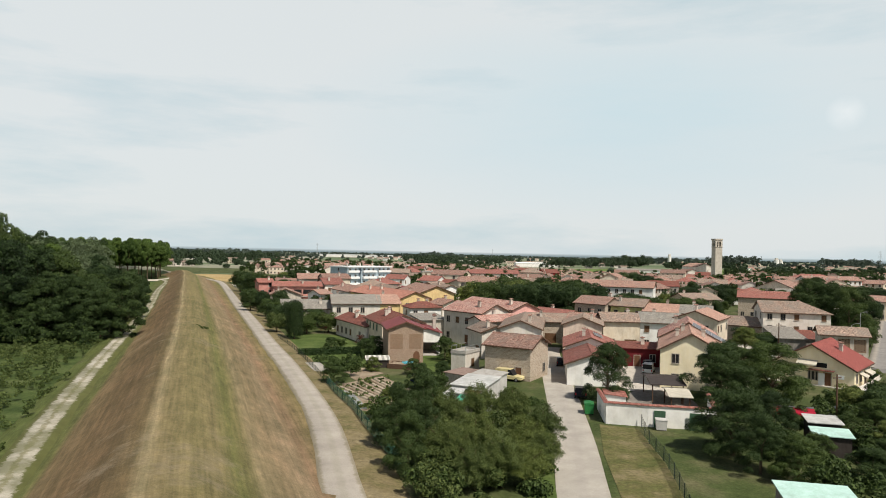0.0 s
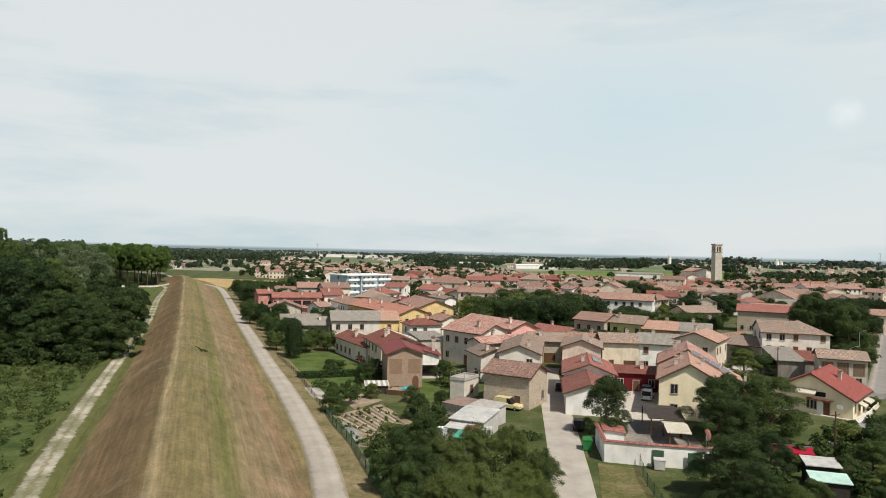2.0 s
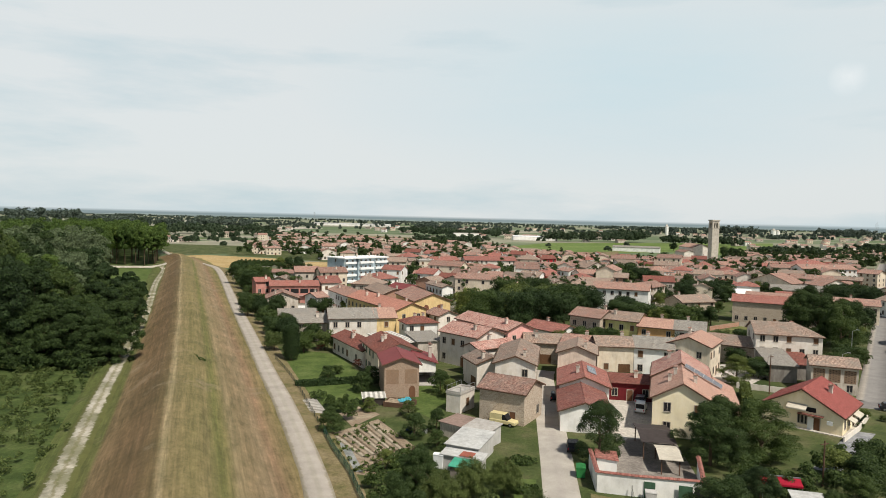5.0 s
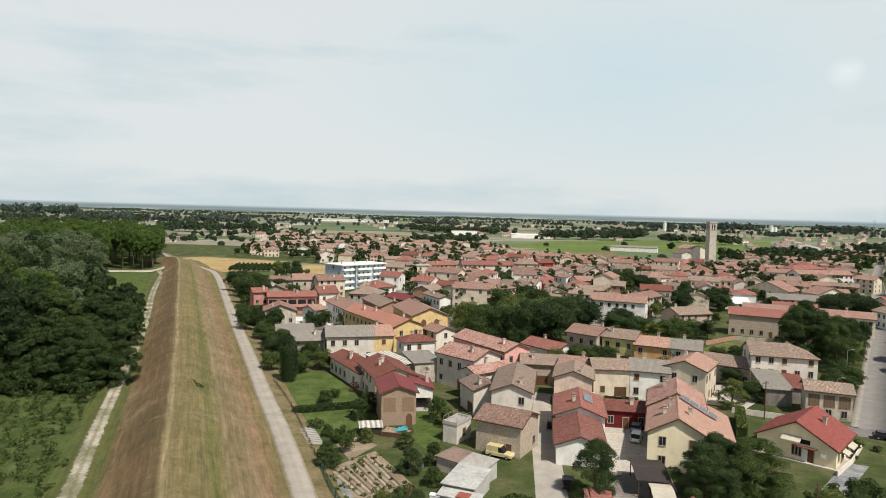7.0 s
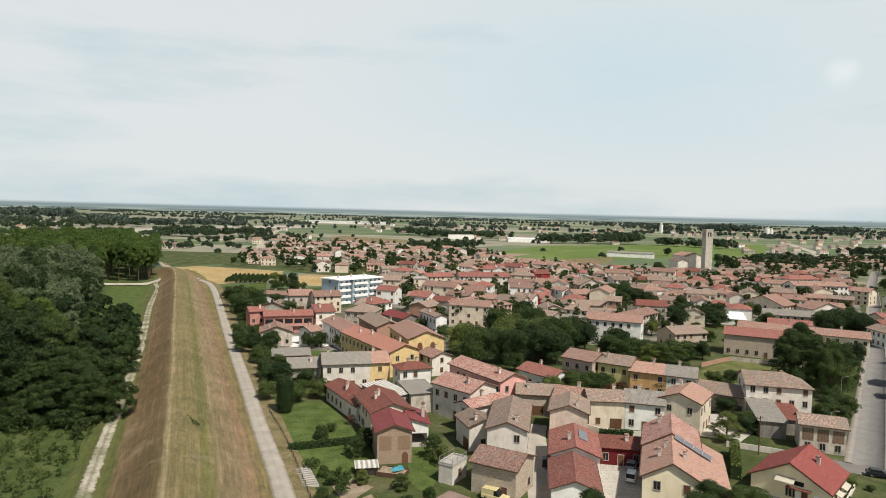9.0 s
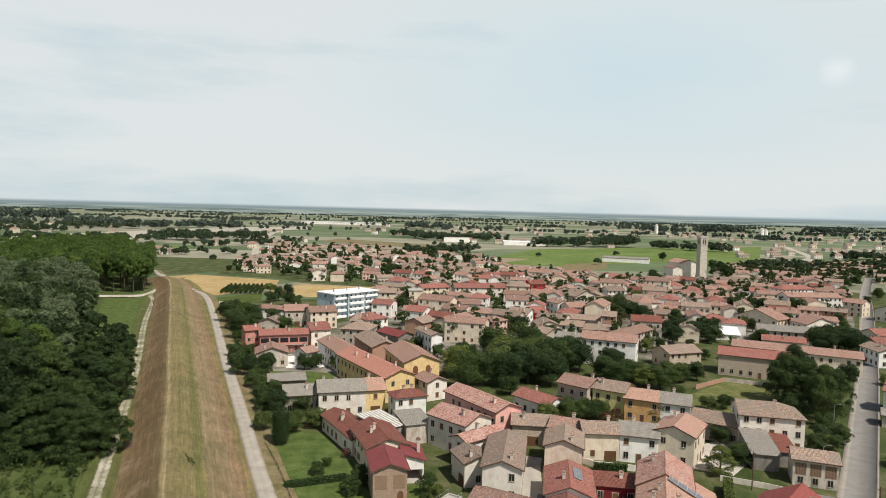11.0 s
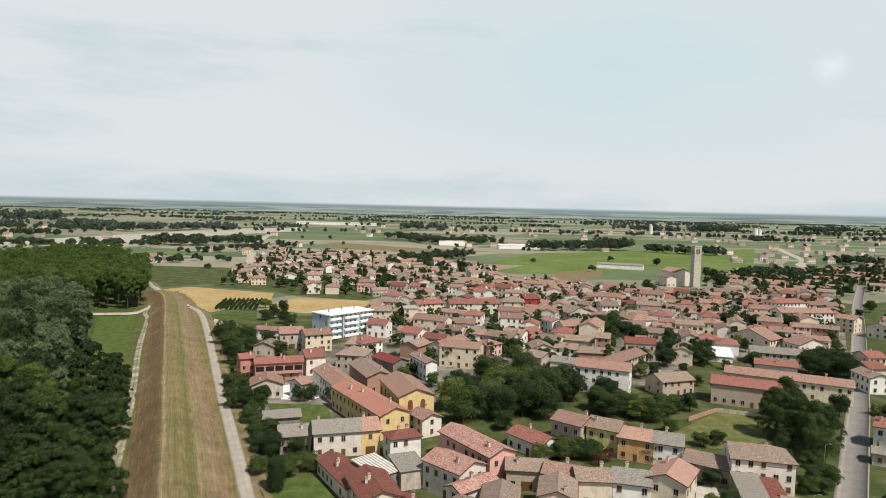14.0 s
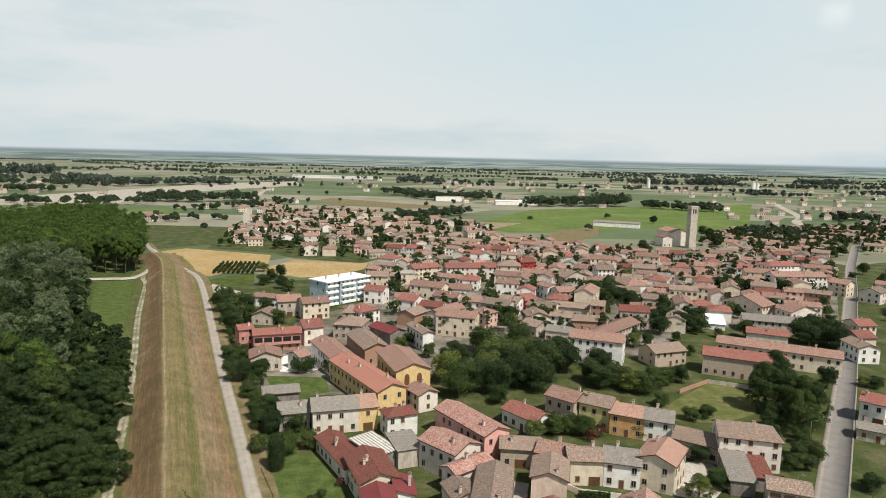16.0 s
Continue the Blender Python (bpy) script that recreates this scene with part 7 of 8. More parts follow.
car(84.0, 119.6, -25, P_DARK, "dark car parked on the side street by the garden", 4.2, 1.75, 1.45, False, 0.08)
car(171.0, 252.5, 56, P_DARK, "dark car at the kerb of the main street", 4.3, 1.75, 1.5, False, 0.1)
poly_sheet("lawn_row", [(-52.2, 219), (-31.5, 218), (-28.5, 204), (-38, 199), (-47, 206)], 0.12, M_TURF, "rough green lawn behind the row houses")
poly_sheet("yard_forecourt", [(-53.1, 241), (-38.8, 246), (-33.2, 231.1), (-38.0, 222.5), (-48.3, 223.5)], 0.15, plain("white_concrete", (0.70, 0.69, 0.66), 0.85), "white paved forecourt")
poly_sheet("yard_row", [(-72, 238), (-56, 240), (-50, 244), (-70, 250)], 0.10, M_YARD, "pale gravel drive before the red-roofed terrace")


def fence(name, pts, h, step, post_mat, net_mat, label):
    e = thing(name, 0, 0, 0, label, "fence")
    line = smooth_line(pts, step)
    for i, p in enumerate(line):
        bm = bmesh.new()
        add_tube(bm, (p.x, p.y, 0), (p.x, p.y, h + 0.08), 0.045, 0.045, 6)
        part("post", bm, post_mat, e)
        if i:
            q = line[i - 1]
            bm = bmesh.new()
            add_prism(bm, [(q.x, q.y, 0.1), (p.x, p.y, 0.1), (p.x, p.y, h), (q.x, q.y, h)], (0.012, 0.012, 0))
            bmesh.ops.recalc_face_normals(bm, faces=bm.faces[:])
            part("net", bm, net_mat, e)
    return e


def net_material(name, c, cover):
    m, n, l, b = shader(name)
    b.inputs["Base Color"].default_value, b.inputs["Roughness"].default_value = (*c, 1), 0.7
    pos = n.new("ShaderNodeNewGeometry").outputs["Position"]
    f = noise_node(n, l, pos, 1.5, 3.0)
    tr = n.new("ShaderNodeBsdfTransparent")
    mx = n.new("ShaderNodeMixShader")
    l.new(ramp_node(n, l, f, [(0.3, (cover * 0.8,) * 3), (0.7, (min(1, cover * 1.2),) * 3)]), mx.inputs["Fac"])
    l.new(tr.outputs["BSDF"], mx.inputs[1])
    l.new(b.outputs["BSDF"], mx.inputs[2])
    l.new(mx.outputs["Shader"], n["Material Output"].inputs["Surface"])
    return m


M_NET, M_MESH = net_material("green_shade_net", (0.10, 0.26, 0.18), 0.5), net_material("wire_mesh", (0.10, 0.12, 0.11), 0.22)
M_DARKPOST = plain("dark_green_post", (0.03, 0.045, 0.035), 0.6)
fence("net_fence", [(-3.5, 62), (-8.2, 75), (-11.0, 83.9), (-14.2, 91.6), (-17.2, 100)], 1.5, 2.4, M_DARKPOST, M_NET, "sagging green shade-net fence along the lane verge")
fence("wire_fence", [(-17.2, 100), (-22.9, 115.6), (-29.5, 133.0), (-37, 150)], 1.2, 2.6, M_DARKPOST, M_MESH, "wire mesh garden fence along the lane verge")
fence("metal_fence", [(24.2, 79.0), (22.9, 72), (22.5, 66), (21.2, 58), (19.5, 50)], 1.5, 2.5, M_DARKPOST, M_MESH, "dark metal mesh fence beside the grass strip")

# vegetable garden
poly_sheet("garden_plot", [(-16.4, 99.5), (-9.5, 108), (-2.8, 95), (-8.0, 84), (-10.6, 84.5)], 0.05, M_SOIL, "bare soil of the vegetable garden")
M_BEDS = [plain("pale_dry_soil", (0.34, 0.29, 0.22), 0.95, vary=0.25, bump=0.3), M_SOIL]
for i in range(10):
    t = i / 9
    ax, ay, bx, by = -15.0 + 5.2 * t, 98.6 + 7.0 * t, -9.8 + 5.6 * t, 90.4 + 3.6 * t
    d = math.hypot(bx - ax, by - ay)
    bm = bmesh.new()
    n = 9
    rows = [[bm.verts.new((d * k / n, s * w, z + (0.04 * noise.noise((k, i, s)) if z > 0.05 else 0))) for s, w, z in ((-1, 0.34, 0.02), (-1, 0.2, 0.24), (1, 0.2, 0.24), (1, 0.34, 0.02))] for k in range(n + 1)]
    for p, q in zip(rows, rows[1:]):
        for k in range(3):
            bm.faces.new((p[k], p[k + 1], q[k + 1], q[k]))
    bmesh.ops.recalc_face_normals(bm, faces=bm.faces[:])
    bed = link_bm("garden_bed", bm, M_BEDS[i % 2])
    bed.matrix_basis = pose(ax, ay, 0.03, 0, 0, math.degrees(math.atan2(by - ay, bx - ax)))
    tagged(bed, "raised vegetable bed of dry crumbling soil", "garden bed", "vegetable beds")
rng = random.Random(44)
veg = [(rng.uniform(-16, -3), rng.uniform(84, 106), rng.uniform(0.3, 0.8), rng.uniform(0.3, 0.7), 0.0) for i in range(260)]
POT = [(-16.4, 99.5), (-9.5, 108), (-2.8, 95), (-8.0, 84), (-10.6, 84.5)]
grove("vegetables", [v for v in veg if inside(v[0], v[1], POT) and rng.random() < (0.9 if v[1] < 90 else 0.45)], 1, 26, 0.16, "rows of low vegetable plants", seed=45, lobes=4)

poly_sheet("garden_bed_bare", [(-16.4, 110.6), (-13.6, 115.0), (-9.4, 110.6), (-13.2, 103.6)], 0.07, M_SOIL, "raked bare soil plot")
poly_sheet("gravel_edge", [(-16.2, 98.5), (-10.9, 85.2), (-9.2, 85.2), (-13.4, 97.5)], 0.075, meadow_material("grey_rubble", (0.16, 0.17, 0.16), (0.24, 0.25, 0.24), (0.33, 0.33, 0.31), 0.6, 5.0), "grey rubble and old sheets along the fence")
poly_sheet("street_verge", [(9.6, 52), (12.0, 72), (13.2, 84), (10.5, 84), (8.5, 70), (7.2, 52)], 0.055, M_TURF, "rough grass verge of the village street")


def stake_bundle(x, y, h, r):
    e = thing("stake_bundle", x, y, 0, "brown bundle of leaning garden stakes", "stakes")
    g = random.Random(5)
    for i in range(16):
        a = 2 * math.pi * i / 16 + g.uniform(-0.15, 0.15)
        bm = bmesh.new()
        add_tube(bm, (r * math.cos(a), r * math.sin(a), 0), (0.35 * r * math.cos(a + 0.3), 0.35 * r * math.sin(a + 0.3), h * g.uniform(0.85, 1.1)), 0.07, 0.05, 5)
        part("stake", bm, M_BARK, e)


stake_bundle(-2.7, 89.8, 1.9, 0.95)


def compost_pen(x, y, rot, L, W, h):
    e = thing("compost_pen", x, y, rot, "low timber compost pen heaped with garden waste", "compost")
    for d in ((-L / 2, L / 2, -W / 2, -W / 2 + 0.1), (-L / 2, L / 2, W / 2 - 0.1, W / 2), (-L / 2, -L / 2 + 0.1, -W / 2 + 0.1, W / 2 - 0.1), (L / 2 - 0.1, L / 2, -W / 2 + 0.1, W / 2 - 0.1)):
        for k in range(3):
            box_part("board", (*d, k * h / 3 + 0.02, (k + 1) * h / 3), M_WOOD, e)
    bm = bmesh.new()
    bmesh.ops.create_grid(bm, x_segments=14, y_segments=10, size=0.5)
    for v in bm.verts:
        v.co = (v.co.x * (L - 0.3), v.co.y * (W - 0.3), 0.35 + 0.5 * noise.noise((v.co.x * 5, v.co.y * 5, 2)) + 0.3)
    part("heap", bm, M_SOIL, e)
    return e


compost_pen(-6.4, 116.4, -14, 5.2, 3.4, 0.85)
bm = bmesh.new()
bmesh.ops.create_grid(bm, x_segments=16, y_segments=12, size=0.5)
for v in bm.verts:
    v.co = (v.co.x * 2.2, v.co.y * 1.5, 0.3 * noise.noise((v.co.x * 6, v.co.y * 6, 7)) + 0.12 * noise.noise((v.co.x * 15, v.co.y * 15, 1)))
tarp = link_bm("tarpaulin", bm, plain("blue_green_plastic", (0.06, 0.27, 0.33), 0.4, vary=0.2))
tarp.matrix_basis = pose(-5.6, 116.6, 0.98, 6, -8, 20)
tagged(tarp, "crumpled blue-green tarpaulin thrown over the compost", "tarpaulin")


def cold_frame(x, y, rot, n):
    e = thing("cold_frame", x, y, rot, "weathered row of pale slatted bean frames", "frame")
    for i in range(n):
        for s in (-1, 1):
            bm = bmesh.new()
            add_prism(bm, [(-1.3, i * 0.95 + s * 0.42 - 0.1, 0), (1.3, i * 0.95 + s * 0.42 - 0.1, 0), (1.3, i * 0.95 + s * 0.30 - 0.05, 0.4), (-1.3, i * 0.95 + s * 0.30 - 0.05, 0.4)], (0, 0.08, 0.02))
            bmesh.ops.recalc_face_normals(bm, faces=bm.faces[:])
            part("slat", bm, ROOF["conc"], e)


cold_frame(-20.0, 110.6, 22, 9)


def barrel(x, y, r, h, material, label):
    e = thing("barrel", x, y, 0, label, "barrel")
    bm = bmesh.new()
    add_tube(bm, (0, 0, 0), (0, 0, h * 0.5), r * 0.9, r, 14)
    add_tube(bm, (0, 0, h * 0.5), (0, 0, h), r, r * 0.9, 14)
    part("body", bm, material, e)
    bm = bmesh.new()
    add_tube(bm, (0, 0, h), (0, 0, h + 0.05), r * 0.95, r * 0.93, 14)
    part("rim", bm, M_BLACK, e)


barrel(-4.1, 100.9, 0.55, 1.0, plain("dark_blue_plastic", (0.03, 0.05, 0.12), 0.4), "dark blue plastic rain barrel by the beds")
barrel(-1.6, 101.4, 0.4, 0.8, M_METAL, "small grey metal drum by the beds")

# rail and lamp canopy on the roof terrace
rail = thing("roof_terrace_rail", 4.3, 114.8, -32, "thin metal rail with posts round the roof terrace", "railing", z=3.8)
for px in (-1.35, 1.35):
    for py in (-2.45, -0.8, 0.8, 2.45):
        box_part("post", (px - 0.03, px + 0.03, py - 0.03, py + 0.03, 0, 0.75), M_METAL, rail)
    box_part("rail", (px - 0.025, px + 0.025, -2.45, 2.45, 0.75, 0.8), M_METAL, rail)
box_part("rail", (-1.35, 1.35, -2.48, -2.43, 0.75, 0.8), M_METAL, rail)

# undergrowth along fences, banks and garden edges
bush = []
for line, n, o0, o1, h0, h1 in ((LROAD[28:60], 150, 6, 13, 1.2, 3.6), (LROAD[60:105], 120, 5.5, 12, 1.5, 5.0), (STREET[14:24], 30, -6, -3.4, 0.4, 1.0)):
    for i in range(n):
        k = rng.randrange(1, len(line) - 1)
        d = (line[k + 1] - line[k - 1]).normalized()
        o = rng.uniform(o0, o1)
        bush.append((line[k].x + d.y * o, line[k].y - d.x * o, rng.uniform(h0, h1), rng.uniform(0.8, 2.0), 0.1))
bush = [b for b in bush if all((b[0] - a) ** 2 + (b[1] - c) ** 2 > (0.8 * r + 1) ** 2 for a, c, r in PLACED) and not inside(b[0], b[1], POT) and not inside(b[0], b[1], [(-40, 150), (-36, 163), (-24, 158), (-10, 124), (-16, 112), (-28, 128)])]
grove("shrubs", bush, 0, 420, 0.17, "tangled shrubs and garden bushes along the lane", seed=46, lobes=6)
thick = [(rng.uniform(33, 64), rng.uniform(48, 92), rng.uniform(1.5, 4.5), rng.uniform(1.2, 2.4), 0.2) for i in range(120)]
thick = [b for b in thick if b[0] > 30 + (b[1] - 48) * 0.25 and not (37 < b[0] < 45 and 61 < b[1] < 76) and all((b[0] - a) ** 2 + (b[1] - c) ** 2 > (0.8 * r + 1.2) ** 2 for a, c, r in PLACED)]
grove("thicket", thick, 0, 700, 0.15, "thick light green shrubbery between the plots", seed=47, lobes=7)
# grove between the fence and the street
thick = [(rng.uniform(-1, 12), rng.uniform(50, 78), rng.uniform(1.8, 4.2), rng.uniform(1.0, 1.9), 0.1) for i in range(46)]
thick = [b for b in thick if b[0] < 3.5 + (b[1] - 50) * 0.16 and b[0] > -4.5 + (80 - b[1]) * 0.22 - 3]
grove("copse", thick, 1, 900, 0.13, "dense mixed copse beside the street", seed=48, lobes=8)


def hedge(x0, y0, x1, y1, h, w, label, leaf=0, name="hedge"):
    """A clipped hedge: a solid leafy core with a skin of leaves."""
    d = math.hypot(x1 - x0, y1 - y0)
    g = np.random.default_rng(abs(int(x0 * 7 + y0)))
    n = int(d * h * 60)
    c = np.stack([g.uniform(0, d, n), g.uniform(-w / 2, w / 2, n), g.uniform(0.1, h, n)], 1)
    side = g.integers(0, 3, n)
    c[side == 0, 1] = np.sign(c[side == 0, 1]) * w / 2
    c[side == 1, 2] = h
    nr = g.normal(size=(n, 3))
    nr /= np.linalg.norm(nr, axis=1)[:, None]
    t = np.cross(nr, g.normal(size=(n, 3)))
    t /= np.linalg.norm(t, axis=1)[:, None]
    s = np.cross(nr, t)
    k = 0.22
    v = np.stack([c - t * k, c - s * k * 0.6, c + t * k, c + s * k * 0.6], 1).reshape(-1, 3)
    e = thing(name, x0, y0, math.degrees(math.atan2(y1 - y0, x1 - x0)), label, "hedge")
    me = bpy.data.meshes.new("leaves")
    me.from_pydata(v.tolist(), [], np.arange(len(v)).reshape(-1, 4).tolist())
    me.materials.append(M_LEAF[leaf])
    new("leaves", me).parent = e
    box_part("core", (0.1, d - 0.1, -w / 2 + 0.1, w / 2 - 0.1, 0, h - 0.1), plain("hedge_core", (0.02, 0.035, 0.012), 0.9), e)
    return e


hedge(-27.5, 127.0, -16.0, 131.5, 1.3, 1.1, "clipped green hedge across the garden")
hedge(56.0, 117.0, 61.5, 130.0, 2.6, 1.7, "tall clipped bright green hedge", 1)
hedge(36.5, 139.0, 43.5, 138.2, 1.6, 1.0, "clipped hedge before the cream houses")
hedge(77.5, 148.0, 88.0, 146.5, 1.5, 1.4, "dark clipped hedge by the white house", 2)


vines = []
for i in range(9):
    for j in range(26):
        vines.append((-129 + i * 2.9 - j * 0.2, 409 + j * 1.5 + i * 0.3, 2.6, 1.1, 0.0))
grove("vineyard", vines, 0, 60, 0.4, "green rows of vines between the wheat fields", seed=71, lobes=4)


def topiary(x, y, h, r):
    e = thing("topiary", x, y, 0, "tall dark clipped column of evergreen", "tree")
    lobes = [(0, 0, r * 0.6 + i * r * 0.55, r * (0.92 if 0 < i < 6 else 0.8), 0.9) for i in range(int((h - r) / (r * 0.55)))]
    ob = new("crown", crown_mesh("crown", M_LEAF[7], lobes, 12000, 0.14, 77))
    ob.parent = e
    bm = bmesh.new()
    add_tube(bm, (0, 0, 0), (0, 0, h * 0.8), 0.2, 0.1)
    part("trunk", bm, M_BARK, e)


topiary(-33.6, 150.8, 9.4, 2.1)

# long farm buildings and glasshouses on the plain
gable_block("farm_shed", 227, 760, -22, 52, 14, 5.0, "white", "slate", "long low white farm shed with grey roof", "shed", "p", 1.6)
gable_block("farm_shed", 155, 1095, 4, 70, 18, 6.0, "white", "white", "long low white warehouse on the plain", "warehouse", "p", 1.4)
gable_block("farm_shed", 45, 1155, 2, 44, 14, 8.0, "white", "conc", "pale flat-roofed factory block", "warehouse", "f", 0)
for i in range(14):
    gable_block("glasshouse", -420 + 19 * i, 2205 - 2 * i, 6, 18, 60, 6, "white", "sheet", "pale glasshouse bay in a long row", "glasshouse", "p", 2.4)
def silo(x, y, h, r, label):
    """A round concrete silo with a cap and a slim head house."""
    e = thing("silo", x, y, 0, label, "silo")
    bm = bmesh.new()
    add_tube(bm, (0, 0, 0), (0, 0, h * 0.8), r, r, 16)
    part("shaft", bm, WALL["white"], e)
    bm = bmesh.new()
    add_tube(bm, (0, 0, h * 0.8), (0, 0, h * 0.88), r * 1.08, r * 0.6, 16)
    part("cap", bm, ROOF["conc"], e)
    box_part("head_house", (-r * 0.5, r * 0.5, -r * 0.5, r * 0.5, h * 0.86, h), WALL["offwhite"], e)


silo(667, 1940, 30, 5.0, "pale slender silo tower on the plain")
silo(1014, 2004, 25, 7.0, "grey concrete grain silo beside the works")
silo(1030, 2010, 21, 6.0, "grey concrete grain silo beside the works")
poly_sheet("river_bed", [(-640, 960), (-603, 1160), (-546, 1400), (-516, 1600), (-358, 1850), (-290, 1640), (-410, 1330), (-470, 1080), (-424, 932), (-560, 880)], 0.12, M_YARD, "pale gravel of the river bed")
poly_sheet("field_olive", [(-300, 681), (-178, 674), (-150, 560), (-205, 512)], 0.10, M_GRASS, "flat grassy field at the end of the levee")
poly_sheet("field_green", [(-383, 833), (-374, 870), (-303, 854), (-290, 781), (-322, 747)], 0.10, M_PASTURE, "bright green field behind the wood")
poly_sheet("field_straw", [(-160, 1170), (-20, 1055), (100, 1010), (-40, 960), (-180, 1080)], 0.10, M_DRY, "straw-coloured stubble field")
poly_sheet("field_soil", [(23, 784), (118, 778), (75, 701), (55, 712)], 0.13, M_SOIL, "bare soil field at the village edge")
sweep("road_village", smooth_line([(-150, 640), (-187, 715), (-230, 880), (-283, 1126), (-330, 1400)]), [(-5, 0.12), (0, 0.16), (5, 0.12)], M_YARD, "pale road running out of the village", "road")
sweep("road_far", smooth_line([(700, 1290), (642, 1156), (560, 960), (500, 862), (458, 732), (430, 640)]), [(-6, 0.12), (0, 0.16), (6, 0.12)], M_YARD, "pale country road across the fields", "road")


def lattice_mast(x, y, h, label, r=2.2):
    e = thing("mast", x, y, 0, label, "mast")
    for sx, sy in ((-1, -1), (1, -1), (1, 1), (-1, 1)):
        bm = bmesh.new()
        add_tube(bm, (sx * r, sy * r, 0), (sx * r * 0.25, sy * r * 0.25, h), 0.28, 0.16, 5)
        part("leg", bm, M_METAL, e)
    for i in range(5):
        k = 1 - 0.75 * (i + 1) / 6
        bm = bmesh.new()
        add_tube(bm, (-r * k, -r * k, h * (i + 1) / 6), (r * k, r * k, h * (i + 1) / 6 + 2), 0.12, 0.12, 4)
        part("brace", bm, M_METAL, e)
    bm = bmesh.new()
    add_box(bm, -5, 5, -0.2, 0.2, h - 3, h - 2.4)
    part("crossarm", bm, M_METAL, e)
    return e


lattice_mast(-410, 2150, 42, "distant floodlight mast on the plain")
lattice_mast(150, 2000, 34, "distant lattice mast on the plain")
lattice_mast(1300, 1960, 52, "distant tall lattice crane over the works", 6)


# ---- street furniture ----
def street_lamp(x, y, rot):
    e = thing("street_lamp", x, y, rot, "slim grey street lamp with a curved arm", "lamp", "street lamps")
    bm = bmesh.new()
    add_tube(bm, (0, 0, 0), (0, 0, 7.2), 0.09, 0.06)
    part("pole", bm, M_METAL, e)
    bm = bmesh.new()
    add_tube(bm, (0, 0, 7.2), (0.9, 0, 7.7), 0.05, 0.04)
    part("arm", bm, M_METAL, e)
    bm = bmesh.new()
    v = add_box(bm, 0.8, 1.5, -0.14, 0.14, 7.62, 7.76)
    part("head", bm, M_METAL, e)


for x, y in ((84.5, 136), (106, 167), (122, 190), (150, 231), (186, 284), (216, 328)):
    street_lamp(x, y, -34)


def wood_pole(x, y, h):
    e = thing("utility_pole", x, y, 20, "dark wooden utility pole with crossbar", "pole", "utility poles")
    bm = bmesh.new()
    add_tube(bm, (0, 0, 0), (0, 0, h), 0.13, 0.09)
    part("pole", bm, M_WOOD, e)
    box_part("crossbar", (-0.7, 0.7, -0.05, 0.05, h - 0.5, h - 0.38), M_WOOD, e)


for x, y, h in ((50.5, 84, 6), (66.5, 130, 8), (96, 128, 8), (83, 116, 7)):
    wood_pole(x, y, h)


def garden_wall(pts, h, label, material=None):
    e = thing("low_wall", 0, 0, 0, label, "wall")
    for (ax, ay), (bx, by) in zip(pts, pts[1:]):
        d = math.hypot(bx - ax, by - ay)
        box_part("panel", (-0.05, d + 0.05, -0.1, 0.1, 0, h), material or WALL["offwhite"], e).matrix_basis = pose(ax, ay, 0, 0, 0, math.degrees(math.atan2(by - ay, bx - ax)))


garden_wall([(64, 101.5), (70.2, 107.5), (77, 115.4)], 0.9, "low pale garden wall beside the villa")
garden_wall([(62, 134.5), (69.5, 131.0), (74, 128)], 1.2, "low white wall behind the villa")
garden_wall([(100, 217.5), (119, 208.5)], 1.4, "long stone wall behind the paddock", WALL["plaster"])
garden_wall([(86, 207), (100, 217.5)], 1.4, "brick wall beside the paddock", WALL["brick"])
garden_wall([(28.5, 149), (37, 140.6), (46, 138.5)], 1.4, "rendered wall along the street bend")


# ---- further detail on single houses ----
def on_house(e, x, y, z, turn=0.0, tilt=0.0):
    return e.matrix_basis @ pose(x, y, z, tilt, 0, turn)


M_ARCH = plain("brown_infill", (0.17, 0.075, 0.045), 0.9)
for p in (-2.1, 2.1):
    arch_window(hall, pose(0, 0, 0, 0, 0, 270) @ pose(p, -HALL[0] / 2, 2.2), 1.7, 4.4, M_ARCH)
for k in range(5):
    for turn in (0, 180):
        arch_window(hall, pose(0, 0, 0, 0, 0, turn) @ pose(-HALL[0] / 2 + HALL[0] * (k + 0.5) / 5, -HALL[1] / 2, 2.4), 1.1, 3.6, M_ARCH)
M_INFILL = masonry("infill_brick", (0.19, 0.120, 0.076), (0.25, 0.160, 0.105), (0.22, 0.165, 0.120), 0.25, 0.07)
for p in (-1.75, 1.75):
    bm = relief([-1.15, 1.15], [0, 2.7], [[(0.03, 0)]])
    part("infill_panel", bm, M_INFILL, barn, "brick-filled former window").matrix_basis = pose(0, 0, 0, 0, 0, 270) @ pose(p, -BARN[0] / 2, 2.6)
arch_window(barn, pose(0, 0, 0, 0, 0, 270) @ pose(2.0, -BARN[0] / 2, 0.0), 1.2, 2.2, M_DOOR)

for px in (-2.75, 0.0, 2.75):
    part("lattice_panel", relief([px - 1.05, px + 1.05], [2.3, 4.9], [[(0.03, 0)]]), M_INFILL, lattice_barn, "open brick lattice panel").matrix_basis = pose(0, -3.35, 0)
    for k in range(4):
        for j in range(5):
            # black blocks stand for the shade in the lattice holes
            box_part("vent_hole", (px - 0.84 + 0.5 * k, px - 0.64 + 0.5 * k, -3.40, -3.36, 2.5 + 0.48 * j + 0.24 * (k % 2), 2.68 + 0.48 * j + 0.24 * (k % 2)), M_BLACK, lattice_barn)
    w = new("window", WIN[0])
    w.parent, w.matrix_basis = lattice_barn, pose(px, -3.35, 0.6)
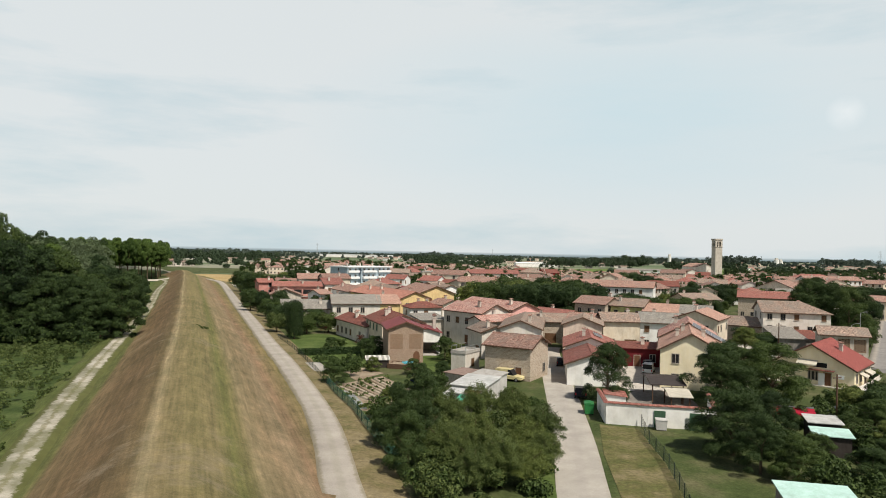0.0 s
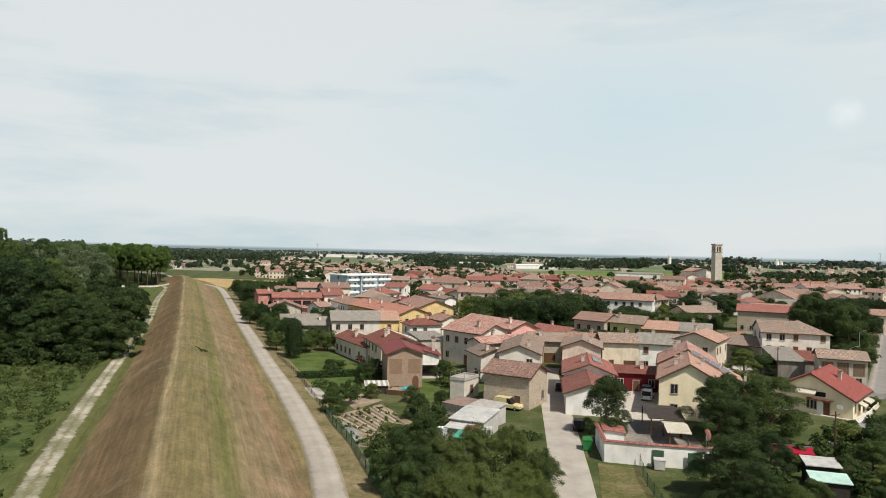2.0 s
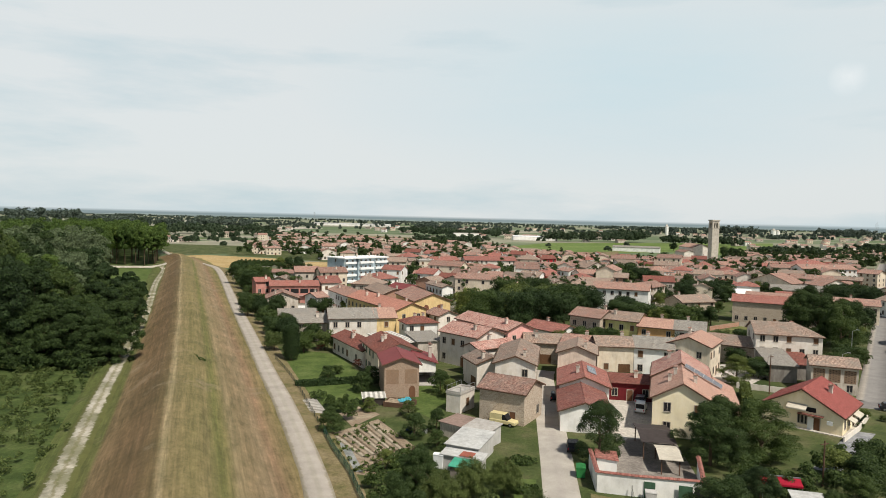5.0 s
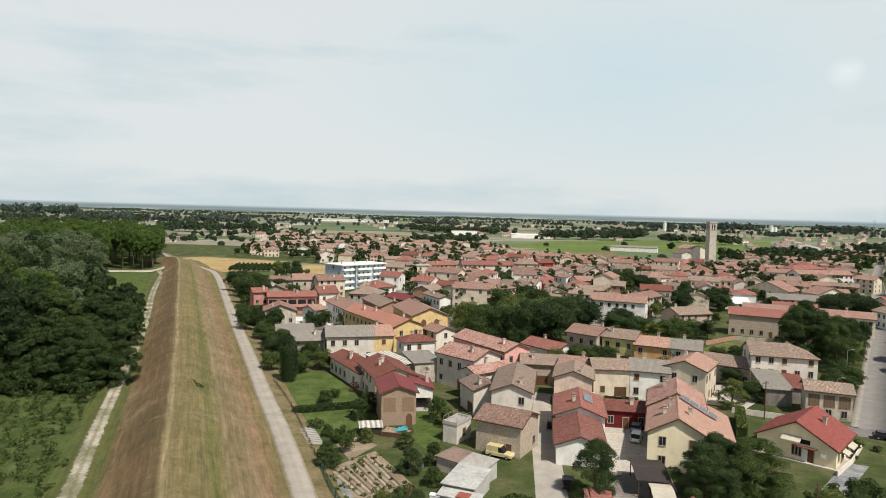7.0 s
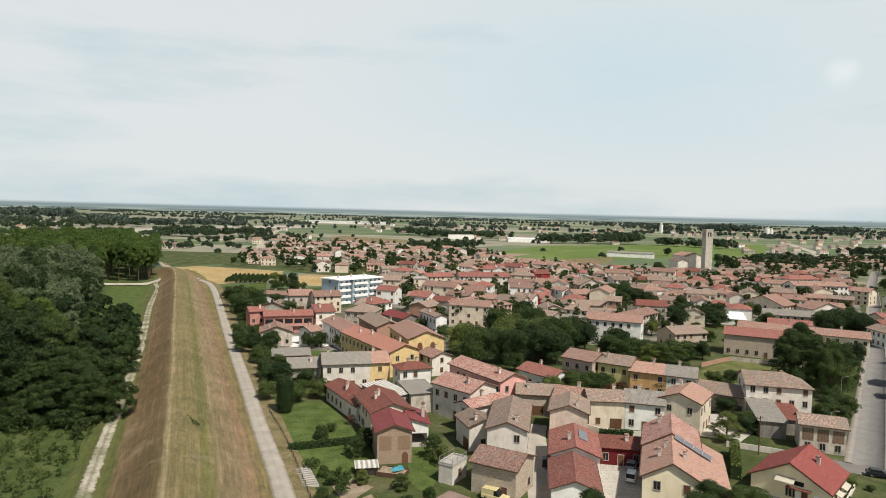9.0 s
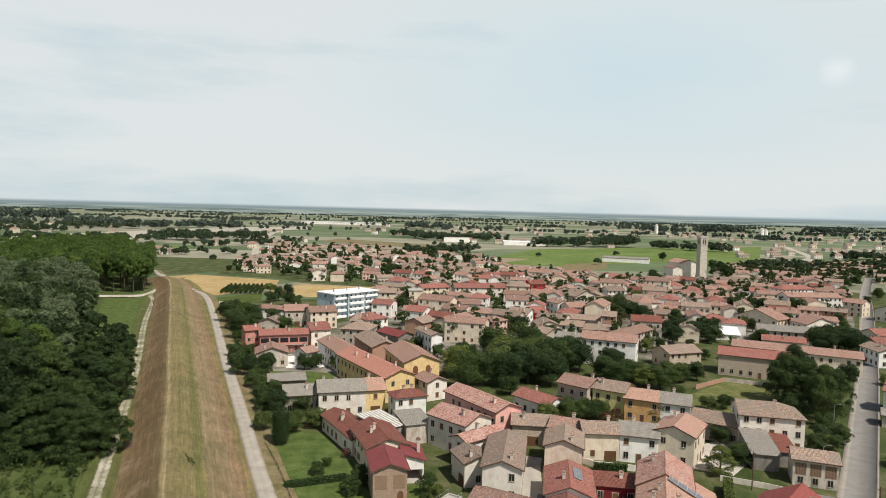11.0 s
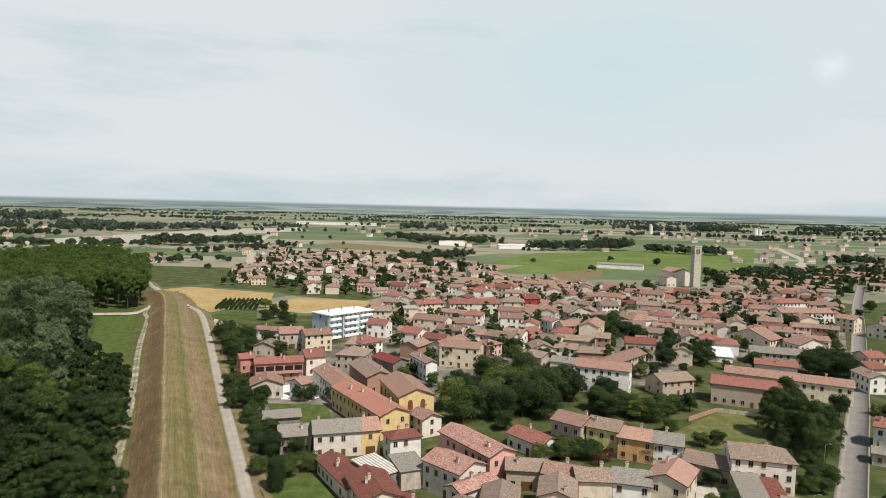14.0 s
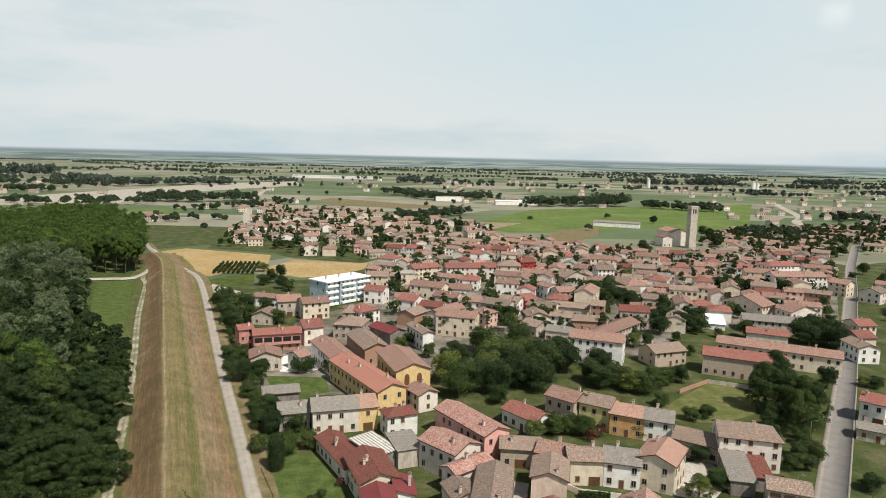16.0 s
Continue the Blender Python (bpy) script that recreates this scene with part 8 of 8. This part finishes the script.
# paler than bare cells: sky reflection worked into the base colour
M_PANEL = plain("solar_glass", (0.16, 0.17, 0.19), 0.12, vary=0.1, bump=0)


def solar_panel(m):
    e = new("solar_panel")
    e.matrix_basis = m
    tagged(e, "dark solar panel with pale metal frame on the roof", "solar panel", "solar panels")
    box_part("frame", (-0.5, 0.5, -0.85, 0.85, 0, 0.05), M_METAL, e)
    for i in range(3):
        box_part("cell", (-0.46, 0.46, -0.8 + i * 0.54, -0.28 + i * 0.54, 0.05, 0.06), M_PANEL, e)


def panels_on(e, L, W, h, rise, side, xs, ys, lift=0.3):
    a = math.degrees(math.atan2(rise, W / 2))
    for px in xs:
        for t in ys:
            solar_panel(e.matrix_basis @ pose(px, side * t, h + rise * (1 - t / (W / 2)) + lift, -side * a, 0, 0))


# long balcony along the rose terrace
# flat black panels stand for the shade inside the loggia
for k in range(5):
    px = -ROSE[0] / 2 + ROSE[0] * (k + 0.5) / 5
    box_part("loggia", (px - ROSE[0] / 10 + 0.3, px + ROSE[0] / 10 - 0.3, -ROSE[1] / 2 - 0.03, -ROSE[1] / 2 + 0.02, 3.1, 5.5), M_BLACK, rose_terrace, "black panel for the shade in the loggia")
box_part("balcony", (-ROSE[0] / 2 + 0.2, ROSE[0] / 2 - 0.2, -ROSE[1] / 2 - 1.2, -ROSE[1] / 2, 2.85, 3.05), ROOF["conc"], rose_terrace)
box_part("balcony_rail", (-ROSE[0] / 2 + 0.2, ROSE[0] / 2 - 0.2, -ROSE[1] / 2 - 1.2, -ROSE[1] / 2 - 1.12, 3.05, 3.9), WALL["rose"], rose_terrace)

panels_on(workshop, *SHOP, -1, [-1.2 + 1.06 * k for k in range(5)], (1.6,))
for k in range(4):
    solar_panel(BIG_AXIS @ pose(-0.6, 0, 9.0, 28, 0, 0) @ pose(0, -1.3 - 1.72 * k, 0.35, 0, -28, 0))


def awning(m, w, d, label="pale canvas awning folded out from the wall", cloth=None):
    e = new("awning")
    e.matrix_basis = m
    tagged(e, label, "awning")
    bm = bmesh.new()
    add_prism(bm, [(-w / 2, 0, 0), (-w / 2, -d, -0.45), (-w / 2, -d, -0.65), (-w / 2, -d + 0.03, -0.4), (-w / 2, 0, 0.06)], (w, 0, 0))
    bmesh.ops.recalc_face_normals(bm, faces=bm.faces[:])
    part("cloth", bm, cloth or ROOF["ivory"], e)
    box_part("casing", (-w / 2, w / 2, -0.14, 0.02, 0.06, 0.2), M_METAL, e)
    if cloth:
        for sx in (-w / 2 + 0.1, w / 2 - 0.1):
            for sy, top in ((-0.08, 0.06), (-d + 0.1, -0.45)):
                box_part("post", (sx - 0.04, sx + 0.04, sy - 0.04, sy + 0.04, -2.4, top), M_METAL, e)


awning(on_house(villa, -VILLA[0] / 2 - 0.02, 0.6, 3.9, 270), 3.0, 1.2)
awning(on_house(villa, 2.5, -VILLA[1] / 2 - 0.02, 2.3, 0), 3.4, 1.1)
awning(pose(43.1, 80.6, 2.4, 0, 0, -14), 4.6, 1.4, "dark red canvas awning in the garden", plain("red_canvas", (0.30, 0.012, 0.03), 0.8))
awning(on_house(villa, -2.0, -VILLA[1] / 2 - 0.02, 2.3, 0), 2.4, 1.1)

# garden side of the villa: door, dark red canopy, plinth and air conditioner
VD = pose(0, 0, 0, 0, 0, 270) @ pose(0, -VILLA[0] / 2, 0)
box_part("canopy", (-0.4, 3.4, -1.0, 0.0, 2.55, 2.68), ROOF["darkred"], villa, "dark red tiled door canopy").matrix_basis = VD
for px, me, nm in ((0.4, WIN[0], "window"), (2.3, DOOR, "door")):
    w = new(nm, me)
    w.parent, w.matrix_basis = villa, VD @ pose(px, -0.01, 0.9 if nm == "window" else 0.12)
box_part("door_panel", (1.0, 1.9, -0.09, 0.0, 0.1, 2.1), ROOF["white"], villa, "white side door").matrix_basis = VD
# flat black panel: the shade of a recess painted on the wall
box_part("loggia", (0.2, 2.2, -0.03, 0.02, 3.0, 3.75), M_BLACK, villa, "black panel for the shade under the eaves").matrix_basis = VD
box_part("air_conditioner", (3.9, 4.7, -0.38, 0.0, 1.5, 2.1), P_WHITE, villa, "white air conditioner box").matrix_basis = VD
for d in ((-VILLA[0] / 2 - 0.9, VILLA[0] / 2 + 0.9, -VILLA[1] / 2 - 0.9, -VILLA[1] / 2 - 0.02), (-VILLA[0] / 2 - 0.9, -VILLA[0] / 2 - 0.02, -VILLA[1] / 2 - 0.02, VILLA[1] / 2 + 0.9)):
    box_part("plinth", (*d, 0.0, 0.14), M_PAVE, villa, "pale concrete apron")

# open bay of the barn house: white upper wall over a dark carport
port = thing("carport", -2.2, 131.3, 8, "white-walled carport with red roof beside the barn house", "carport")
box_part("wall", (-1.9, 1.75, 8.2, 8.45, 0, 4.4), WALL["white"], port)
box_part("wall", (1.75, 2.0, 0.0, 8.45, 0, 4.3), WALL["white"], port)
bm = bmesh.new()
add_prism(bm, [(-1.9, 0.0, 2.55), (1.75, 0.0, 2.55), (1.75, 0.0, 4.4), (-1.9, 0.0, 5.5)], (0, 0.2, 0))
bmesh.ops.recalc_face_normals(bm, faces=bm.faces[:])
part("gable_wall", bm, WALL["white"], port)
bm = bmesh.new()
add_prism(bm, [(-2.6, -0.5, 5.9), (2.5, -0.5, 4.35), (2.5, 8.7, 4.35), (-2.6, 8.7, 5.9)], (0, 0, 0.16))
bmesh.ops.recalc_face_normals(bm, faces=bm.faces[:])
part("roof", bm, ROOF["redmetal"], port)
box_part("post", (-1.85, -1.65, 0.0, 0.2, 0, 2.55), M_WOOD, port)
box_part("floor", (-1.9, 2.0, -0.9, 8.2, 0.0, 0.12), ROOF["conc"], port)
chim = new("chimney", CHIM)
chim.parent, chim.matrix_basis, chim.scale = port, pose(1.2, 3.4, 5.2), (1.0, 1.0, 1.8)

# lower wing of the large cream house, under the long side of its roof
wing = thing("house_wing", 0, 0, 0, "set-back cream wing under the long roof slope", "house")
wing.matrix_basis = BIG_AXIS @ pose(0, -4.5 - 2.0, 0)
box_part("wall", (-11.2, 7.0, -2.0, 1.99, 0, 4.4), WALL["cream"], wing)
bm = bmesh.new()
add_prism(bm, [(-13.3, 1.7, 6.05), (-13.3, -2.6, 4.05), (7.4, -2.6, 4.05), (7.4, 1.7, 6.05)], (0, 0, 0.16))
bmesh.ops.recalc_face_normals(bm, faces=bm.faces[:])
part("roof", bm, ROOF["pinkt"], wing)
for px, pz in ((-0.9, 2.5), (0.9, 2.5), (0.9, 0.9)):
    w = new("window", WIN[1])
    w.parent, w.matrix_basis = wing, pose(0, 0, 0, 0, 0, 270) @ pose(px, -11.2, pz)

M_WORN = meadow_material("worn_grass", (0.075, 0.088, 0.026), (0.125, 0.115, 0.046), (0.20, 0.165, 0.09), 0.3)
poly_sheet("yard_villa", [(55, 88), (72, 106), (69, 107.5), (52.5, 90)], 0.06, meadow_material("grey_slabs", (0.16, 0.165, 0.17), (0.24, 0.245, 0.25), (0.32, 0.32, 0.31), 0.5), "grey slab path with planting beside the villa")
poly_sheet("grass_strip", [(14.8, 50), (17, 68), (19.4, 80), (23.5, 78), (22.6, 66), (20, 50)], 0.06, M_WORN, "worn dry grass strip beside the street")


# ragged row of uncut grass on the levee
tufts = [(-50.0 + 5.2 * k / 26 + 0.35 * math.sin(k * 1.7), 132.6 - 6.0 * k / 26 + 0.3 * math.cos(k * 2.3), 0.22 + 0.12 * (k % 3), 0.28, 0.0) for k in range(27)]
ob = grove("uncut_grass", tufts, 1, 40, 0.09, "ragged row of dark uncut grass on the mown levee", seed=81, lobes=3)
ob.location.z = 4.75

for x, y, h, r in ((73.6, 112.4, 1.5, 1.0), (75.6, 114.6, 1.9, 1.2), (78.2, 113.2, 1.2, 0.9), (71.5, 109.2, 1.0, 0.8)):
    tree(x, y, h, r, "broad", label="low round clipped shrub in the lawn")
